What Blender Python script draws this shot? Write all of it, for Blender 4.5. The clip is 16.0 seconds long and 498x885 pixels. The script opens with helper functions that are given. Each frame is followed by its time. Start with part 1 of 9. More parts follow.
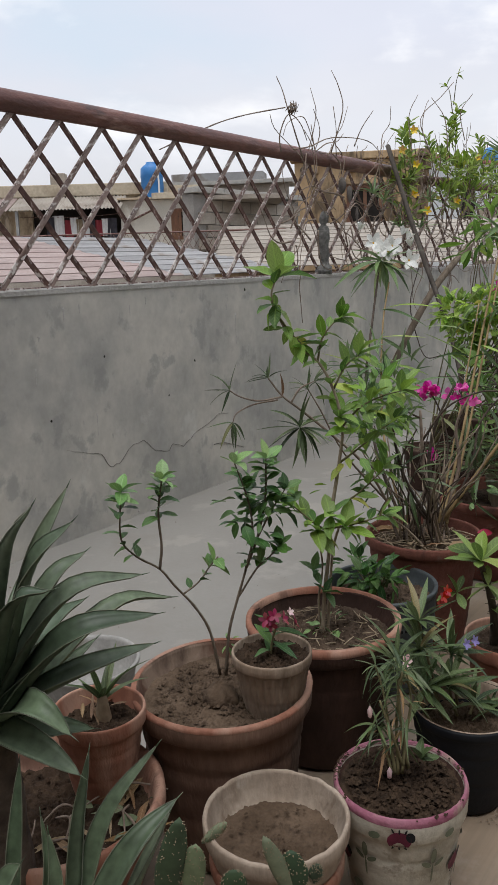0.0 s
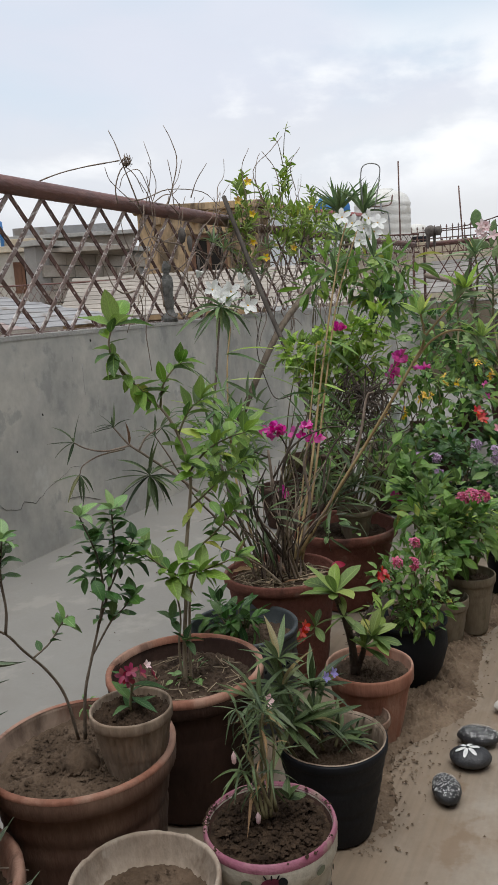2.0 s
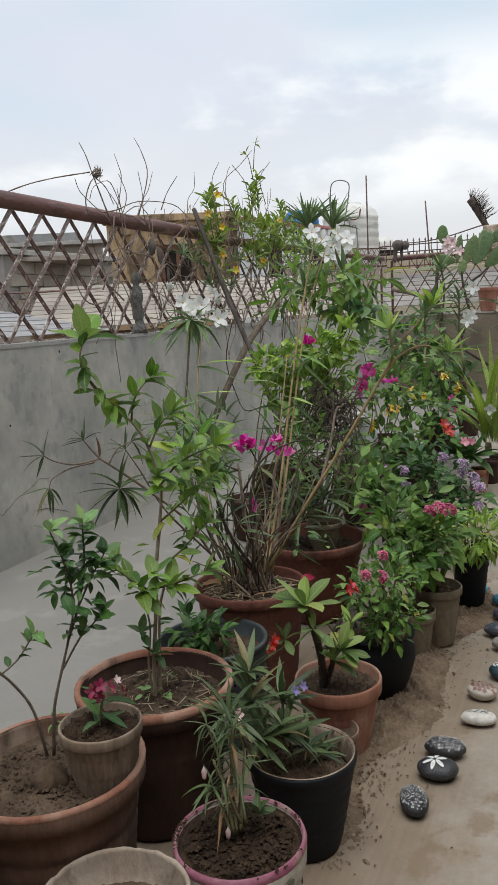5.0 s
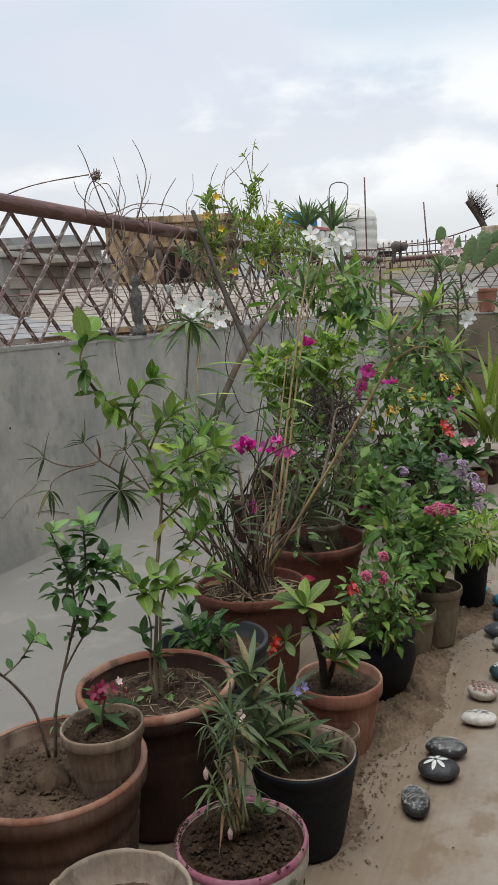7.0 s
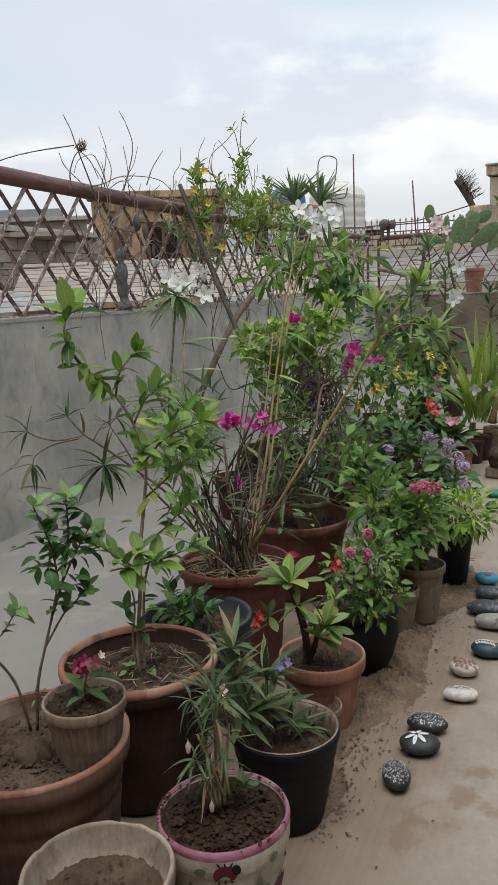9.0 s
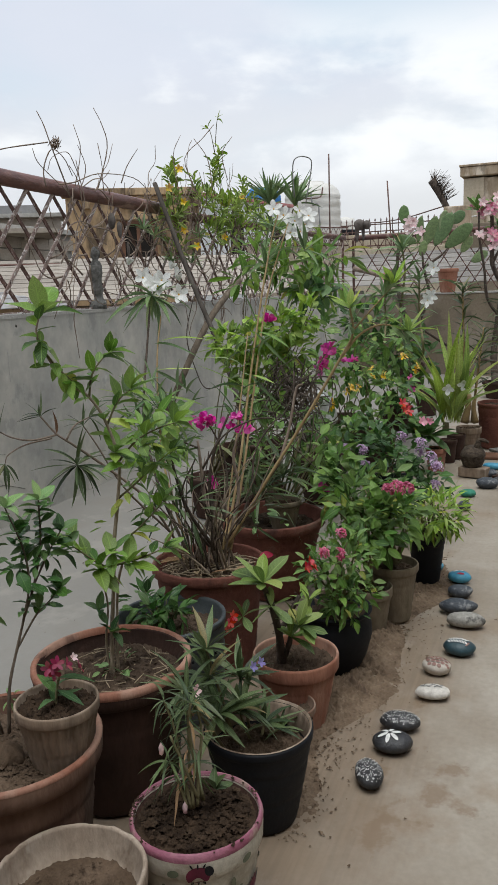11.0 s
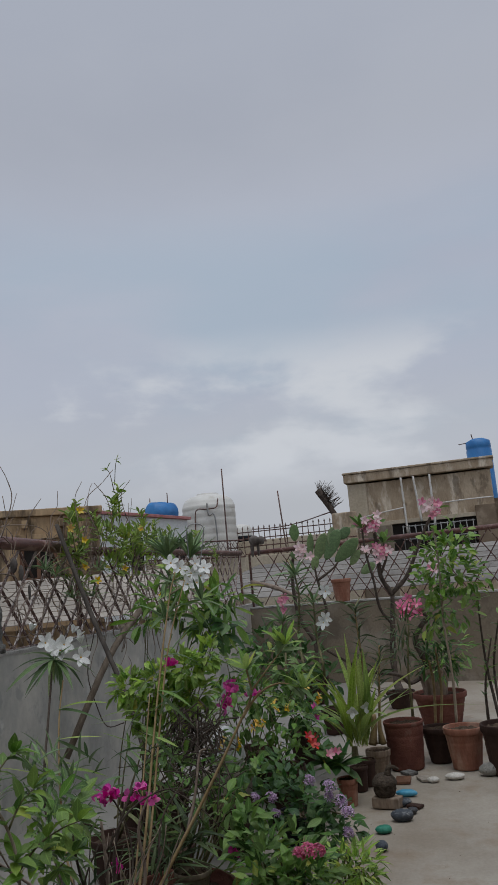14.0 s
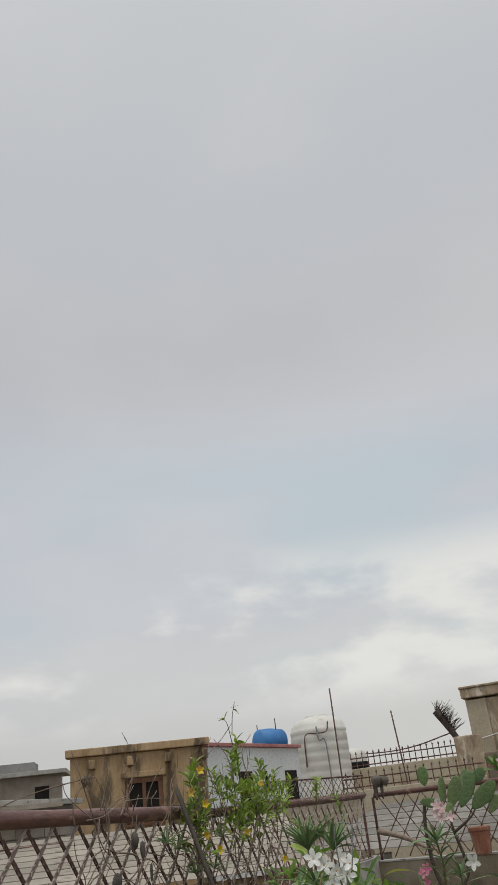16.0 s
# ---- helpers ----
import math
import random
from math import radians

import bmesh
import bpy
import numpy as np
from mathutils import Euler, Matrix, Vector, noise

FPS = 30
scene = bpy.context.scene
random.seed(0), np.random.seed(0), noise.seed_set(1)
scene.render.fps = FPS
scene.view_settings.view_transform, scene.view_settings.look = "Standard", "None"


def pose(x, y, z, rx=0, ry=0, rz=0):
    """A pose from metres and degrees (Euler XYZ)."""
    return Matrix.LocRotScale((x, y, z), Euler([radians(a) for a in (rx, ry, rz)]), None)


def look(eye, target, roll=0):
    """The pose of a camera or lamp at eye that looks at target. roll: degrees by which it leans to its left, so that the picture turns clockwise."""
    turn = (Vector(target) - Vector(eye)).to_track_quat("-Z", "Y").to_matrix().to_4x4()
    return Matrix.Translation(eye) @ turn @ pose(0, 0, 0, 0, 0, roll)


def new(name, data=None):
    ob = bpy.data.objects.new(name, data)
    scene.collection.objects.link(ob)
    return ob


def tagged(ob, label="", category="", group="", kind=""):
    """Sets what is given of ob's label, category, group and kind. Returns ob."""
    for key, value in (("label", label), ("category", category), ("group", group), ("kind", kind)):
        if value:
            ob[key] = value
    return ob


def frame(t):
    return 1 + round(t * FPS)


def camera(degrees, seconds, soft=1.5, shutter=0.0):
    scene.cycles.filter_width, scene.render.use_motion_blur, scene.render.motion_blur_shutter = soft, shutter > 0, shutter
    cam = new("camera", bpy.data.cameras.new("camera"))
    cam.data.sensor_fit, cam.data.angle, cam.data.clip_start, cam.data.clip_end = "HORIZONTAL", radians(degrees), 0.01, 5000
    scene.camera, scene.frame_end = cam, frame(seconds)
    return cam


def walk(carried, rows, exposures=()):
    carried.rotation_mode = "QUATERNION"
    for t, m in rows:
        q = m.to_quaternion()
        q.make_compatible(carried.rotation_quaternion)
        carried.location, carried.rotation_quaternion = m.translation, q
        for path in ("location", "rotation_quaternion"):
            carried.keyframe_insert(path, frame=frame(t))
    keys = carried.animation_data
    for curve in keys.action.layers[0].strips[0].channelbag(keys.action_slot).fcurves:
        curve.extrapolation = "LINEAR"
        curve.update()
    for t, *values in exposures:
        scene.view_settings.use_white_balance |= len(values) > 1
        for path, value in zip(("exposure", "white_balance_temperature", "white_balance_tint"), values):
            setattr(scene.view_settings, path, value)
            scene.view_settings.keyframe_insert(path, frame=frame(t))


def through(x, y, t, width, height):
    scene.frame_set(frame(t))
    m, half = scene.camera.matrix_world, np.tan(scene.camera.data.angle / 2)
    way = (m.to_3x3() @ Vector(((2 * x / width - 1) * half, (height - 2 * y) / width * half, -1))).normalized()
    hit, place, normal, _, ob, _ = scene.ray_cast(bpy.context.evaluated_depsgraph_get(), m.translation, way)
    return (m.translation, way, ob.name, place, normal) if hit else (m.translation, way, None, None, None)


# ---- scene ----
import colorsys
import itertools

cam = camera(34.60, 16.0, soft=1.1)
# seconds, x, y, z, yaw, pitch, roll
ROWS = [
    (0.0, 0.228, -0.045, 1.188, -53.89, -12.73, 1.60),
    (0.5, 0.228, -0.058, 1.189, -56.92, -11.66, 1.97),
    (1.0, 0.239, -0.055, 1.189, -59.09, -11.37, 2.57),
    (1.5, 0.239, -0.059, 1.187, -61.56, -10.88, 3.05),
    (2.0, 0.250, -0.071, 1.183, -64.38, -9.85, 3.62),
    (2.5, 0.240, -0.076, 1.190, -66.34, -9.19, 3.68),
    (3.0, 0.237, -0.080, 1.195, -67.68, -8.90, 3.46),
    (3.5, 0.240, -0.083, 1.194, -68.22, -8.67, 3.22),
    (4.0, 0.240, -0.077, 1.194, -67.61, -8.81, 3.02),
    (6.5, 0.238, -0.068, 1.192, -66.12, -9.42, 3.24),
    (7.0, 0.235, -0.070, 1.194, -66.67, -9.11, 3.22),
    (7.5, 0.238, -0.070, 1.194, -67.33, -9.49, 3.04),
    (8.0, 0.247, -0.065, 1.189, -67.56, -10.08, 2.87),
    (10.5, 0.245, -0.066, 1.183, -67.93, -11.12, 2.09),
    (11.0, 0.248, -0.068, 1.188, -69.32, -10.87, 2.10),
    (11.5, 0.253, -0.072, 1.187, -71.50, -9.58, 1.84),
    (12.0, 0.242, -0.084, 1.195, -72.95, -7.07, 1.89),
    (12.5, 0.228, -0.084, 1.202, -73.42, -4.63, 2.29),
    (13.0, 0.209, -0.090, 1.218, -74.38, -0.56, 3.10),
    (13.5, 0.145, -0.131, 1.298, -75.55, 4.41, 4.23),
    (14.0, 0.088, -0.145, 1.395, -76.27, 9.98, 5.05),
    (14.5, 0.027, -0.158, 1.477, -75.57, 15.12, 5.46),
    (15.0, -0.009, -0.112, 1.574, -73.51, 19.80, 5.47),
    (15.5, 0.014, -0.072, 1.657, -70.90, 23.39, 5.71),
    (16.0, -0.004, -0.051, 1.683, -68.87, 25.35, 6.04),
]
# seconds, stops, kelvin, tint
EXPOSURES = [(0.0, 0.03, 6340, 11), (4.0, 0.0, 6320, 8), (8.0, 0.0, 6340, 8), (11.5, 0.0, 6300, 8), (12.5, -0.06, 6310, 9), (13.0, -0.26, 6250, 9), (13.5, -0.54, 6150, 9), (14.0, -0.80, 6050, 10), (14.5, -0.70, 6100, 9), (15.0, -0.58, 6400, 7), (15.5, -0.52, 6600, 6), (16.0, -0.45, 6700, 7)]
walk(cam, [(t, pose(x, y, z, 90 + pitch, roll, yaw)) for t, x, y, z, yaw, pitch, roll in ROWS], EXPOSURES)

# ---- sky and sun: a bright overcast afternoon ----
world = bpy.data.worlds.new("sky")
scene.world = world
world.use_nodes = True
wt, wl = world.node_tree.nodes, world.node_tree.links
wt.clear()


def wnode(kind, **values):
    n = wt.new(kind)
    for key, value in values.items():
        n.inputs[key.replace("_", " ")].default_value = value
    return n


coord = wt.new("ShaderNodeTexCoord")
sky = wt.new("ShaderNodeTexSky")
sky.sky_type, sky.sun_disc = "NISHITA", False
sky.sun_elevation, sky.sun_rotation = radians(76), radians(243)
sky.air_density, sky.dust_density, sky.ozone_density = 1.2, 3.0, 1.5
sky_dim = wt.new("ShaderNodeVectorMath")
sky_dim.operation = "SCALE"
sky_dim.inputs[3].default_value = 0.115
wl.new(sky.outputs[0], sky_dim.inputs[0])
# overcast sheet: smooth grey overhead, paler and bluer lower down, a warm haze at the horizon
axis = wt.new("ShaderNodeSeparateXYZ")
wl.new(coord.outputs["Generated"], axis.inputs[0])


def wramp(source, stops):
    r = wt.new("ShaderNodeValToRGB")
    r.color_ramp.interpolation = "EASE"
    els = r.color_ramp.elements
    els[0].position, els[0].color = stops[0][0], (*stops[0][1], 1)
    els[1].position, els[1].color = stops[-1][0], (*stops[-1][1], 1)
    for at, value in stops[1:-1]:
        els.new(at).color = (*value, 1)
    wl.new(source, r.inputs[0])
    return r.outputs[0]


def wmix(a, b, fac, mode="MIX"):
    x = wt.new("ShaderNodeMix")
    x.data_type, x.blend_type = "RGBA", mode
    for sock, v in ((0, fac), (6, a), (7, b)):
        if hasattr(v, "is_output"):
            wl.new(v, x.inputs[sock])
        else:
            x.inputs[sock].default_value = v if sock == 0 else (*v, 1)
    return x.outputs[2]


def clouds(scale, stretch, shift, detail=5.0, rough=0.5, distort=0.2):
    m = wt.new("ShaderNodeMapping")
    m.inputs["Scale"].default_value, m.inputs["Location"].default_value = (1, 1, stretch), shift
    wl.new(coord.outputs["Generated"], m.inputs[0])
    t = wnode("ShaderNodeTexNoise", Scale=scale, Detail=detail, Roughness=rough, Distortion=distort)
    wl.new(m.outputs[0], t.inputs["Vector"])
    return t.outputs[0]


def white(*stops):
    return [(at, (v, v, v)) for at, v in stops]


height = axis.outputs[2]
sheet = wramp(height, [(0.0, (0.735, 0.735, 0.725)), (0.08, (0.77, 0.775, 0.785)), (0.16, (0.82, 0.83, 0.86)), (0.26, (0.785, 0.81, 0.885)), (0.38, (0.75, 0.775, 0.86)), (0.52, (0.70, 0.715, 0.77)), (0.66, (0.73, 0.75, 0.81)), (0.85, (0.80, 0.82, 0.87))])
sheet = wmix(sheet, wramp(clouds(1.7, 2.2, (0.3, 0.2, 0.4)), [(0.34, (0.95, 0.955, 0.97)), (0.64, (1.04, 1.035, 1.03))]), 1.0, "MULTIPLY")
# thin places where the blue shows
thin = wmix(wramp(clouds(2.1, 3.6, (0.9, 0.1, 0.2)), white((0.42, 0.0), (0.68, 1.0))), wramp(height, white((0.12, 0.0), (0.20, 0.8), (0.36, 0.8), (0.48, 0.0))), 1.0, "MULTIPLY")
sheet = wmix(sheet, wmix((0.74, 0.87, 0.96), sky_dim.outputs[0], 0.2), wmix(thin, (0.8, 0.8, 0.8), 1.0, "MULTIPLY"))
# bright heaped clouds low over the roofs
heap = wmix(wramp(clouds(3.0, 2.3, (0.15, 0.55, 0.1), 7.0, 0.52, 0.15), white((0.52, 0.0), (0.63, 0.95))), wramp(height, white((0.09, 0.0), (0.15, 1.0), (0.24, 1.0), (0.32, 0.0))), 1.0, "MULTIPLY")
sheet = wmix(sheet, (1.03, 1.03, 1.03), heap)
back = wnode("ShaderNodeBackground", Strength=1.0)
wl.new(sheet, back.inputs[0])
out = wt.new("ShaderNodeOutputWorld")
wl.new(back.outputs[0], out.inputs[0])

sun = new("sun", bpy.data.lights.new("sun", "SUN"))
sun.data.energy, sun.data.angle, sun.data.color = 2.15, radians(40), (1.0, 0.985, 0.95)
sun.matrix_world = look((-2.0, -1.0, 9), (0, 0, 0))


# ---- materials ----
def surface(name, base, second, scale=6.0, rough=0.85, bump=0.25, metal=0.0, stain=None, stain_scale=1.2, stain_at=0.56, vary=0.0, grain=70.0, streak=(1, 1, 1), depth=0.01, amount=0.85, speck=0.8, marks=None, dull=None, strip=None, spills=None):
    """A worn surface: two broad tones, fine grain, and stains with an edge of their own."""
    m = bpy.data.materials.new(name)
    m.use_nodes = True
    n, l = m.node_tree.nodes, m.node_tree.links
    p = n["Principled BSDF"]
    p.inputs["Roughness"].default_value, p.inputs["Metallic"].default_value = rough, metal
    p.inputs["Specular IOR Level"].default_value = 0.5 if rough < 0.6 else 0.25
    c = n.new("ShaderNodeTexCoord")
    mp = n.new("ShaderNodeMapping")
    mp.inputs["Scale"].default_value = streak
    l.new(c.outputs["Object"], mp.inputs[0])

    def noise_node(s, detail=5.0):
        t = n.new("ShaderNodeTexNoise")
        t.inputs["Scale"].default_value, t.inputs["Detail"].default_value, t.inputs["Roughness"].default_value = s, detail, 0.6
        l.new(mp.outputs[0], t.inputs["Vector"])
        return t.outputs[0]

    def ramp(src, a, b, ca, cb):
        r = n.new("ShaderNodeValToRGB")
        r.color_ramp.elements[0].position, r.color_ramp.elements[0].color = a, (*ca, 1)
        r.color_ramp.elements[1].position, r.color_ramp.elements[1].color = b, (*cb, 1)
        l.new(src, r.inputs[0])
        return r.outputs[0]

    def mix(a, b, fac, mode="MIX"):
        x = n.new("ShaderNodeMix")
        x.data_type, x.blend_type = "RGBA", mode
        for sock, v in ((0, fac), (6, a), (7, b)):
            if hasattr(v, "is_output"):
                l.new(v, x.inputs[sock])
            else:
                x.inputs[sock].default_value = v if sock == 0 else (*v, 1)
        return x.outputs[2]

    col = ramp(noise_node(scale), 0.36, 0.66, base, second)
    g = noise_node(grain, 3.0)
    col = mix(col, ramp(g, 0.3, 0.7, (0.80, 0.80, 0.80), (1.12, 1.12, 1.12)), speck, "MULTIPLY")
    if stain:
        col = mix(col, stain, ramp(noise_node(stain_scale, 7.0), stain_at, stain_at + 0.10, (0, 0, 0), (amount,) * 3))
    # blends to a second, duller tone towards larger y, with a ragged edge
    if dull:
        axes = n.new("ShaderNodeSeparateXYZ")
        l.new(c.outputs["Object"], axes.inputs[0])
        edge = n.new("ShaderNodeMath")
        edge.operation = "MULTIPLY_ADD"
        l.new(noise_node(1.7, 6.0), edge.inputs[0])
        edge.inputs[1].default_value = 1.1
        l.new(axes.outputs[1], edge.inputs[2])
        graded = n.new("ShaderNodeMapRange")
        graded.inputs["From Min"].default_value, graded.inputs["From Max"].default_value = 1.15, 1.75
        l.new(edge.outputs[0], graded.inputs["Value"])
        col = mix(col, mix(col, dull, 0.8), graded.outputs[0])
    # brown dirt along a line, deepened to paint in the shade between the pots
    if strip:
        tint_s, rise, mid, near, wide = strip
        ax = n.new("ShaderNodeSeparateXYZ")
        l.new(c.outputs["Object"], ax.inputs[0])

        def maths(op, a, b=None, c2=None):
            q = n.new("ShaderNodeMath")
            q.operation = op
            for k, v in enumerate((a, b, c2)):
                if v is None:
                    continue
                if hasattr(v, "is_output"):
                    l.new(v, q.inputs[k])
                else:
                    q.inputs[k].default_value = v
            return q.outputs[0]

        line_y = maths("MULTIPLY_ADD", ax.outputs[0], rise, maths("SUBTRACT", ax.outputs[1], mid))
        line_y = maths("MULTIPLY_ADD", noise_node(5.0, 8.0), 0.5, maths("ADD", line_y, -0.25))
        fade = n.new("ShaderNodeMapRange")
        fade.inputs["From Min"].default_value, fade.inputs["From Max"].default_value = wide, near
        fade.inputs["To Max"].default_value = 0.85
        l.new(maths("ABSOLUTE", line_y), fade.inputs["Value"])
        brushed = n.new("ShaderNodeMapping")
        brushed.inputs["Rotation"].default_value = (0, 0, radians(32))
        brushed.inputs["Scale"].default_value = (3.5, 75.0, 1.0)
        l.new(c.outputs["Object"], brushed.inputs[0])
        lines = n.new("ShaderNodeTexNoise")
        lines.inputs["Scale"].default_value, lines.inputs["Detail"].default_value = 1.0, 3.0
        l.new(brushed.outputs[0], lines.inputs["Vector"])
        tint_s = mix((*tint_s,), (*[v * 0.86 for v in tint_s],), ramp(lines.outputs[0], 0.42, 0.62, (0, 0, 0), (1, 1, 1)))
        away = n.new("ShaderNodeMapRange")
        away.inputs["From Min"].default_value, away.inputs["From Max"].default_value = 2.7, 4.0
        away.inputs["To Min"].default_value, away.inputs["To Max"].default_value = 1.0, 0.30
        l.new(ax.outputs[0], away.inputs["Value"])
        col = mix(col, tint_s, maths("MULTIPLY", fade.outputs[0], away.outputs[0]))
    if spills:
        tint_p, spots = spills
        far_off = None
        ragged = noise_node(16.0, 9.0)
        for sx, sy, sr in spots:
            gap = n.new("ShaderNodeVectorMath")
            gap.operation = "DISTANCE"
            l.new(c.outputs["Object"], gap.inputs[0])
            gap.inputs[1].default_value = (sx, sy, 0)
            near_it = n.new("ShaderNodeMath")
            near_it.operation = "DIVIDE"
            l.new(gap.outputs["Value"], near_it.inputs[0])
            near_it.inputs[1].default_value = sr
            if far_off is None:
                far_off = near_it.outputs[0]
            else:
                least = n.new("ShaderNodeMath")
                least.operation = "MINIMUM"
                l.new(far_off, least.inputs[0])
                l.new(near_it.outputs[0], least.inputs[1])
                far_off = least.outputs[0]
        reach = n.new("ShaderNodeMath")
        reach.operation = "MULTIPLY_ADD"
        l.new(ragged, reach.inputs[0])
        reach.inputs[1].default_value = 5.0
        l.new(far_off, reach.inputs[2])
        wet = n.new("ShaderNodeMapRange")
        wet.inputs["From Min"].default_value, wet.inputs["From Max"].default_value = 3.25, 2.65
        wet.inputs["To Max"].default_value = 0.6
        l.new(reach.outputs[0], wet.inputs["Value"])
        col = mix(col, tint_p, wet.outputs[0])
    if marks:
        tint, at_scale, at_level, strength = marks
        col = mix(col, tint, ramp(noise_node(at_scale, 8.0), at_level, at_level + 0.06, (0, 0, 0), (strength,) * 3))
    if vary:
        info = n.new("ShaderNodeObjectInfo")
        hsv = n.new("ShaderNodeHueSaturation")
        mr = n.new("ShaderNodeMapRange")
        mr.inputs["To Min"].default_value, mr.inputs["To Max"].default_value = 1 - vary, 1 + vary
        l.new(info.outputs["Random"], mr.inputs["Value"])
        l.new(mr.outputs[0], hsv.inputs["Value"])
        l.new(col, hsv.inputs["Color"])
        col = hsv.outputs[0]
    l.new(col, p.inputs["Base Color"])
    if bump:
        b = n.new("ShaderNodeBump")
        b.inputs["Strength"].default_value, b.inputs["Distance"].default_value = bump, depth
        l.new(g, b.inputs["Height"])
        l.new(b.outputs[0], p.inputs["Normal"])
    return m


def leaf_material(name, dark, light, rough=0.38, through=0.22, old=None, rib=0.5):
    """A leaf: tone and hue differ from leaf to leaf, a paler midrib with side veins, light comes through a little."""
    m = bpy.data.materials.new(name)
    m.use_nodes = True
    n, l = m.node_tree.nodes, m.node_tree.links
    p = n["Principled BSDF"]
    p.inputs["Roughness"].default_value, p.inputs["Specular IOR Level"].default_value = rough, 0.32

    def maths(op, a, b=0.0):
        q = n.new("ShaderNodeMath")
        q.operation = op
        for k, v in enumerate((a, b)):
            if hasattr(v, "is_output"):
                l.new(v, q.inputs[k])
            else:
                q.inputs[k].default_value = v
        return q.outputs[0]

    def ranged(v, a, b, c, d):
        q = n.new("ShaderNodeMapRange")
        for key, value in (("From Min", a), ("From Max", b), ("To Min", c), ("To Max", d)):
            q.inputs[key].default_value = value
        l.new(v, q.inputs["Value"])
        return q.outputs[0]

    geo, info = n.new("ShaderNodeNewGeometry"), n.new("ShaderNodeObjectInfo")
    frac = maths("FRACT", maths("ADD", geo.outputs["Random Per Island"], info.outputs["Random"]))
    r = n.new("ShaderNodeValToRGB")
    r.color_ramp.elements[0].color, r.color_ramp.elements[1].color = (*dark, 1), (*light, 1)
    if old:
        r.color_ramp.elements[1].position = 0.96
        e = r.color_ramp.elements.new(1.0)
        e.color = (*old, 1)
    l.new(frac, r.inputs[0])
    c = n.new("ShaderNodeTexCoord")
    t = n.new("ShaderNodeTexNoise")
    t.inputs["Scale"].default_value, t.inputs["Detail"].default_value = 55.0, 5.0
    l.new(c.outputs["Object"], t.inputs["Vector"])
    hsv = n.new("ShaderNodeHueSaturation")
    l.new(ranged(t.outputs[0], 0.25, 0.75, 0.62, 1.3), hsv.inputs["Value"])
    other = maths("FRACT", maths("MULTIPLY", frac, 7.31))
    l.new(ranged(other, 0, 1, 0.485, 0.515), hsv.inputs["Hue"])
    l.new(ranged(maths("FRACT", maths("MULTIPLY", frac, 3.77)), 0, 1, 0.82, 1.08), hsv.inputs["Saturation"])
    l.new(r.outputs[0], hsv.inputs["Color"])
    col = hsv.outputs[0]
    if rib:
        uv = n.new("ShaderNodeUVMap")
        ax = n.new("ShaderNodeSeparateXYZ")
        l.new(uv.outputs[0], ax.inputs[0])
        off = maths("ABSOLUTE", maths("SUBTRACT", ax.outputs[1], 0.5))
        mid = ranged(off, 0.0, 0.07, 1.0, 0.0)
        side = maths("SINE", maths("MULTIPLY", maths("SUBTRACT", ax.outputs[0], maths("MULTIPLY", off, 0.45)), 52.0))
        vein = maths("MAXIMUM", mid, ranged(side, 0.72, 1.0, 0.0, 0.35))
        x = n.new("ShaderNodeMix")
        x.data_type = "RGBA"
        l.new(maths("MULTIPLY", vein, rib), x.inputs[0])
        l.new(col, x.inputs[6])
        x.inputs[7].default_value = (*[min(1.0, 1.25 * v + 0.05) for v in light], 1)
        col = x.outputs[2]
        bp = n.new("ShaderNodeBump")
        bp.inputs["Strength"].default_value, bp.inputs["Distance"].default_value = 0.35, 0.002
        bp.invert = True
        l.new(vein, bp.inputs["Height"])
        l.new(bp.outputs[0], p.inputs["Normal"])
    l.new(col, p.inputs["Base Color"])
    tr = n.new("ShaderNodeBsdfTranslucent")
    l.new(col, tr.inputs["Color"])
    mx = n.new("ShaderNodeMixShader")
    mx.inputs[0].default_value = through
    l.new(p.outputs[0], mx.inputs[1])
    l.new(tr.outputs[0], mx.inputs[2])
    l.new(mx.outputs[0], n["Material Output"].inputs[0])
    return m


CONCRETE = surface("grey plaster", (0.355, 0.348, 0.32), (0.53, 0.503, 0.445), 2.6, 0.9, 0.12, stain=(0.62, 0.625, 0.585), stain_scale=4.5, stain_at=0.60, grain=20, streak=(1.0, 1, 0.8), amount=0.55, speck=0.5, marks=((0.27, 0.27, 0.255), 6.0, 0.575, 0.55))
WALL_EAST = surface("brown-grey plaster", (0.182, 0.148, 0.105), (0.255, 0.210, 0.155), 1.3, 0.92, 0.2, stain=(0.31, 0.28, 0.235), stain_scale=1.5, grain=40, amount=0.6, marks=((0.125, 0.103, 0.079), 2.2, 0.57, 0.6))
COPING = surface("weathered cement edge", (0.34, 0.33, 0.30), (0.46, 0.44, 0.41), 5.0, 0.95, 0.5, stain=(0.14, 0.14, 0.13), stain_scale=6, stain_at=0.6)
# strip holds floor dirt plus occlusion shade put into the colour by the pots
FLOOR = surface("cement screed", (0.280, 0.240, 0.190), (0.425, 0.388, 0.330), 1.4, 0.66, 0.06, stain=(0.235, 0.172, 0.115), stain_scale=2.8, stain_at=0.53, grain=55, amount=0.62, speck=0.45, marks=((0.42, 0.385, 0.335), 3.4, 0.57, 0.22), dull=(0.215, 0.21, 0.197), strip=((0.205, 0.150, 0.102), 0.075, 0.82, 0.26, 0.64), spills=((0.185, 0.125, 0.078), ((1.88, 0.24, 0.07), (1.98, 0.17, 0.06), (2.09, 0.14, 0.05), (1.79, 0.27, 0.07), (2.17, 0.26, 0.04), (1.93, 0.09, 0.05), (2.40, 0.25, 0.05), (2.04, 0.32, 0.06), (11.52, 0.41, 0.14), (8.74, 0.53, 0.10), (16.83, 0.20, 0.15), (7.96, 0.79, 0.08), (7.99, 0.01, 0.10))))
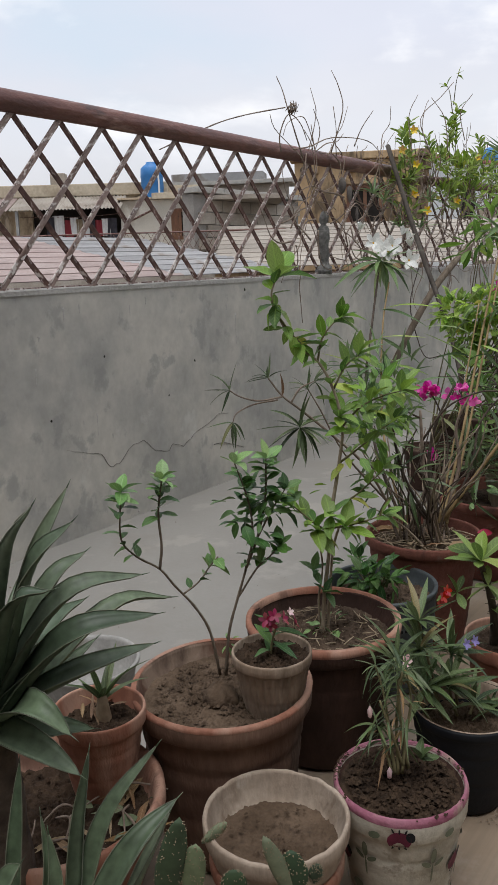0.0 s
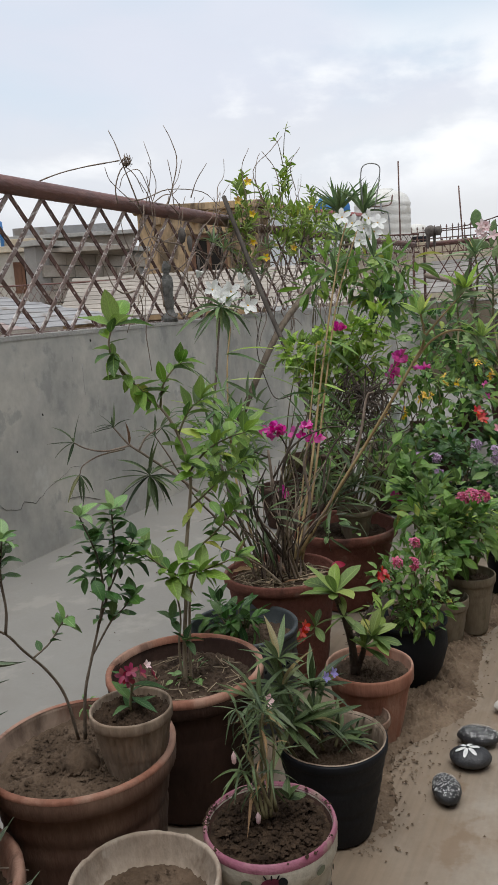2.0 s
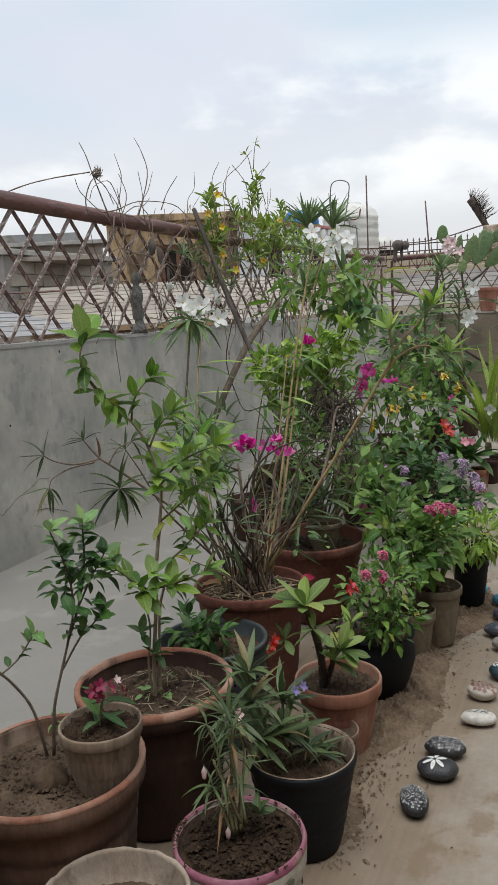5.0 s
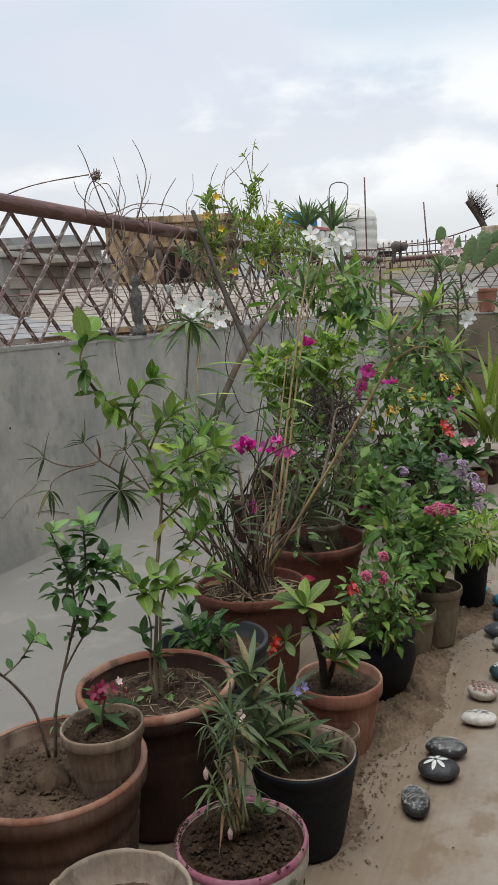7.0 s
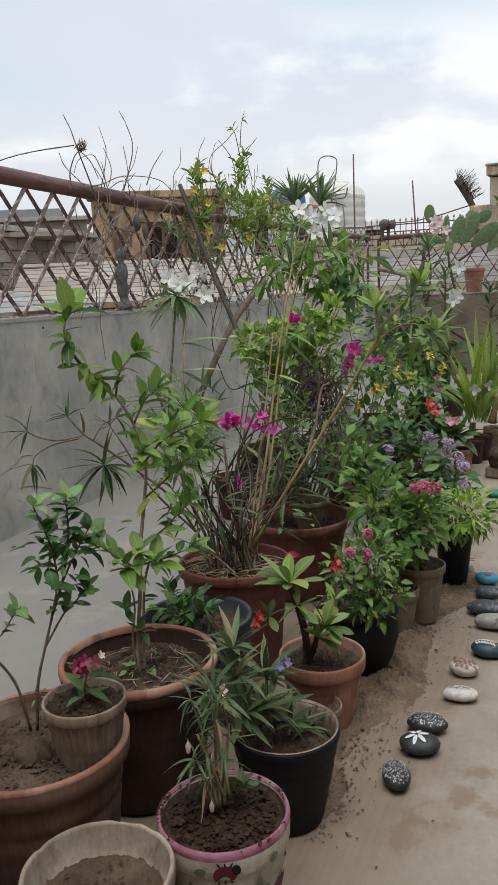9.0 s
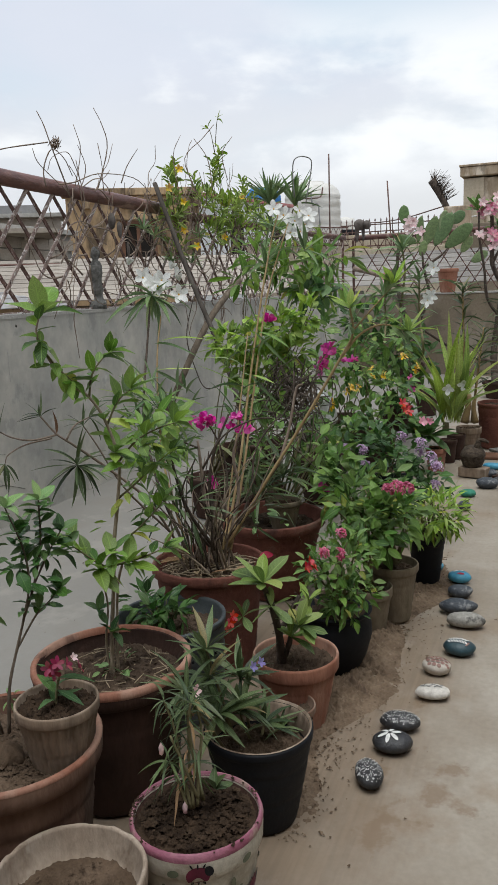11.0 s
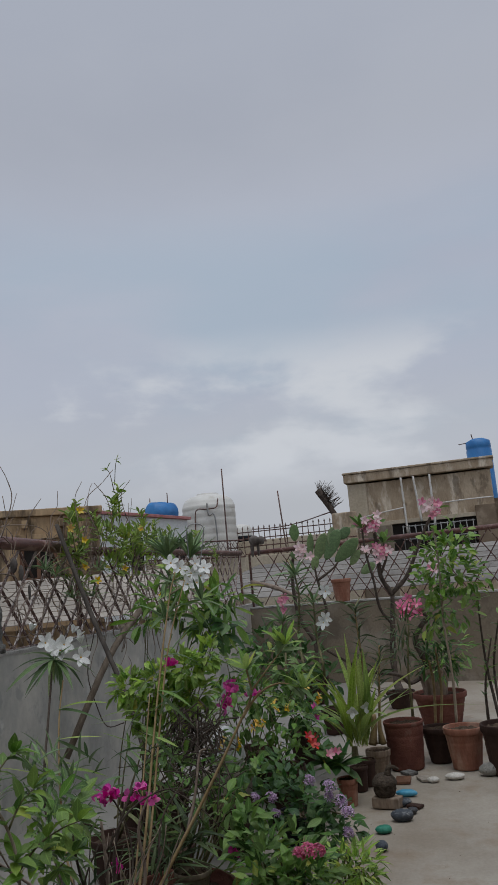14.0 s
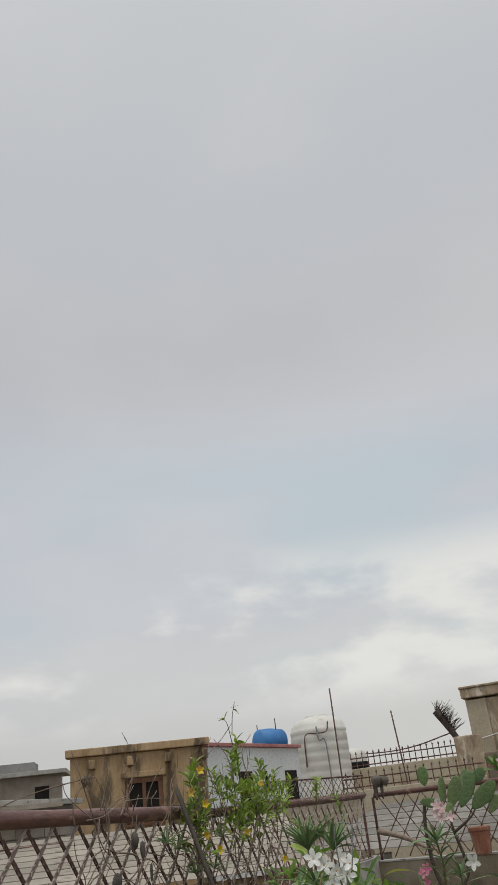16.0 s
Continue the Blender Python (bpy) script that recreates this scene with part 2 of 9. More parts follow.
DIRT = surface("dusty sand", (0.120, 0.083, 0.055), (0.215, 0.157, 0.108), 9.0, 1.0, 0.4, grain=110, stain=(0.075, 0.050, 0.034), stain_scale=14, marks=((0.28, 0.215, 0.155), 40.0, 0.62, 0.6))
SOIL = surface("dry soil", (0.055, 0.037, 0.025), (0.115, 0.080, 0.055), 14.0, 1.0, 0.4, grain=130, stain=(0.030, 0.020, 0.014), stain_scale=22, marks=((0.19, 0.145, 0.105), 60.0, 0.63, 0.7))
WETSOIL = surface("dark soil", (0.026, 0.016, 0.010), (0.066, 0.042, 0.026), 30.0, 1.0, 0.3, grain=160, stain=(0.10, 0.068, 0.043), stain_scale=50, stain_at=0.58, amount=0.6)
RUST = surface("rusted brown paint", (0.095, 0.041, 0.034), (0.185, 0.080, 0.060), 9.0, 0.42, 0.45, stain=(0.30, 0.185, 0.155), stain_scale=14, stain_at=0.57, vary=0.15, streak=(0.3, 1, 1), marks=((0.045, 0.026, 0.024), 9.0, 0.57, 0.8))
BAR = surface("peeling painted bar", (0.22, 0.145, 0.122), (0.42, 0.335, 0.30), 18.0, 0.7, 0.6, stain=(0.065, 0.034, 0.028), stain_scale=36, stain_at=0.52, vary=0.18, streak=(1, 1, 0.5), amount=0.95, marks=((0.70, 0.64, 0.60), 48.0, 0.535, 0.95))
DARKBAR = surface("dark iron bar", (0.075, 0.040, 0.033), (0.165, 0.090, 0.070), 18.0, 0.65, 0.5, stain=(0.52, 0.44, 0.40), stain_scale=44, stain_at=0.56, vary=0.2, streak=(1, 1, 0.5))
TERRA_RED = surface("red-brown terracotta", (0.125, 0.046, 0.034), (0.205, 0.083, 0.059), 6.0, 0.85, 0.35, stain=(0.22, 0.15, 0.12), stain_scale=6, stain_at=0.60, vary=0.12, marks=((0.045, 0.026, 0.021), 4.0, 0.57, 0.7))
TERRA = surface("terracotta", (0.235, 0.098, 0.063), (0.33, 0.165, 0.112), 8.0, 0.85, 0.3, stain=(0.43, 0.29, 0.22), stain_scale=7, stain_at=0.49, vary=0.12, amount=0.5, streak=(1, 1, 0.35), marks=((0.09, 0.045, 0.033), 5.0, 0.60, 0.65))
TERRA_DARK = surface("old dark terracotta", (0.034, 0.018, 0.013), (0.064, 0.033, 0.024), 7.0, 0.75, 0.35, stain=(0.15, 0.095, 0.07), stain_scale=6, stain_at=0.63, vary=0.12, streak=(1, 1, 0.4), marks=((0.016, 0.011, 0.009), 4.0, 0.57, 0.6))
TERRA_WORN = surface("worn terracotta", (0.115, 0.062, 0.043), (0.205, 0.125, 0.088), 7.0, 0.88, 0.4, stain=(0.33, 0.25, 0.19), stain_scale=5, stain_at=0.53, vary=0.1, streak=(1, 1, 0.3), amount=0.7, marks=((0.050, 0.031, 0.023), 3.6, 0.57, 0.75))
CREAM = surface("lime-washed clay", (0.235, 0.168, 0.118), (0.365, 0.295, 0.23), 9.0, 0.9, 0.35, stain=(0.115, 0.080, 0.054), stain_scale=7, stain_at=0.49, streak=(1, 1, 0.3), amount=0.8)
MOSSY = surface("chalky cement wash", (0.165, 0.130, 0.088), (0.255, 0.215, 0.155), 7.0, 0.95, 0.25, stain=(0.085, 0.075, 0.042), stain_scale=7, stain_at=0.52, streak=(1, 1, 0.4), marks=((0.34, 0.30, 0.245), 9.0, 0.60, 0.6))
LIMEPOT = surface("chalky pinkish lime wash", (0.30, 0.235, 0.18), (0.43, 0.355, 0.285), 8.0, 0.95, 0.3, stain=(0.19, 0.14, 0.10), stain_scale=9, stain_at=0.54, streak=(1, 1, 0.5), marks=((0.50, 0.44, 0.37), 12.0, 0.60, 0.6))
DAMP = surface("damp sandy soil", (0.075, 0.050, 0.032), (0.145, 0.101, 0.069), 9.0, 1.0, 0.4, grain=120, stain=(0.050, 0.034, 0.023), stain_scale=16)
BLACKPLASTIC = surface("black painted plastic", (0.004, 0.005, 0.007), (0.010, 0.011, 0.015), 5.0, 0.64, 0.12, stain=(0.05, 0.045, 0.037), stain_scale=9, stain_at=0.69, vary=0.1)
DRUM = surface("blue-black drum", (0.040, 0.048, 0.052), (0.080, 0.092, 0.096), 6.0, 0.55, 0.2, stain=(0.15, 0.145, 0.13), stain_scale=9, stain_at=0.58, marks=((0.25, 0.27, 0.26), 14.0, 0.66, 0.6))
WHITEPAINT = surface("off-white paint", (0.36, 0.325, 0.26), (0.50, 0.465, 0.395), 8.0, 0.6, 0.2, stain=(0.20, 0.155, 0.11), stain_scale=7, stain_at=0.56, marks=((0.13, 0.10, 0.07), 18.0, 0.60, 0.6))
PINKPAINT = surface("magenta rim paint", (0.235, 0.075, 0.115), (0.33, 0.14, 0.185), 12.0, 0.7, 0.3, stain=(0.30, 0.22, 0.18), stain_scale=18, stain_at=0.52, marks=((0.12, 0.05, 0.05), 22.0, 0.60, 0.6))
MAROON = surface("maroon paint", (0.105, 0.014, 0.033), (0.16, 0.025, 0.05), 20.0, 0.6, 0.1)
GREYGREEN = surface("grey-green paint", (0.10, 0.115, 0.075), (0.17, 0.175, 0.12), 20.0, 0.6, 0.1)
TWIGBARK = surface("brown-grey twig bark", (0.11, 0.085, 0.062), (0.21, 0.17, 0.13), 22.0, 0.95, 0.6, streak=(1, 1, 0.3), grain=120)
BARK = surface("grey bark", (0.24, 0.19, 0.13), (0.40, 0.33, 0.25), 22.0, 0.95, 0.6, streak=(1, 1, 0.3), grain=120)
GREENSTEM = surface("green-brown stem", (0.125, 0.115, 0.055), (0.20, 0.175, 0.095), 16.0, 0.75, 0.3)
CANE = surface("yellow cane", (0.24, 0.165, 0.075), (0.32, 0.235, 0.12), 14.0, 0.7, 0.3)
DRYWOOD = surface("dry brown twig", (0.19, 0.145, 0.112), (0.31, 0.245, 0.195), 20.0, 0.95, 0.4)
POSTWOOD = surface("weathered post", (0.06, 0.05, 0.042), (0.12, 0.103, 0.088), 14.0, 0.95, 0.6, streak=(1, 1, 0.3))
BASKET = surface("dark woven cane", (0.040, 0.030, 0.022), (0.095, 0.072, 0.052), 40.0, 0.85, 0.7, streak=(1, 1, 2))
DARKWOOD = surface("dark stem", (0.055, 0.042, 0.034), (0.11, 0.085, 0.066), 20.0, 0.9, 0.5)
STRAW = surface("straw", (0.22, 0.165, 0.105), (0.36, 0.29, 0.20), 20.0, 0.95, 0.2, vary=0.25)
WHITEPIPE = surface("white conduit", (0.62, 0.60, 0.55), (0.74, 0.72, 0.68), 9.0, 0.5, 0.1, stain=(0.40, 0.34, 0.26), stain_scale=6)
BROWNRENDER = surface("brown render", (0.17, 0.125, 0.085), (0.27, 0.205, 0.145), 1.6, 0.95, 0.3, stain=(0.36, 0.29, 0.21), stain_scale=2.0)
METALPIPE = surface("galvanised pipe", (0.22, 0.22, 0.215), (0.34, 0.34, 0.33), 9.0, 0.55, 0.2, metal=0.3)
STATUE = surface("grey carved stone", (0.10, 0.098, 0.09), (0.21, 0.205, 0.19), 30.0, 0.9, 0.7)
STONE_BLACK = surface("black painted stone", (0.016, 0.017, 0.020), (0.045, 0.045, 0.048), 14.0, 0.55, 0.4, stain=(0.11, 0.11, 0.105), stain_scale=60, stain_at=0.60, vary=0.2)
STONE_SLATE = surface("slate-blue stone", (0.042, 0.050, 0.062), (0.08, 0.088, 0.10), 20.0, 0.6, 0.4, stain=(0.24, 0.245, 0.245), stain_scale=38, stain_at=0.55, amount=0.8, vary=0.2)
STONE_GREY = surface("grey streaked stone", (0.25, 0.24, 0.215), (0.38, 0.365, 0.33), 18.0, 0.75, 0.3, stain=(0.07, 0.066, 0.063), stain_scale=22, stain_at=0.54)
STONE_WHITE = surface("chalky white stone", (0.52, 0.49, 0.44), (0.63, 0.60, 0.55), 18.0, 0.8, 0.3)
STONE_PINK = surface("cream stone", (0.46, 0.41, 0.35), (0.55, 0.50, 0.44), 20.0, 0.8, 0.3)
STONE_TEAL = surface("dark teal stone", (0.012, 0.034, 0.044), (0.025, 0.06, 0.075), 16.0, 0.5, 0.2)
STONE_BLUE = surface("bright blue stone", (0.045, 0.25, 0.42), (0.09, 0.36, 0.52), 14.0, 0.5, 0.2)
STONE_GREEN = surface("green stone", (0.025, 0.17, 0.11), (0.055, 0.25, 0.17), 16.0, 0.6, 0.2)
PAINT_WHITE = surface("white brush paint", (0.62, 0.62, 0.60), (0.74, 0.74, 0.72), 30.0, 0.6, 0.1)
PAINT_BROWN = surface("brown brush paint", (0.22, 0.12, 0.10), (0.30, 0.18, 0.15), 30.0, 0.6, 0.1)

LEAF_BRIGHT = leaf_material("bright leaf", (0.040, 0.110, 0.020), (0.23, 0.38, 0.082), through=0.32, old=(0.36, 0.33, 0.06))
LEAF_CITRUS = leaf_material("citrus leaf", (0.055, 0.145, 0.022), (0.30, 0.46, 0.080), through=0.33, old=(0.44, 0.42, 0.09))
LEAF_SPURGE = leaf_material("spurge leaf", (0.085, 0.155, 0.028), (0.27, 0.36, 0.085), 0.42, 0.25, old=(0.50, 0.44, 0.12))
LEAF_ROUND = leaf_material("jasmine leaf", (0.026, 0.082, 0.018), (0.105, 0.215, 0.045), 0.38)
LEAF_FRESH = leaf_material("fresh leaf", (0.120, 0.245, 0.070), (0.275, 0.42, 0.155), 0.4)
LEAF_DARK = leaf_material("dark leaf", (0.022, 0.070, 0.018), (0.085, 0.18, 0.038), 0.42)
LEAF_STRAP = leaf_material("narrow leaf", (0.026, 0.050, 0.018), (0.140, 0.190, 0.075), 0.42, old=(0.28, 0.22, 0.10))
LEAF_LONG = leaf_material("long leaf", (0.075, 0.145, 0.052), (0.235, 0.34, 0.14), 0.38, old=(0.36, 0.33, 0.13))
LEAF_YELLOW = leaf_material("yellow-green leaf", (0.125, 0.26, 0.032), (0.46, 0.62, 0.115), through=0.38, old=(0.52, 0.47, 0.10))
LEAF_AGAVE = leaf_material("agave leaf", (0.050, 0.078, 0.044), (0.150, 0.195, 0.120), 0.45, 0.05, rib=0.0)
LEAF_OPUNTIA = leaf_material("cactus pad", (0.095, 0.155, 0.060), (0.18, 0.25, 0.105), 0.6, 0.0, rib=0.0)
LEAF_LIANA = leaf_material("large smooth leaf", (0.035, 0.095, 0.030), (0.15, 0.265, 0.085), 0.32, 0.3)
LEAF_CLIMBER = leaf_material("climber leaf", (0.106, 0.188, 0.025), (0.362, 0.488, 0.077), 0.36, 0.3, old=(0.44, 0.40, 0.08))
LEAF_CACTUS = leaf_material("spotted cactus pad", (0.030, 0.055, 0.026), (0.058, 0.085, 0.036), 0.7, 0.0, rib=0.0)
LEAF_PALECACTUS = leaf_material("scarred cactus pad", (0.105, 0.135, 0.075), (0.175, 0.20, 0.115), 0.75, 0.0, rib=0.0)
LEAF_DRY = leaf_material("dry leaf", (0.19, 0.105, 0.05), (0.36, 0.24, 0.13), 0.9, 0.1)
EDGE_AGAVE = leaf_material("pale leaf edge", (0.11, 0.125, 0.085), (0.17, 0.18, 0.12), 0.6, 0.05, rib=0.0)
MAGENTA = leaf_material("magenta bract", (0.62, 0.020, 0.30), (0.86, 0.08, 0.50), 0.6, 0.35, rib=0.0)
WHITEPETAL = leaf_material("white petal", (0.82, 0.82, 0.78), (0.89, 0.89, 0.86), 0.5, 0.15, rib=0.0)
YELLOWPETAL = leaf_material("yellow petal", (0.72, 0.42, 0.02), (0.80, 0.56, 0.04), 0.5, 0.2, rib=0.0)
REDPETAL = leaf_material("red petal", (0.50, 0.022, 0.022), (0.66, 0.045, 0.035), 0.5, 0.2, rib=0.0)
PINKPETAL = leaf_material("pink petal", (0.60, 0.14, 0.26), (0.76, 0.34, 0.42), 0.5, 0.25, rib=0.0)
HOTPINK = leaf_material("hot pink petal", (0.60, 0.060, 0.19), (0.77, 0.22, 0.36), 0.5, 0.25, rib=0.0)
PALEPINK = leaf_material("pale pink petal", (0.74, 0.46, 0.48), (0.82, 0.68, 0.66), 0.5, 0.25, rib=0.0)
LILAC = leaf_material("lilac petal", (0.42, 0.26, 0.46), (0.62, 0.46, 0.62), 0.6, 0.2, rib=0.0)
CRIMSON = leaf_material("crimson petal", (0.19, 0.010, 0.036), (0.32, 0.022, 0.065), 0.5, 0.15, rib=0.0)
VIOLET = leaf_material("violet petal", (0.18, 0.16, 0.40), (0.28, 0.24, 0.50), 0.6, 0.2, rib=0.0)

TANFACADE = surface("stained tan render", (0.36, 0.235, 0.125), (0.50, 0.36, 0.215), 1.3, 0.95, 0.3, stain=(0.085, 0.064, 0.045), stain_scale=3.2, stain_at=0.50, grain=25, streak=(1, 1, 0.3), depth=0.03, amount=0.85, marks=((0.54, 0.45, 0.33), 2.6, 0.60, 0.5))
WHITEFACADE = surface("whitewashed render", (0.62, 0.64, 0.64), (0.72, 0.73, 0.72), 1.2, 0.9, 0.1, grain=30)
GREYTAN = surface("weathered grey-brown render", (0.35, 0.265, 0.180), (0.53, 0.43, 0.31), 4.0, 0.95, 0.3, stain=(0.74, 0.66, 0.54), stain_scale=4.5, stain_at=0.54, grain=40, streak=(1, 1, 0.4), depth=0.03, amount=0.85, marks=((0.17, 0.13, 0.092), 6.0, 0.56, 0.6))
OLDWHITE = surface("stained whitewash", (0.46, 0.43, 0.37), (0.56, 0.53, 0.47), 1.6, 0.9, 0.2, stain=(0.29, 0.25, 0.20), stain_scale=2.0, stain_at=0.54)
REDTRIM = surface("faded red trim", (0.42, 0.16, 0.16), (0.52, 0.25, 0.23), 6.0, 0.8, 0.1)
BEIGE = surface("beige render", (0.45, 0.38, 0.28), (0.54, 0.47, 0.36), 1.2, 0.95, 0.2, stain=(0.27, 0.22, 0.16), stain_scale=1.0, stain_at=0.57, grain=25)
GREYBLOCK = surface("cement block", (0.30, 0.26, 0.215), (0.42, 0.375, 0.32), 3.0, 0.95, 0.4, vary=0.16, grain=40)
MORTAR = surface("grey mortar", (0.25, 0.235, 0.215), (0.32, 0.30, 0.275), 6.0, 1.0, 0.2)
CRACKLINE = surface("dirt in a crack", (0.13, 0.12, 0.11), (0.17, 0.16, 0.145), 6.0, 1.0, 0.2)
WHITETUB = surface("white plastic tub", (0.27, 0.262, 0.245), (0.36, 0.35, 0.33), 6.0, 0.6, 0.1, stain=(0.20, 0.18, 0.15), stain_scale=5)
SHEET = surface("old white roof sheet", (0.30, 0.265, 0.225), (0.41, 0.37, 0.32), 1.4, 0.9, 0.2, stain=(0.19, 0.155, 0.122), stain_scale=1.6, stain_at=0.55, vary=0.16)
SHEETPINK = surface("faded pink roof sheet", (0.33, 0.255, 0.235), (0.42, 0.345, 0.32), 1.4, 0.85, 0.2, stain=(0.24, 0.19, 0.17), stain_scale=1.6, stain_at=0.57, vary=0.10)
SHEETEAST = surface("dusty grey roof sheet", (0.20, 0.185, 0.168), (0.30, 0.282, 0.258), 1.4, 0.9, 0.2, stain=(0.14, 0.115, 0.095), stain_scale=1.6, stain_at=0.53, vary=0.2)
SHEETRED = surface("faded red roof sheet", (0.20, 0.125, 0.105), (0.27, 0.185, 0.16), 1.4, 0.9, 0.2, stain=(0.14, 0.105, 0.09), stain_scale=1.6, stain_at=0.53, vary=0.2)
SHEETBLUE = surface("blue-grey roof sheet", (0.27, 0.265, 0.265), (0.37, 0.365, 0.36), 1.4, 0.9, 0.2, stain=(0.20, 0.17, 0.142), stain_scale=1.6, stain_at=0.53, vary=0.14)
DARKHOLE = surface("dim interior", (0.018, 0.015, 0.013), (0.03, 0.026, 0.022), 4.0, 1.0, 0.0)
BROWNWOOD = surface("brown shutter wood", (0.13, 0.065, 0.040), (0.20, 0.105, 0.065), 8.0, 0.75, 0.2, streak=(1, 1, 0.2))
TANKWHITE = surface("white plastic tank", (0.62, 0.60, 0.55), (0.70, 0.685, 0.64), 2.0, 0.55, 0.1, stain=(0.47, 0.44, 0.38), stain_scale=2.5, stain_at=0.60)
TANKBLUE = surface("blue plastic tank", (0.022, 0.15, 0.40), (0.045, 0.21, 0.50), 3.0, 0.5, 0.1)
STREET = surface("dusty street", (0.16, 0.145, 0.125), (0.22, 0.20, 0.17), 0.5, 0.95, 0.1, grain=12)
CLOTH_RED = surface("dark red cloth", (0.20, 0.03, 0.04), (0.27, 0.05, 0.06), 8, 0.95, 0.1)
CLOTH_WHITE = surface("white cloth", (0.60, 0.60, 0.60), (0.70, 0.70, 0.70), 8, 0.95, 0.1)
CLOTH_DARK = surface("dark cloth", (0.035, 0.035, 0.045), (0.07, 0.065, 0.075), 8, 0.95, 0.1)
RAG = surface("grey-brown rag", (0.10, 0.085, 0.075), (0.17, 0.15, 0.135), 16, 1.0, 0.3)


# ---- mesh helpers ----
class Shape:
    """Gathers vertices and faces for one mesh."""

    def __init__(self):
        self.v, self.f, self.smooth, self.uv = [], [], [], []

    def add(self, verts, faces, m=None, smooth=True, uv=None):
        k = len(self.v)
        self.v += [tuple(m @ Vector(p)) if m else tuple(p) for p in verts]
        if uv:
            self.uv += uv
        self.f += [tuple(i + k for i in face) for face in faces]
        self.smooth += [smooth] * len(faces)
        return self

    def mesh(self, name, material):
        me = bpy.data.meshes.new(name)
        me.from_pydata(self.v, [], self.f)
        me.materials.append(material)
        me.polygons.foreach_set("use_smooth", self.smooth)
        if self.uv and len(self.uv) == len(self.v):
            layer = me.uv_layers.new(name="blade")
            layer.data.foreach_set("uv", [c for face in self.f for i in face for c in self.uv[i]])
        me.update()
        return me


def part(name, shape, material, parent=None, label="", m=None):
    """Links a Shape, bmesh or mesh as ONE mesh object, under a thing or a part if one is given."""
    if isinstance(shape, Shape):
        data = shape.mesh(name, material)
    elif isinstance(shape, bmesh.types.BMesh):
        data = bpy.data.meshes.new(name)
        shape.to_mesh(data)
        shape.free()
        data.materials.append(material)
    else:
        data = shape
    ob = new(name, data)
    if parent:
        ob.parent = parent
    if m is not None:
        ob.matrix_basis = m
    return tagged(ob, label)


def thing(name, at, label, category, group="", kind=""):
    ob = new(name)
    ob.empty_display_size = 0.1
    ob.location = at
    return tagged(ob, label, category, group, kind)


def box(sx, sy, sz, bevel=0.0, m=None):
    bm = bmesh.new()
    bmesh.ops.create_cube(bm, size=1.0)
    bmesh.ops.scale(bm, vec=(sx, sy, sz), verts=bm.verts)
    if bevel:
        bmesh.ops.bevel(bm, geom=bm.edges[:], offset=bevel, segments=2, affect="EDGES", profile=0.6)
    if m is not None:
        bmesh.ops.transform(bm, matrix=m, verts=bm.verts)
    return bm


def span(x0, x1, y0, y1, z0, z1, bevel=0.0):
    return box(x1 - x0, y1 - y0, z1 - z0, bevel, Matrix.Translation(((x0 + x1) / 2, (y0 + y1) / 2, (z0 + z1) / 2)))


def curve_points(pts, steps=5):
    """A smooth line through the points (Catmull-Rom)."""
    pts = [Vector(p) for p in pts]
    if len(pts) == 2:
        return [pts[0].lerp(pts[1], i / steps) for i in range(steps + 1)]
    ext = [2 * pts[0] - pts[1], *pts, 2 * pts[-1] - pts[-2]]
    line = []
    for a, b, c, d in zip(ext, ext[1:], ext[2:], ext[3:]):
        for i in range(steps):
            t = i / steps
            line.append(0.5 * (2 * b + (c - a) * t + (2 * a - 5 * b + 4 * c - d) * t * t + (3 * b - a - 3 * c + d) * t ** 3))
    return line + [pts[-1]]


def tube(shape, pts, r0, r1, sides=7, wob=0.0, steps=5):
    """A tapered, slightly knotty tube along a smooth line. Returns the line."""
    line = curve_points(pts, steps)
    n = len(line)
    verts, faces = [], []
    side = None
    for i, p in enumerate(line):
        d = (line[min(i + 1, n - 1)] - line[max(i - 1, 0)])
        d = d.normalized() if d.length > 1e-6 else Vector((0, 0, 1))
        if side is None:
            side = d.orthogonal().normalized()
        side = (side - d * side.dot(d)).normalized()
        up = d.cross(side)
        r = (r0 + (r1 - r0) * i / (n - 1)) * (1 + wob * random.uniform(-1, 1))
        for k in range(sides):
            a = 2 * math.pi * k / sides
            verts.append(p + (side * math.cos(a) + up * math.sin(a)) * r)
    for i in range(n - 1):
        for k in range(sides):
            a, b = i * sides + k, i * sides + (k + 1) % sides
            faces.append((a, b, b + sides, a + sides))
    faces.append(tuple(range(sides - 1, -1, -1)))
    faces.append(tuple(range((n - 1) * sides, n * sides)))
    shape.add(verts, faces)
    return line


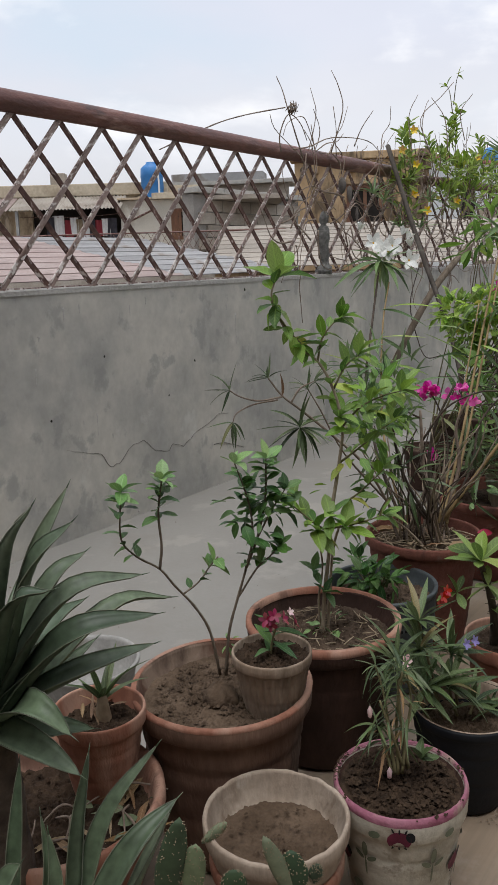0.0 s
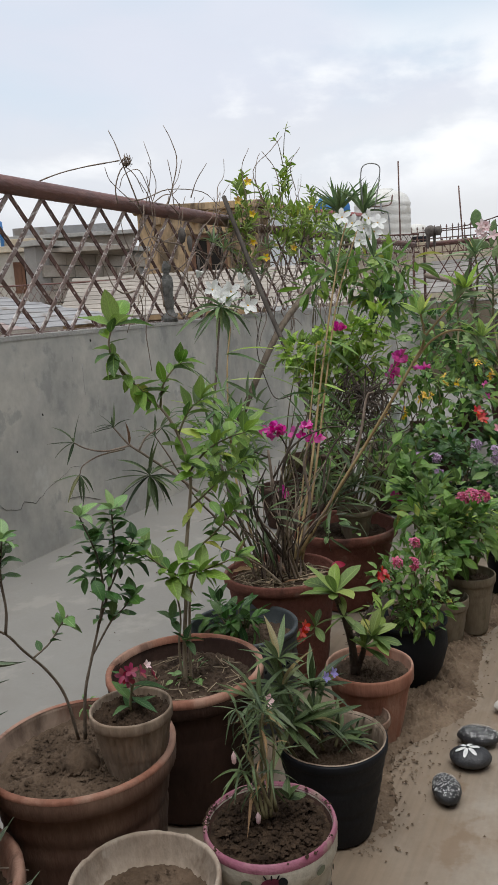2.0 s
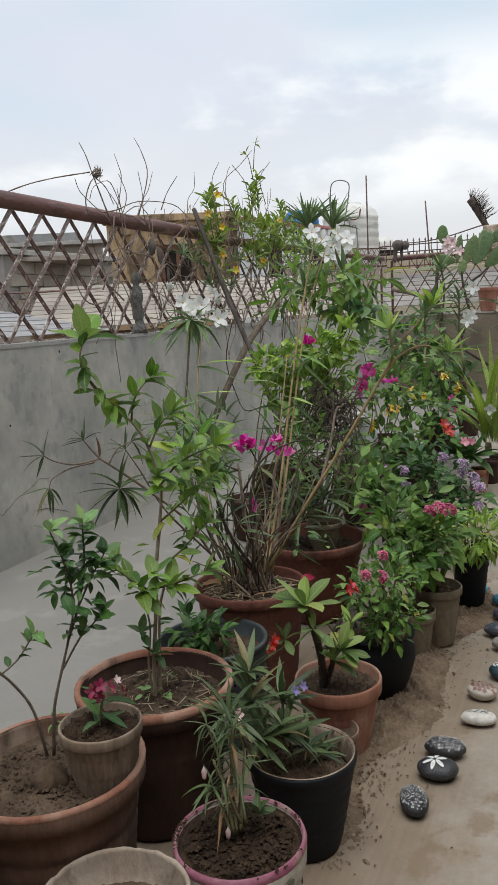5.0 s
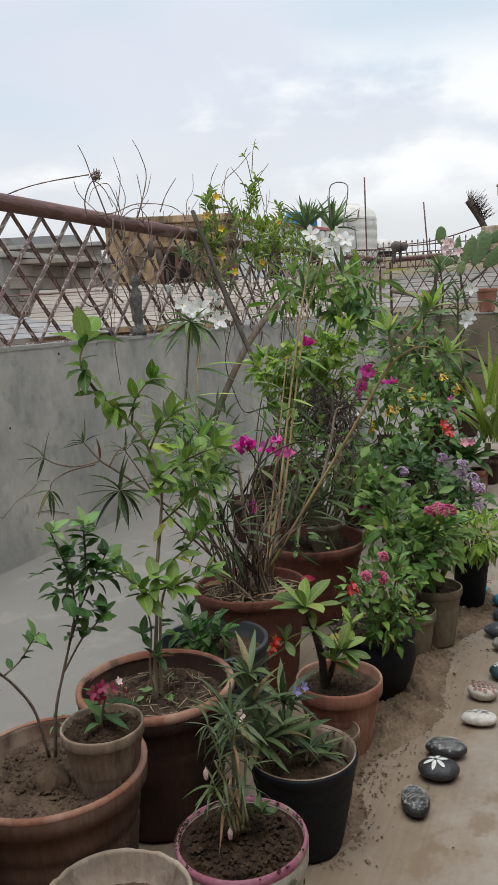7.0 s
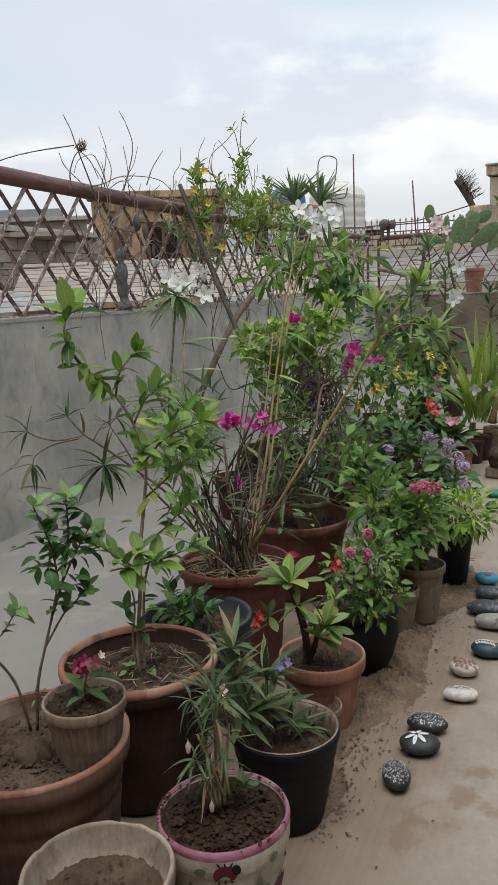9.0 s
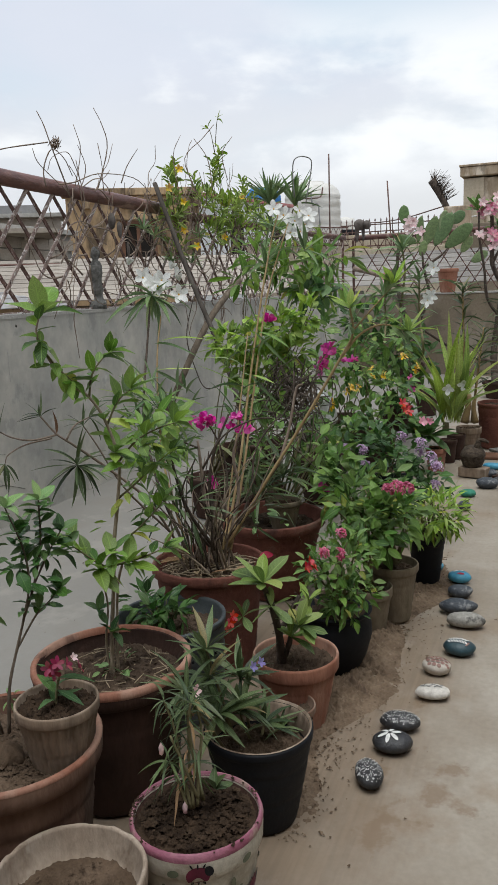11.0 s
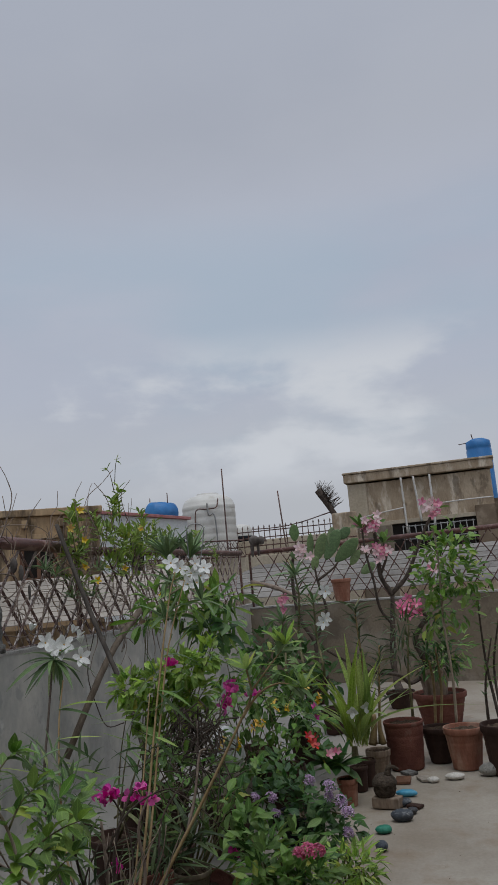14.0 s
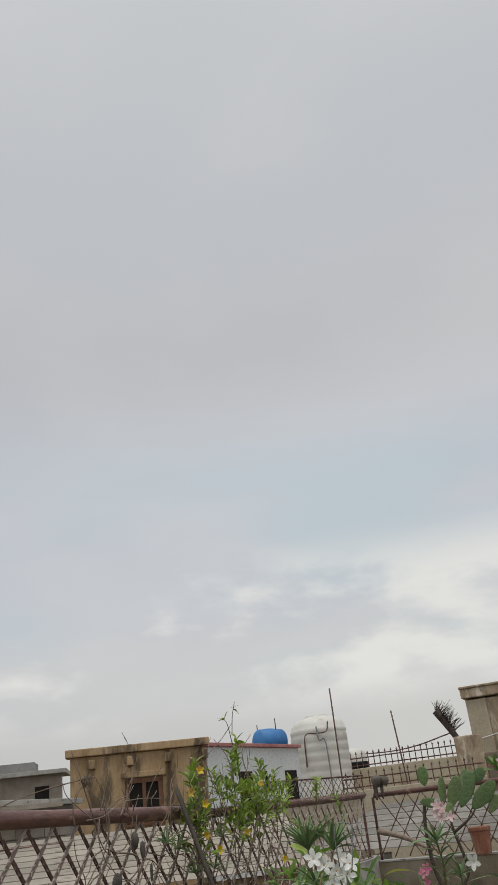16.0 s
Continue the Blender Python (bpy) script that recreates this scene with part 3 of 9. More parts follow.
def lathe(profile, sides=40, wob=0.0, squash=1.0, seed=0, caps=True):
    """Turns a profile of (radius, height) round the z axis; wob makes it uneven, as if made by hand."""
    rnd = random.Random(seed)
    ph = [rnd.uniform(0, 6.28) for _ in range(4)]
    verts, faces = [], []
    for r, z in profile:
        for k in range(sides):
            a = 2 * math.pi * k / sides
            rr = r * (1 + wob * (math.sin(2 * a + ph[0] + z * 3) + 0.6 * math.sin(3 * a + ph[1]) + 0.35 * math.sin(7 * a + ph[2] + z * 20)))
            verts.append((rr * math.cos(a), rr * math.sin(a) * squash, z + wob * 0.25 * r * math.sin(a * 2 + ph[3])))
    for i in range(len(profile) - 1):
        for k in range(sides):
            a, b = i * sides + k, i * sides + (k + 1) % sides
            faces.append((a, b, b + sides, a + sides))
    if caps and profile[0][0] > 1e-4:
        faces.append(tuple(range(sides - 1, -1, -1)))
    if caps and profile[-1][0] > 1e-4:
        faces.append(tuple(range((len(profile) - 1) * sides, len(profile) * sides)))
    s = Shape()
    s.add(verts, faces)
    return s


# ---- the terrace ----
HALF = 0.15
WALL_Y, WALL_H = 2.617, 1.10
ground = tagged(part("ground", span(-400, 600, -400, 600, -4.2, -4.0), STREET), "dusty ground far below the roof", "ground", kind="structure")


def crumbled(x, y, scale, seed=0.0):
    """Relief of packed crumbs: a dome for each, with gaps between, 0 to 1."""
    d = noise.voronoi((x * scale + seed, y * scale, seed))[0]
    return max(0.0, 1 - 1.5 * d[0]) * min(1.0, 2.5 * (d[1] - d[0]) + 0.3)


def grid_sheet(x0, x1, y0, y1, nx, ny, rise):
    s = Shape()
    vs = [(x0 + (x1 - x0) * i / nx, y0 + (y1 - y0) * j / ny, 0) for j in range(ny + 1) for i in range(nx + 1)]
    vs = [(x, y, rise(x, y)) for x, y, _ in vs]
    s.add(vs, [(j * (nx + 1) + i, j * (nx + 1) + i + 1, (j + 1) * (nx + 1) + i + 1, (j + 1) * (nx + 1) + i) for j in range(ny) for i in range(nx)])
    return s


floor = tagged(part("floor", grid_sheet(-1.65, 11.9, -4.2, 2.63, 140, 70, lambda x, y: 0.004 * noise.noise((x * 1.3, y * 1.3, 0)) + 0.002 * noise.noise((x * 6, y * 6, 2)) - 0.003), FLOOR), "cement screed terrace floor with sandy stains", "floor", kind="structure")
tagged(part("roof_slab", span(-1.85, 12.1, -4.4, 2.9, -0.35, -0.02), CONCRETE), "concrete roof slab under the terrace", "slab", kind="structure")
# joint line across the screed
joint = Shape()
tube(joint, [(3.05, 0.1, -0.0005), (3.06, -1.2, 0.0), (3.0, -3.0, 0.0)], 0.0006, 0.0006, 5)
part("floor_joint", joint, DIRT, floor, "dark hairline joint in the screed")

wall_north = tagged(part("wall_north", span(-1.85, 12.2, WALL_Y, WALL_Y + HALF, -0.3, WALL_H - 0.012, 0.006), CONCRETE), "grey plastered parapet wall with streaks and a crack", "wall", kind="structure")
ledge = Shape()
for i in range(36):
    x0 = -1.8 + 0.4 * i
    s = 0.005 * noise.noise((x0 * 2.1, 0, 0))
    for q, (y, z) in enumerate(((WALL_Y - 0.004 + s, WALL_H - 0.02), (WALL_Y - 0.004 + s * 1.5, WALL_H + s), (WALL_Y + HALF + 0.004, WALL_H + s), (WALL_Y + HALF + 0.004, WALL_H - 0.02))):
        ledge.v.append((x0, y, z))
for i in range(35):
    for q in range(4):
        a, b = i * 4 + q, i * 4 + (q + 1) % 4
        ledge.f.append((a, a + 4, b + 4, b))
        ledge.smooth.append(False)
part("coping", ledge, COPING, wall_north, "crumbling cement edge along the wall top")
# the crack wanders along the plaster
crack = Shape()
random.seed(3)
line = [(2.49, 2.62, 0.41), (2.61, 2.62, 0.37), (2.69, 2.62, 0.35), (2.74, 2.62, 0.28), (2.80, 2.62, 0.28), (2.87, 2.62, 0.34), (2.97, 2.62, 0.36), (3.05, 2.62, 0.29), (3.15, 2.62, 0.27), (3.18, 2.62, 0.30), (3.26, 2.62, 0.27), (3.35, 2.62, 0.32), (3.46, 2.62, 0.35), (3.55, 2.62, 0.39), (3.65, 2.62, 0.38)]
line = [(x, WALL_Y - 0.001, z) for x, _, z in line]
rough = [line[0]]
for a, b in zip(line, line[1:]):
    for k in (0.33, 0.66):
        rough.append((a[0] + (b[0] - a[0]) * k, a[1], a[2] + (b[2] - a[2]) * k + random.uniform(-0.006, 0.006)))
    rough.append(b)
tube(crack, rough[6:], 0.0012, 0.0008, 4, 0.5, 1)
tube(crack, rough[:7], 0.0005, 0.0011, 4, 0.3, 1)
tube(crack, [(x, WALL_Y - 0.001, z) for x, _, z in ((3.51, 2.62, 0.23), (3.61, 2.62, 0.22), (3.78, 2.62, 0.16))], 0.002, 0.0015, 4, 0.4, 2)
part("crack", crack, CRACKLINE, wall_north, "thin dark crack in the plaster")
for (x, _, z), w in (((3.38, 2.62, 0.70), 0.005), ((2.42, 2.62, 0.55), 0.005), ((2.75, 2.62, 0.79), 0.004), ((3.17, 2.62, 0.55), 0.004), ((3.83, 2.62, 1.04), 0.006)):
    chip = lathe([(0.0, 0.002), (w, 0.001), (w * 1.5, -0.002)], 9, 0.15, 1.0, int(x * 10))
    part("chip", chip, DARKHOLE, wall_north, "", pose(x, WALL_Y - 0.0005, z, 90, 0, 0))

# lime drips and splashes that ran down the plaster
random.seed(21)
for (x, _, z), long, w in (((3.74, 2.62, 0.92), 0.17, 0.0035), ((3.04, 2.62, 1.04), 0.035, 0.006), ((2.68, 2.62, 0.54), 0.10, 0.003), ((2.93, 2.62, 1.01), 0.06, 0.0035), ((2.36, 2.62, 0.78), 0.07, 0.0035), ((2.77, 2.62, 0.43), 0.02, 0.005), ((2.60, 2.62, 0.52), 0.03, 0.003), ((3.66, 2.62, 0.97), 0.03, 0.006), ((3.28, 2.62, 0.93), 0.05, 0.003), ((2.62, 2.62, 1.03), 0.04, 0.004), ((2.53, 2.62, 1.02), 0.06, 0.006), ((2.75, 2.62, 0.87), 0.012, 0.006), ((2.39, 2.62, 0.91), 0.02, 0.006), ((3.85, 2.62, 0.74), 0.10, 0.003), ((2.25, 2.62, 0.87), 0.03, 0.004), ((2.91, 2.62, 0.02), 0.03, 0.006)):
    drip = Shape()
    tube(drip, [(0, 0, 0), (random.uniform(-0.002, 0.002), 0, -long * 0.5), (random.uniform(-0.003, 0.003), 0, -long)], w, w * 0.3, 6, 0.25, 3)
    drip.v = [(a, b * 0.25, c) for a, b, c in drip.v]
    part("lime_drip", drip, COPING, wall_north, "", Matrix.Translation((x, WALL_Y, z)))

EAST_A = math.degrees(math.atan(0.3))


def east(y, z, out=0.0):
    """A place on the face of the east wall."""
    return Vector((10.55 + 0.3 * y - out, y, z))


east_m = Matrix.Translation((10.55, 0, 0)) @ Matrix.Rotation(-math.atan(0.3), 4, "Z")
bm = span(0, 0.18, -6.5, 2.9, -0.3, 1.03, 0.006)
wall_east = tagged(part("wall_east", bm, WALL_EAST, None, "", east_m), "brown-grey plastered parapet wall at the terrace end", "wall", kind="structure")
part("coping", span(-0.006, 0.19, -6.5, 2.9, 1.032, 1.055, 0.004), COPING, wall_east, "pale cement edge along the wall top")
# two added walls, out of view, that block sky light from the pot fronts
tagged(part("wall_south", span(-1.6, 5.2, -2.1, -1.85, -0.3, 3.0, 0.01), WALL_EAST), "unseen plain wall added behind the view to shade the pots", "wall", kind="structure")
tagged(part("wall_west", span(-1.85, -1.602, -2.1, 2.61, -0.3, 3.2, 0.01), WALL_EAST), "unseen plain wall added at the west to shade the pots", "wall", kind="structure")


# ---- lattice railings ----
def flat_bar(length, width, thick):
    return box(width, thick, length, 0.0015)


RAIL_Y = 2.672
railing = thing("railing", (0, RAIL_Y, 1.10), "rusty brown lattice railing with a round top pipe", "railing", kind="structure")


def rail_z(x):
    """The pipe sags a little towards the leaning post, and the far length runs lower."""
    return 1.827 - 0.012 * max(0.0, x - 2.6) if x < 5.75 else 1.765 + (x - 5.75) * 0.011


pipe = Shape()
tube(pipe, [(x, 0.0, rail_z(x) - 1.10) for x in (-1.8, -0.8, 0, 1.5, 2.6, 3.6, 4.6, 5.3, 5.72)], 0.044, 0.044, 16, 0.012, 4)
part("top_pipe", pipe, RUST, railing, "thick rusty brown pipe")
pipe = Shape()
tube(pipe, [(x, 0.015, rail_z(x) - 1.10) for x in (5.78, 7.0, 8.5, 10.0, 11.30)], 0.036, 0.036, 12, 0.012, 4)
part("top_pipe", pipe, DARKBAR, railing, "dark rusty pipe")
part("bottom_strip", span(-1.8, 11.3, -0.014, 0.014, 0.004, 0.010), BAR, railing)
STEP, NODE = 0.2448, 2.515
bar_mesh = {}
for i in range(-26, 37):
    for lean in (1, -1):
        x0 = NODE + STEP * i
        x1 = x0 + lean * 2.5 * STEP
        if min(x0, x1) < -1.8 or max(x0, x1) > 11.25:
            continue
        h = rail_z((x0 + x1) / 2) - 1.10 - 0.035
        key = (lean, round(h, 2))
        if key not in bar_mesh:
            length = math.hypot(2.5 * STEP, h - 0.008)
            bm = flat_bar(length, 0.025, 0.0065)
            me = bpy.data.meshes.new("bar")
            bm.to_mesh(me)
            bm.free()
            me.materials.append(BAR if lean > 0 else DARKBAR)
            bar_mesh[key] = me
        ang = math.degrees(math.atan2(lean * 2.5 * STEP, h - 0.008))
        part("bar", bar_mesh[key], None, railing, "", pose((x0 + x1) / 2, -0.0035 * lean, (h + 0.008) / 2, 0, ang, 0))
for x in (-1.75, 6.02, 11.27):
    part("post", box(0.03, 0.03, rail_z(x) - 1.10, 0.003, Matrix.Translation((x, 0.024, (rail_z(x) - 1.10) / 2))), DARKBAR, railing)

rail_e = thing("railing", (0, 0, 0), "thin dark lattice railing with a rusty pipe", "railing", kind="structure")
pipe = Shape()
tube(pipe, [east(y, 1.815, -0.07) for y in (2.55, 1.2, 0.0, -2.0, -6.4)], 0.032, 0.032, 12, 0.012, 4)
part("top_pipe", pipe, RUST, rail_e, "rusty red-brown pipe")
pitch_e = 0.20
bm = flat_bar(math.hypot(0.50, 0.72), 0.014, 0.005)
me_e = bpy.data.meshes.new("bar")
bm.to_mesh(me_e)
bm.free()
me_e.materials.append(DARKBAR)
for i in range(-31, 14):
    for lean in (1, -1):
        y0 = pitch_e * i
        y1 = y0 + lean * 2.5 * pitch_e
        if max(y0, y1) > 2.62 or min(y0, y1) < -6.4:
            continue
        p = east((y0 + y1) / 2, 1.435, -0.07 + 0.003 * lean)
        m = Matrix.Translation(p) @ Matrix.Rotation(-math.atan(0.3), 4, "Z") @ Matrix.Rotation(-lean * math.atan2(0.50, 0.71), 4, "X") @ Matrix.Rotation(math.pi / 2, 4, "Z")
        part("bar", me_e, None, rail_e, "", m)
for y in (2.58, -1.0, -3.8):
    part("post", box(0.03, 0.03, 0.74, 0.003, Matrix.Translation(east(y, 1.425, -0.085))), DARKBAR, rail_e)

# dust and sand swept along the pots
random.seed(11)
def sand_z(x, y):
    mid = 0.56 - (x - 1.7) * 0.075 + 0.05 * noise.noise((x * 3.1, 0, 4))
    edge = max(0.0, 1 - ((y - mid) / (0.14 + 0.09 * noise.noise((x * 2.6, 7, 0)))) ** 2) * max(0.0, min(1.0, (x - 1.66) * 3, (4.0 - x) * 1.2))
    n = 0.6 * noise.noise((x * 5, y * 5, 1)) + 0.5 * noise.noise((x * 16, y * 16, 5)) + 0.45 * noise.noise((x * 45, y * 45, 9)) + 0.35 * noise.noise((x * 110, y * 110, 3))
    lumps = 0.034 * crumbled(x, y, 34, 2) * max(0.0, 0.45 + 1.2 * noise.noise((x * 7, y * 7, 8))) + 0.014 * crumbled(x, y, 80, 6)
    return -0.007 + edge * (0.010 + 0.012 * edge + (0.034 * n + lumps) * (0.2 + 0.8 * edge))


sand = grid_sheet(1.64, 4.02, 0.22, 0.82, 720, 200, sand_z)
tagged(part("sand_heaps", sand, DIRT), "brown sand swept against the pots", "sand", kind="stuff")
crumbs = Shape()
for k in range(2600):
    x = random.uniform(1.7, 3.5)
    y = 0.54 - (x - 1.7) * 0.075 + random.gauss(0, 0.07)
    if random.random() < 0.08:
        x, y = random.uniform(1.3, 7.0), random.uniform(-1.2, 2.4)
    s = random.uniform(0.0015, 0.0045) if random.random() < 0.93 else random.uniform(0.004, 0.008)
    crumbs.add([(s, 0, 0), (-s, s * 0.6, 0), (-s * 0.5, -s, 0), (s * 0.1, 0, s * 0.7)], [(0, 1, 3), (1, 2, 3), (2, 0, 3)], pose(x, y, 0.002, 0, 0, random.uniform(0, 360)), False)
for k in range(520):
    x = random.choice((1.95, 2.0, 2.08, 2.32, 2.4, 2.68, 2.8, 3.1)) + random.gauss(0, 0.10)
    y = 0.55 - (x - 1.7) * 0.075 + random.gauss(0, 0.04)
    s = random.uniform(0.002, 0.010) * random.uniform(0.4, 1.0)
    vs = [(s * random.uniform(0.6, 1.3) * u, s * random.uniform(0.6, 1.3) * v, s * random.uniform(0.5, 0.9) * w) for u, v, w in ((1, 0, 0), (0, 1, 0), (-1, 0, 0), (0, -1, 0), (0.5, 0.5, 0.7), (-0.4, 0.3, 0.9), (0.1, -0.5, 0.8))]
    crumbs.add(vs, [(0, 1, 4), (1, 2, 5), (1, 5, 4), (2, 3, 5), (3, 6, 5), (3, 0, 6), (0, 4, 6), (4, 5, 6)], pose(x, y, 0.004, 0, 0, random.uniform(0, 360)), False)
tagged(part("crumbs", crumbs, DIRT), "scattered crumbs of soil on the floor", "debris", kind="stuff")


# ---- the neighbours' roofs and houses ----
def shed_roof(name, at, run, courses, width, rise, mats, label, rz):
    """A low pitched roof of overlapping sheets; each sheet is a part."""
    roof = thing(name, at, label, "roof", kind="structure")
    roof.rotation_euler = (0, 0, radians(rz))
    depth = run / courses
    slope = math.atan2(rise, run)
    for c in range(courses):
        x = 0.0
        k = 0
        while x < width - 0.1:
            w = min(2.3, width - x)
            s = Shape()
            ridges = 6
            vs = [(u * (w - 0.008), v * depth * 1.08 / ridges, (0.014 if v % 2 else 0.0) + d + 0.02 * (1 - v / ridges) + 0.004 * noise.noise((x + u * 2, c * 3 + v, 0))) for v in range(ridges + 1) for u in (0, 0.5, 1) for d in (0, 0.008)]
            f = []
            for v in range(ridges):
                for u in range(2):
                    a, b = v * 6 + u * 2, (v + 1) * 6 + u * 2
                    f += [(a + 1, a + 3, b + 3, b + 1), (a, b, b + 2, a + 2)]
            f += [(0, 2, 3, 1), (2, 4, 5, 3), (ridges * 6, ridges * 6 + 1, ridges * 6 + 3, ridges * 6 + 2), (ridges * 6 + 2, ridges * 6 + 3, ridges * 6 + 5, ridges * 6 + 4)]
            s.add(vs, f, None, False)
            mat = mats[0] if x < width * 0.33 else mats[1] if x < width * 0.66 else mats[2]
            sh = part("roof_sheet", s, mat, roof, "", Matrix.Translation((x, c * depth * math.cos(slope), c * depth * math.tan(slope) * math.cos(slope))) @ Matrix.Rotation(slope, 4, "X"))
            x += w
            k += 1
    return roof


# long shed beyond the north wall: sheets over a tan wall with piers and a dark gate
shed_roof("shed_roof", (1.5, 5.0, 1.06), 2.5, 9, 6.5, 0.46, (SHEETPINK, SHEETPINK, SHEETBLUE), "faded sheet roof of a low shed next door", 0)
shed = thing("shed_wall", (1.5, 5.25, -4.0), "tan rendered shed wall with piers", "wall", kind="structure")
part("wall", span(0, 6.5, 0.0, 0.2, 0.0, 4.96, 0.01), TANFACADE, shed)
for i in range(6):
    part("pier", span(0.3 + i * 1.0, 0.5 + i * 1.0, -0.10, -0.002, 0.0, 4.85, 0.01), BEIGE, shed)
for i in (2, 4):
    part("gate", span(0.56 + i * 1.0, 1.24 + i * 1.0, -0.04, -0.003, 2.4, 4.6, 0.005), BROWNWOOD, shed, "dark brown gate leaf")


# second shed, set askew, with a pale sheet roof over brown gates
shed_roof("shed_roof", (8.650, 6.742, 1.100), 2.7, 10, 4.3, 0.66, (SHEET, SHEET, SHEET), "pale sheet roof of a shed set askew next door", -58)
shed = thing("shed_wall", (8.650, 6.742, -4.0), "tan rendered shed wall with brown gates", "wall", kind="structure")
shed.rotation_euler = (0, 0, radians(-58))
part("wall", span(0.05, 4.2, 0.16, 0.3, 0.0, 5.050, 0.01), TANFACADE, shed)
for i in range(4):
    part("gate", span(0.25 + i, 0.95 + i, 0.11, 0.157, 2.6, 4.750, 0.005), BROWNWOOD, shed, "dark brown gate leaf")
    part("pier", span(0.03 + i, 0.19 + i, 0.06, 0.157, 0.0, 5.000, 0.01), BEIGE, shed)


def window(parent, m, w, h, frame_mat, leaf=True, deep=0.12):
    """A window in a wall facing local -y, origin at the lower left corner of its opening."""
    hole = part("window", span(0, w, -0.004, deep, 0, h), DARKHOLE, parent, "dark window opening", m)
    f = Shape()
    for x0, x1, z0, z1 in ((-0.03, w + 0.03, -0.03, 0.03), (-0.03, w + 0.03, h - 0.03, h + 0.03), (-0.03, 0.03, 0, h), (w - 0.03, w + 0.03, 0, h), (w / 2 - 0.025, w / 2 + 0.025, 0, h)):
        b = span(x0, x1, -0.03, -0.005, z0, z1)
        f.add([v.co.copy() for v in b.verts], [[v.index for v in q.verts] for q in b.faces], None, False)
        b.free()
    part("frame", f, frame_mat, hole)
    if leaf:
        part("shutter", span(0.03, w / 2 - 0.03, -0.02, -0.006, 0.03, h - 0.03), frame_mat, hole)
    return hole


EYE = Vector((0.23, -0.06, 1.19))


def far(ob, k):
    """Moves a thing k times as far off, and makes it as much larger."""
    ob.location = EYE + (ob.location - EYE) * k
    ob.scale = (k, k, k)
    return ob


# tan house with its whitewashed side
tan_l, tan_r = Vector((9.926, 6.21, 0)), Vector((10.8, 4.62, 0))
along = (tan_r - tan_l).normalized()
ang = math.degrees(math.atan2(along.y, along.x))
tan_w = (tan_r - tan_l).length
tan_house = thing("house", tan_l + Vector((0, 0, -4.0)), "stained tan house with a whitewashed side and red trim", "house", kind="structure")
tan_house.rotation_euler = (0, 0, radians(ang))
part("wall", span(0, tan_w, 0, 0.2, 0, 6.50, 0.015), TANFACADE, tan_house)
part("roof_edge", span(-0.06, tan_w + 0.05, -0.07, 0.22, 6.502, 6.60, 0.012), TANFACADE, tan_house, "weathered cement roof edge")
for i in range(4):
    part("rain_spout", span(0.25 + i * 0.5, 0.33 + i * 0.5, -0.16, 0.0, 6.33, 6.44, 0.008), TANFACADE, tan_house)
window(tan_house, Matrix.Translation((0.74, 0, 5.62)), 0.44, 0.52, BROWNWOOD, False)
part("lintel", span(0.66, 1.26, -0.05, -0.004, 6.18, 6.25, 0.008), TANFACADE, tan_house, "cement band over the window")
side_m = Matrix.Translation((tan_w, 0, 0)) @ Matrix.Rotation(radians(-ang - 12), 4, "Z")
part("side_wall", span(0.003, 2.55, -0.004, 0.2, 0, 6.48, 0.01), WHITEFACADE, tan_house, "whitewashed side wall", side_m)
part("red_trim", span(-0.02, 2.6, -0.05, 0.22, 6.482, 6.53, 0.008), REDTRIM, tan_house, "faded red coping", side_m)
for x in (0.75, 2.05):
    hole = part("door", span(0, 0.36, -0.008, 0.05, 0, 0.75), DARKHOLE, tan_house, "dark doorway", side_m @ Matrix.Translation((x, 0, 5.4)))
part("vent", span(1.45, 1.52, -0.01, 0.05, 5.9, 6.15), DARKHOLE, tan_house, "narrow dark vent", side_m)
part("back_wall", span(0.1, 2.5, 2.2, 2.4, 0, 6.46), TANFACADE, tan_house, "", side_m)
part("roof", span(0.0, 2.5, 0.1, 2.4, 6.12, 6.20), GREYBLOCK, tan_house, "flat cement roof", side_m)

far(tan_house, 1.6)
# blue tank lying on the roof of the tan house, with two iron rods
tank_b = thing("water_tank", (21.495, 7.438, 3.412), "blue plastic water tank on a roof", "water tank")
s = lathe([(0.0, -0.45), (0.22, -0.44), (0.31, -0.36), (0.32, -0.1), (0.33, -0.08), (0.33, 0.08), (0.32, 0.1), (0.31, 0.36), (0.22, 0.44), (0.0, 0.45)], 24)
part("body", s, TANKBLUE, tank_b, "", pose(0, 0, 0.13, 90, 0, 60))
part("stand", span(-0.3, 0.3, -0.2, 0.2, -0.9, -0.19, 0.01), GREYBLOCK, tank_b)
for x, y, z, h in ((21.407, 7.734, 2.842, 1.15), (21.548, 7.26, 2.794, 1.32)):
    s = Shape()
    tube(s, [(x, y, z), (x, y, z + h)], 0.016, 0.013, 6)
    tagged(part("iron_rod", s, DARKBAR), "thin rusty rod standing on a roof", "rod", "rods on roofs")

# white water tank with ribs and pipes
tank = thing("water_tank", (26.905, 7.624, 2.510), "tall white ribbed plastic water tank", "water tank")
prof = [(0.0, -0.6), (0.46, -0.6), (0.48, -0.5)]
for i in range(6):
    z = i * 0.17
    prof += [(0.485, z), (0.476, z + 0.03), (0.480, z + 0.06), (0.486, z + 0.12)]
prof += [(0.478, 0.98), (0.46, 1.05), (0.42, 1.12), (0.34, 1.18), (0.22, 1.215), (0.20, 1.225), (0.20, 1.25), (0.0, 1.26)]
part("body", lathe(prof, 40, 0.004), TANKWHITE, tank)
s = Shape()
tube(s, [(-0.50, -0.12, 1.0), (-0.52, -0.15, 0.75), (-0.5, -0.25, 0.7), (-0.5, -0.27, -0.3)], 0.014, 0.014, 6)
part("pipe", s, METALPIPE, tank)
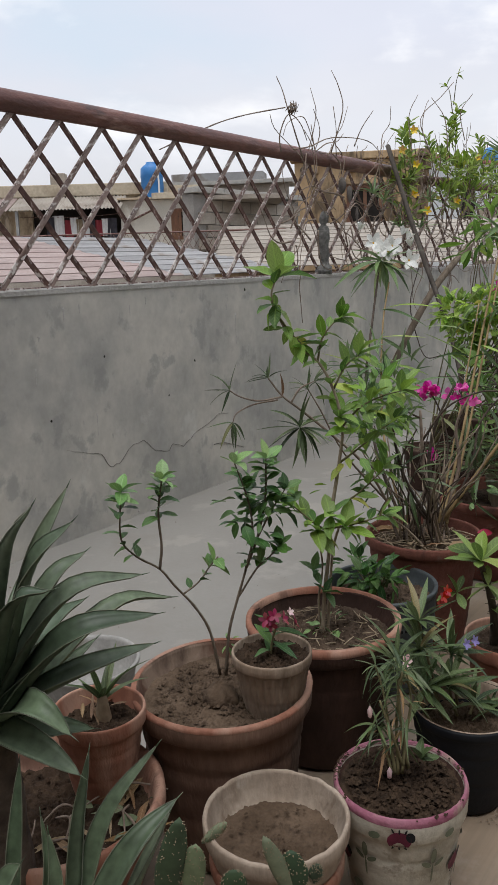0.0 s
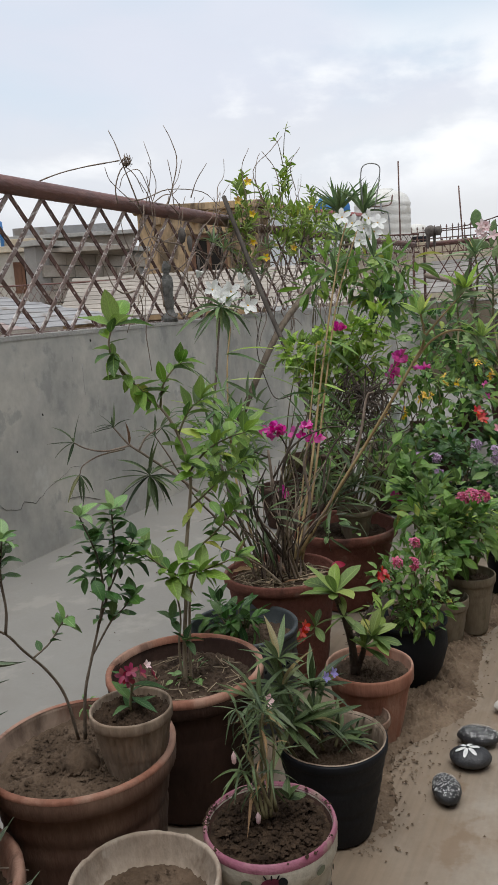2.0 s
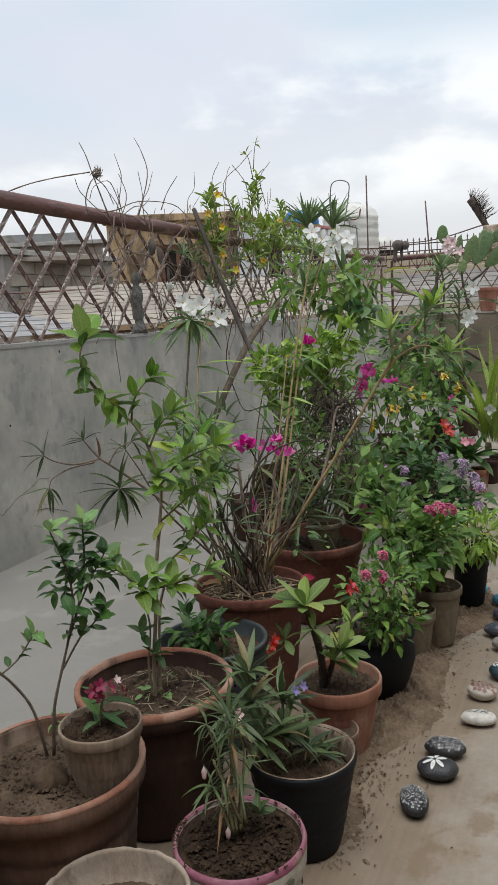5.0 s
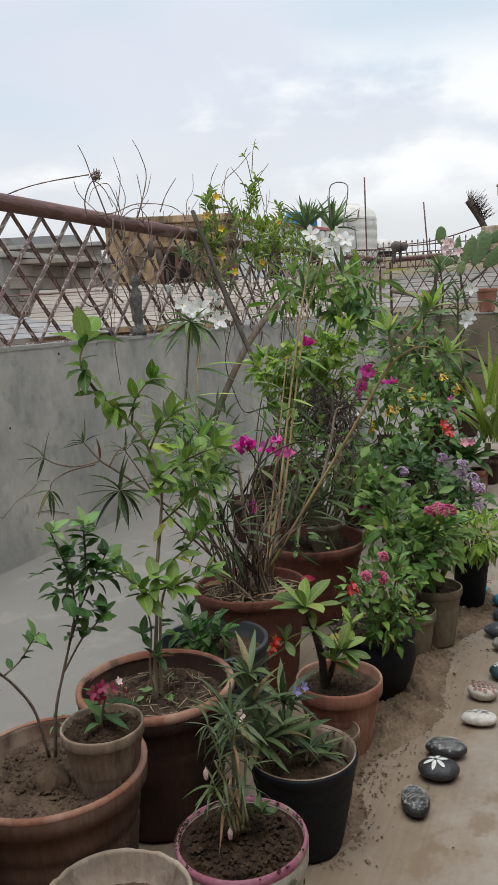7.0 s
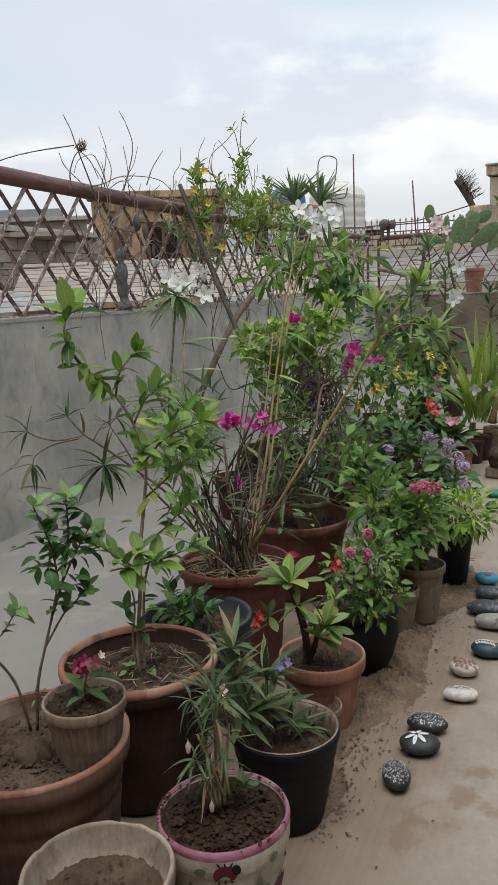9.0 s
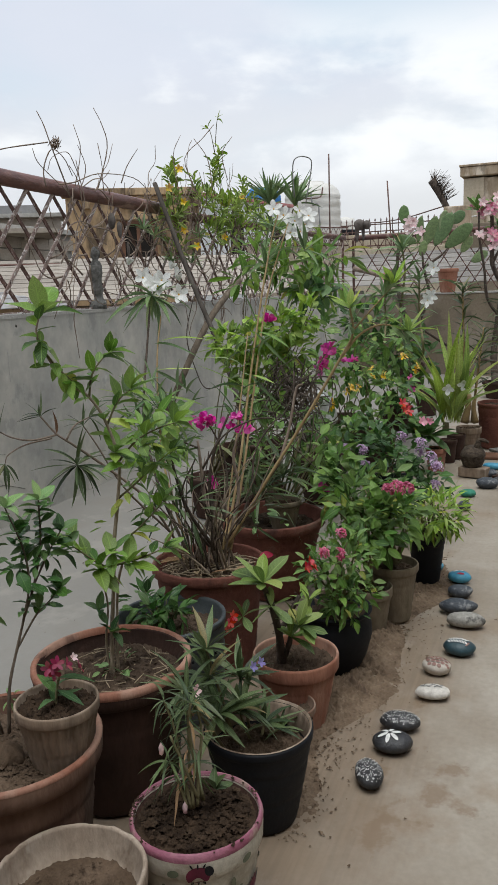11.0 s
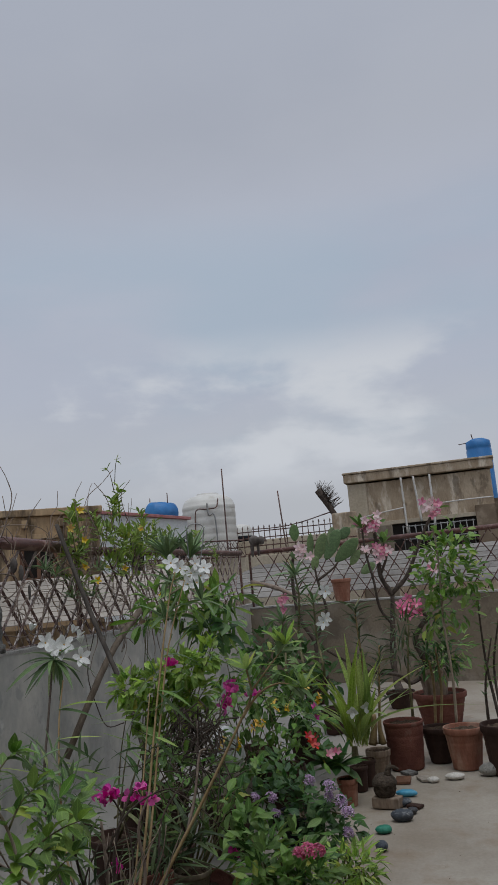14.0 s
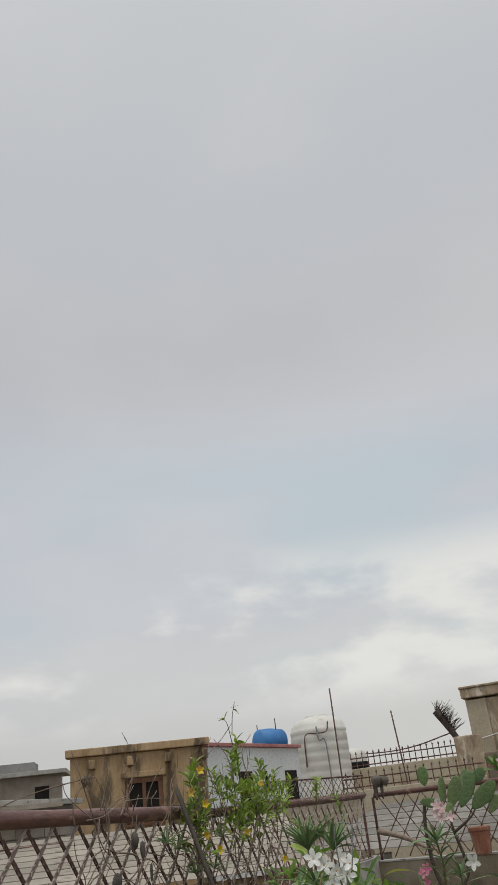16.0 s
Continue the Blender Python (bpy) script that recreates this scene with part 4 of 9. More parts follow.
s = Shape()
tube(s, [(-0.40, -0.30, 1.08), (-0.46, -0.27, 0.9), (-0.48, -0.1, 0.88), (-0.47, 0.1, 0.85), (-0.5, 0.12, 0.3)], 0.012, 0.012, 6)
part("pipe", s, DARKBAR, tank)
tank.scale = (1.92, 1.92, 1.66)
tank2 = thing("water_tank", (28.984, 7.045, 2.752), "small white water tank with a dark band", "water tank")
part("body", lathe([(0.0, -0.7), (0.22, -0.7), (0.24, 0.1), (0.235, 0.32), (0.18, 0.42), (0.0, 0.46)], 24), TANKWHITE, tank2)
part("band", lathe([(0.241, 0.06), (0.25, 0.08), (0.25, 0.18), (0.241, 0.2)], 24, caps=False), BLACKPLASTIC, tank2)
tank2.scale = (1.8, 1.8, 1.8)
for ob, w in ((tank, 1.6), (tank2, 0.9), ):
    z = ob.location.z - (0.972 if ob is tank else 1.26)
    base = thing("house", (ob.location.x, ob.location.y, -4.0), "flat roofed house under a water tank", "house", kind="structure")
    part("wall", span(-w, w * 1.5, -w, w, 0, z + 4.0, 0.02), BEIGE, base)
# tall thin iron poles
for n, (a, b, lean) in enumerate((((25.348, 6.626, 5.179), -4.2, 0.0), ((25.746, 4.899, 4.292), -4.2, -0.55))):
    s = Shape()
    a = Vector(a)
    tube(s, [(a.x, a.y + lean, b), (a.x, a.y + lean * 0.5, (a.z + b) / 2), a], 0.028, 0.022, 6)
    tagged(part("iron_pole", s, DARKBAR), "tall thin iron pole beyond the railing", "pole", "poles beyond the railing")


# low roofs beyond the east wall
def strip_wall(name, a, b, z0, z1, mat, label, thick=0.2):
    a, b = Vector(a), Vector(b)
    d = b - a
    ob = thing(name, (a.x, a.y, 0), label, "wall", kind="structure")
    ob.rotation_euler = (0, 0, math.atan2(d.y, d.x))
    part("wall", span(0, d.length, 0, thick, z0, z1, 0.012), mat, ob)
    return ob, d.length


shed_roof("shed_roof", (12.1, 3.9, 1.15), 2.6, 7, 7.5, 0.55, (SHEETEAST, SHEETEAST, SHEETRED), "grey-white sheet roof beyond the end wall", -90 - EAST_A)
# beige parapet with iron palings
par, n = strip_wall("parapet", (15.6, 6.2, 0), (15.6, 1.5, 0), -4, 2.12, BEIGE, "beige roof parapet with iron palings")
def palings(parent, length, z0, z1, gap, y):
    rod = Shape()
    tube(rod, [(0, 0, z0), (0, 0, z1)], 0.010, 0.008, 5)
    tip = lathe([(0.0, z1 - 0.01), (0.018, z1 + 0.01), (0.0, z1 + 0.06)], 6)
    rod.add(tip.v, tip.f)
    me = rod.mesh("paling", DARKBAR)
    for i in range(int(length / gap)):
        part("paling", me, None, parent, "", Matrix.Translation((i * gap + 0.05, y, 0)))
    rails = Shape()
    for z in (z0 + 0.05, z1 - 0.06):
        tube(rails, [(0, y, z), (length, y, z)], 0.011, 0.011, 5)
    part("paling_rail", rails, DARKBAR, parent)
palings(par, n, 2.12, 2.36, 0.11, 0.1)
far(par, 1.8)
par2, n2 = strip_wall("parapet", (13.9, 3.6, 0), (13.9, 1.3, 0), -4, 1.78, BEIGE, "low beige wall with spiked iron palings")
palings(par2, n2, 1.78, 2.02, 0.13, 0.1)
far(par2, 1.5)
# pillar with an upturned broom
pillar = thing("pillar", (13.35, 1.40, -4.0), "weathered brown cement pillar", "pillar", kind="structure")
part("shaft", span(-0.12, 0.12, -0.2, 0.2, 0, 6.32, 0.02), GREYTAN, pillar)
part("low_wall", span(-0.1, 0.1, -0.75, -0.202, 0, 6.05, 0.02), WALL_EAST, pillar)
broom = thing("broom", (13.3, 1.50, 2.30), "upturned dark bristle broom on a pillar", "broom")
s = Shape()
tube(s, [(0, 0.02, -0.03), (0, 0.12, 0.16), (0, 0.20, 0.30)], 0.03, 0.045, 8)
part("head", s, DARKWOOD, broom)
random.seed(21)
s = Shape()
for k in range(150):
    t = random.uniform(0.25, 1.0)
    a = Vector((random.uniform(-0.03, 0.03), 0.02 + 0.18 * t, -0.03 + 0.33 * t))
    b = a + Vector((random.uniform(-0.05, 0.05), random.uniform(-0.16, 0.05), random.uniform(0.03, 0.14)))
    tube(s, [a, b], 0.004, 0.002, 4, 0, 1)
part("bristles", s, DARKWOOD, broom)
far(pillar, 1.6)
far(broom, 1.6)
broom.scale = (2.3, 2.3, 2.3)

# grey-brown house beyond the east end
er = thing("house", (14.9, 1.47, -4.0), "weathered grey-brown house with a heavy cornice", "house", kind="structure")
er.rotation_euler = (0, 0, radians(-90 - 3))
part("wall", span(0.0, 2.54, 0.05, 0.3, 0, 6.90, 0.01), GREYTAN, er)
part("corner_strip", span(-0.01, 0.33, -0.005, 0.045, 6.0, 6.90, 0.006), BEIGE, er, "stained whitewashed corner strip")
part("cornice", span(-0.06, 2.60, -0.08, 0.35, 6.93, 7.08, 0.016), GREYTAN, er, "cracked grey-brown cornice")
part("cornice_lip", span(-0.075, 2.62, -0.10, 0.36, 7.083, 7.12, 0.012), GREYTAN, er, "thin slab edge over the cornice")
# near-black sheet on the wall, standing in for a recess in shade
part("dark_recess", span(0.55, 2.30, 0.03, 0.048, 5.55, 6.10), DARKHOLE, er, "flat dark panel for the shaded recess under the upper wall")
part("sill", span(0.4, 2.5, -0.05, 0.06, 6.10, 6.17, 0.006), BEIGE, er)
for x, lean, low in ((0.98, 0.015, 5.9), (1.20, 0.06, 6.1), (1.49, 0.0, 6.0)):
    s = Shape()
    tube(s, [(x + lean, -0.06, low), (x + lean * 0.5, -0.06, 6.5), (x, -0.06, 6.92)], 0.020, 0.018, 8, 0.03)
    part("conduit", s, WHITEPIPE, er, "pale conduit")
s = Shape()
tube(s, [(0.02, -0.06, 6.24), (0.5, -0.055, 6.32), (0.99, -0.055, 6.38)], 0.012, 0.012, 6)
part("conduit", s, WHITEPIPE, er, "pale conduit")
s = Shape()
tube(s, [(1.50, -0.055, 6.38), (2.0, -0.055, 6.40), (2.54, -0.055, 6.40)], 0.012, 0.012, 6)
part("conduit", s, WHITEPIPE, er, "pale conduit")
part("brown_pillar", span(2.20, 2.54, -0.10, 0.045, 5.3, 6.28, 0.01), BROWNRENDER, er, "brown plastered pillar")
part("end_wall", span(2.545, 5.2, 0.6, 0.8, 0, 6.42, 0.01), BROWNRENDER, er, "brown plastered wing of the house")
part("side", span(-0.0, 0.2, 0.302, 5.0, 0, 6.88), GREYTAN, er)
part("roof", span(0.0, 2.54, 0.3, 5.0, 6.86, 6.98), GREYBLOCK, er)
far(er, 2.1)
gr = thing("window_grille", (14.70, 0.55, 1.55), "pale iron window grille", "grille")
for i in range(12):
    s = Shape()
    tube(s, [(0, -i * 0.11, 0), (0, -i * 0.11, 0.5)], 0.009, 0.009, 5, 0, 1)
    part("bar", s, METALPIPE, gr)
for z in (0.02, 0.25, 0.48):
    s = Shape()
    tube(s, [(0, 0, z), (0, -1.25, z)], 0.010, 0.010, 5, 0, 1)
    part("cross_bar", s, METALPIPE, gr)
for y in (-0.2, -0.9):
    s = Shape()
    tube(s, [(0, y, 0.47), (0.32, y, 0.47)], 0.010, 0.010, 5, 0, 1)
    part("bracket", s, METALPIPE, gr)
far(gr, 2.08)
tk = thing("water_tank", (39.964, -2.391, 6.187), "blue plastic water tank on a far roof", "water tank")
part("body", lathe([(0, -4.5), (0.26, -4.5), (0.27, 0.25), (0.255, 0.27), (0.27, 0.30), (0.26, 0.44), (0.14, 0.50), (0, 0.52)], 24), TANKBLUE, tk)
s = Shape()
tube(s, [(0, 0.1, 0.5), (0, 0.12, 0.62)], 0.012, 0.012, 5)
tube(s, [(0, 0.42, 0.42), (0, 0.1, 0.45)], 0.010, 0.010, 5)
part("pipe", s, DARKBAR, tk)
tk.scale = (2.2, 2.2, 2.2)

# grey block house
gb = thing("house", (11.7, 8.5, -4.0), "unplastered grey block house with small openings", "house", kind="structure")
part("backing", span(-1.2, 1.9, 0.02, 0.25, 0, 6.28), MORTAR, gb)
bm = box(0.385, 0.05, 0.185, 0.006)
me_b = bpy.data.meshes.new("block")
bm.to_mesh(me_b)
bm.free()
me_b.materials.append(GREYBLOCK)
for r in range(10):
    for c in range(9):
        x = -1.3 + c * 0.4 + (0.2 if r % 2 else 0)
        if x < -0.95 or x > 1.75 or (r in (5, 6) and c == 6):
            continue
        part("block", me_b, None, gb, "", Matrix.Translation((x, 0, 4.3 + r * 0.2)))
part("roof_edge", span(-1.25, 1.95, -0.12, 0.3, 6.29, 6.38, 0.01), COPING, gb)
part("window", span(1.1, 1.3, 0.0, 0.035, 5.32, 5.6), DARKHOLE, gb)
back_m = Matrix.Translation((-1.2, 0.26, 0)) @ Matrix.Rotation(radians(38.5), 4, "Z")
part("side_wall", span(0.06, 3.2, -0.2, 0.0, 0, 6.19), OLDWHITE, gb, "pale side wall", back_m)
part("roof", span(0.1, 3.2, -1.7, -0.02, 6.2, 6.27), GREYBLOCK, gb, "", back_m)

# beige house with a tin awning, laundry, a brown shutter and a blue tank; its front faces the terrace
FRONT = -53.89


def facing_terrace(name, deep, label, category, kind="structure", base=0.0):
    """A thing whose front lies square to the first view, deep metres off; x runs along the front, z is height."""
    a = radians(-FRONT)
    ob = thing(name, (0.228 + deep * math.sin(a), -0.045 + deep * math.cos(a), base), label, category, "", kind)
    ob.rotation_euler = (0, 0, radians(FRONT))
    return ob


bh = facing_terrace("house", 16.0, "beige rendered house with a tin awning", "house")
part("wall", span(-9.0, -0.9, 0.0, 0.25, -4, 2.66, 0.015), BEIGE, bh)
part("parapet", span(-9.05, -1.5, -0.14, -0.002, 2.50, 2.72, 0.015), BEIGE, bh, "pale parapet band")
for i in range(7):
    part("rain_spout", span(-5.2 + i * 0.52, -5.1 + i * 0.52, -0.12, -0.003, 2.34, 2.47, 0.006), GREYTAN, bh)
# shade beneath the awning, painted as a near-black sheet before the wall
part("dark_recess", span(-4.12, -2.34, -0.03, -0.004, 0.9, 2.28), DARKHOLE, bh, "flat dark panel for the shade under the awning")
part("bay_wall", span(-5.4, -4.14, -0.06, -0.004, 0.9, 2.24), GREYTAN, bh, "grey-stained wall under the awning")
part("awning_post", span(-4.22, -4.17, -0.95, -0.9, 0.0, 2.20), METALPIPE, bh)
n = 64
for k, (x0, x1) in enumerate(((-4.35, -2.3), (-5.9, -4.37))):
    aw = Shape()
    aw.v = [(x0 + (x1 - x0) * i / n, y, z + (0.03 if i % 2 else 0)) for y, z in ((-1.0, 2.19), (-0.15, 2.47)) for i in range(n + 1)]
    aw.f = [(i, i + 1, n + 2 + i, n + 1 + i) for i in range(n)]
    aw.smooth = [False] * n
    part("awning", aw, SHEETPINK if k else SHEET, bh, "corrugated tin awning")
part("chimney", span(-3.78, -3.50, 0.1, 0.35, 2.662, 2.95, 0.01), GREYBLOCK, bh)
bx = facing_terrace("house", 15.4, "pale roof room with a brown shutter", "house")
part("wall", span(-2.36, -0.80, 0, 1.2, -4, 2.36, 0.015), OLDWHITE, bx)
part("roof_edge", span(-1.75, -0.72, -0.14, 1.3, 2.362, 2.47, 0.01), BEIGE, bx, "projecting cement slab")
part("roof_edge", span(-2.4, -1.77, -0.06, 1.3, 2.362, 2.40, 0.01), GREYTAN, bx)
window(bx, Matrix.Translation((-1.39, -0.004, 1.66)), 0.27, 0.50, BROWNWOOD)
brace = Shape()
tube(brace, [(-2.15, -0.05, 2.0), (-1.7, -0.05, 2.2)], 0.02, 0.02, 5)
part("brace", brace, DARKBAR, bx)
tb = facing_terrace("water_tank", 15.75, "blue plastic water tank above the roofs", "water tank", "", 2.365)
part("body", lathe([(0, 0.0), (0.205, 0.0), (0.215, 0.05), (0.205, 0.2), (0.215, 0.22), (0.205, 0.40), (0.215, 0.42), (0.205, 0.58), (0.15, 0.63), (0.10, 0.66), (0.10, 0.69), (0, 0.70)], 28), TANKBLUE, tb, "", Matrix.Translation((((-1.78, 2.35))[0], 0, 0)))
pipe_b = Shape()
tube(pipe_b, [(-1.65, -0.22, 0.6), (-1.63, -0.24, 0.3), (-1.63, -0.24, 0.0)], 0.018, 0.018, 6)
part("pipe", pipe_b, CLOTH_WHITE, tb)
part("stand", span(-2.1, -1.4, -0.3, 0.24, -0.02, -0.002), GREYBLOCK, tb)
part("parapet", span(-1.50, -0.75, 0.0, 0.2, -0.01, 0.16), GREYTAN, tb)
random.seed(5)
for i, mat in enumerate((CLOTH_DARK, CLOTH_WHITE, CLOTH_WHITE, CLOTH_RED, CLOTH_WHITE, STRAW, CLOTH_WHITE, CLOTH_DARK, CLOTH_RED, CLOTH_WHITE, CLOTH_DARK)):
    s = Shape()
    w, h = random.uniform(0.10, 0.18), random.uniform(0.26, 0.46)
    vs = [(w * a / 6, 0.04 * math.sin(a * 1.9 + i) * (1 - b / 5), -h * b / 4) for b in range(5) for a in range(7)]
    s.add(vs, [(b * 7 + a, b * 7 + a + 1, b * 7 + a + 8, b * 7 + a + 7) for b in range(4) for a in range(6)])
    ob = facing_terrace("laundry", 15.3, ("dark", "white", "white", "dark red", "white", "straw-coloured", "white", "dark", "dark red", "white", "dark")[i] + " garment hanging on a washing line", "laundry", "", random.uniform(2.02, 2.12))
    part("cloth", s, mat, ob, "", Matrix.Translation((-3.72 + i * 0.112, 0, 0)))
line_s = Shape()
tube(line_s, [(-4.2, 0, 0.02), (-3.2, 0, -0.01), (-2.3, 0, 0.04)], 0.006, 0.006, 5)
wash = facing_terrace("washing_line", 15.32, "thin washing line under the awning", "line", "", 2.09)
part("line", line_s, DARKBAR, wash)
fence = facing_terrace("railing", 13.0, "thin dark wire railing on a roof", "railing", "structure", 1.32)
s = Shape()
for i in range(50):
    tube(s, [(-5.0 + i * 0.11, 0, 0), (-5.0 + i * 0.11 + 0.22, 0, 0.36)], 0.005, 0.005, 4, 0, 1)
    tube(s, [(-5.0 + i * 0.11 + 0.22, 0, 0), (-5.0 + i * 0.11, 0, 0.36)], 0.005, 0.005, 4, 0, 1)
part("mesh", s, DARKBAR, fence)
s = Shape()
for z in (0.0, 0.36):
    tube(s, [(-5.0, 0, z), (0.6, 0, z)], 0.012, 0.012, 5)
part("rails", s, RUST, fence)
low = facing_terrace("house", 12.6, "low flat cement roof beyond the shed", "house")
part("wall", span(-6, 0.4, 0, 2.6, -4, 1.30, 0.01), GREYBLOCK, low)
# grey block roof room seen beyond the tan house
grey = thing("house", (21.181, 15.022, 3.178), "grey block roof room with a slab roof", "house", kind="structure")
grey.rotation_euler = (0, 0, radians(-62))
part("wall", span(-2.6, 1.1, 0, 0.3, -8.0, 0.35, 0.01), GREYBLOCK, grey)
part("roof_slab", span(-2.7, 1.25, -0.25, 1.5, 0.352, 0.47, 0.01), COPING, grey)
part("sloping_sheet", span(-2.6, 0.3, 0.2, 1.2, 0.472, 0.75, 0.01), SHEETBLUE, grey)
part("window", span(0.35, 0.75, -0.01, 0.02, -0.35, 0.05), DARKHOLE, grey, "dark window opening")
# low roofs in the gap behind, down to the street
for n, (x0, x1, y0, y1, z, mat, lab) in enumerate(((-6, 2.9, 8.5, 13, 1.3, BEIGE, "flat roofed beige house"), (17, 23, 21.0, 27.0, 3.2, BEIGE, "flat roofed beige house far off"), (30, 42, 9.5, 22, 3.0, TANFACADE, "flat roofed tan house far off"), (-14, 2.0, 16, 24, 2.5, GREYBLOCK, "grey house far off"), (40, 50, -24, -4, 3.4, BEIGE, "beige house far off"))):
    h = thing("house", (x0, y0, -4.0), lab, "house", kind="structure")
    part("wall", span(0, x1 - x0, 0, y1 - y0, 0, z + 3.9, 0.02), mat, h)
    part("roof_edge", span(-0.08, x1 - x0 + 0.08, -0.08, y1 - y0 + 0.08, z + 3.902, z + 4.0, 0.01), COPING, h)


# ---- pots ----
def pot_shape(R, H, base=0.68, rim=0.16, lip=0.10, wob=0.006, seed=0, sides=44, deep=0.35, flutes=0):
    """A thrown pot: foot, tapering wall, thick rolled rim, and the inside."""
    rb, rh, t = R * base, H * rim, R * 0.07
    under = R * (1 - lip * 0.75)
    prof = [(0.0, 0.0), (rb * 0.92, 0.0), (rb, H * 0.02)]
    for k in range(1, 29):
        f = k / 28
        groove = 1 - 0.016 * (1 if k in (11, 21, 22) else 0) + 0.004 * math.sin(k * 1.3 + seed)
        prof.append(((rb + (under - rb) * (f ** 0.9)) * groove, H * 0.02 + (H - rh - H * 0.02) * f))
    prof += [(R * 0.975, H - rh * 0.97), (R * 0.995, H - rh * 0.86), (R, H - rh * 0.5), (R * 1.002, H - rh * 0.14), (R - t * 0.12, H - rh * 0.02), (R - t * 0.45, H + rh * 0.02), (R - t * 0.85, H - rh * 0.02), (R - t * 1.0, H - rh * 0.16), (R - t * 1.1, H - rh * 0.5), (under - t * 1.1, H - rh * 1.1), (under * 0.9 - t, H * (1 - deep) - 0.01), (0.0, H * (1 - deep) - 0.012)]
    s = lathe(prof, sides, wob, 1.0, seed)
    if flutes:
        s.v = [(x * q, y * q, z) for x, y, z in s.v for q in (1 + (0.045 * math.cos(flutes * math.atan2(y, x)) if H * 0.1 < z < H - rh * 1.05 else 0.0),)]
    return s


def soil_shape(r, z, seed, rough=0.012, mound=0.01, fine=False):
    s = Shape()
    n, m = (56, 170) if fine else (20, 60)
    vs = [(0, 0, z + mound)]
    for i in range(1, n + 1):
        for k in range(m):
            a = 2 * math.pi * k / m
            q = r * i / n
            x, y = q * math.cos(a), q * math.sin(a)
            h = rough * (noise.noise((x * 28 + seed, y * 28, seed)) + 0.6 * noise.noise((x * 70, y * 70, seed)) + 0.5 * noise.noise((x * 150, y * 150, seed))) + mound * (1 - (i / n) ** 2)
            if fine:
                h = h * 0.55 + 0.010 * crumbled(x, y, 115, seed) * max(0.0, 0.4 + 1.3 * noise.noise((x * 60, y * 60, seed + 3))) + 0.0045 * crumbled(x, y, 260, seed + 5)
            vs.append((x, y, z + h))
    fs = [(0, 1 + k, 1 + (k + 1) % m) for k in range(m)]
    for i in range(n - 1):
        for k in range(m):
            a, b = 1 + i * m + k, 1 + i * m + (k + 1) % m
            fs.append((a, a + m, b + m, b))
    s.add(vs, fs)
    return s


def clods(parent, r, z, count, mat, seed, big=0.0065):
    rnd = random.Random(seed)
    s = Shape()
    for _ in range(count * 4):
        a, q = rnd.uniform(0, 6.28), r * math.sqrt(rnd.random())
        w = 0.0013 + (min(big, 0.008) - 0.0013) * rnd.random() ** 2.0
        v = [(w * rnd.uniform(0.6, 1.2) * x, w * rnd.uniform(0.6, 1.2) * y, w * rnd.uniform(0.5, 1.0) * c) for x, y, c in ((1, 0, 0), (0, 1, 0), (-1, 0, 0), (0, -1, 0), (0, 0, 0.9), (0, 0, -0.5))]
        s.add(v, [(0, 1, 4), (1, 2, 4), (2, 3, 4), (3, 0, 4), (1, 0, 5), (2, 1, 5), (3, 2, 5), (0, 3, 5)], pose(q * math.cos(a), q * math.sin(a), z + 0.004, 0, 0, rnd.uniform(0, 360)), False)
    return tagged(part("soil_crumb", s, mat, parent), "small crumbs of soil", kind="stuff")


def potted(rim, label, category, mat, soil=SOIL, group="pots on the terrace", base=0.68, rim_part=0.16, lip=0.10, fill=0.86, wob=0.006, seed=0, name="potted_plant", crumbs=70, foot=0.0, flutes=0):
    """A pot with soil; rim: x, y, height and diameter of its mouth. Returns the thing, with its parts to come."""
    x, y, h, d = rim
    th = thing(name, (x, y, foot), label, category, group)
    h -= foot
    part("pot", pot_shape(d / 2, h, base, rim_part, lip, wob, seed, deep=1 - fill + 0.13, flutes=flutes, sides=120 if flutes else 44), mat, th)
    r = d / 2 * (base + (1 - lip - base) * fill) - d * 0.035
    if soil:
        part("soil", soil_shape(r + 0.010, h * fill, seed, 0.012, 0.008, x < 2.3 and d > 0.14), soil, th, "crumbly soil")
        if crumbs:
            clods(th, r * 0.95, h * fill + 0.004, crumbs, soil, seed + 1)
    return th


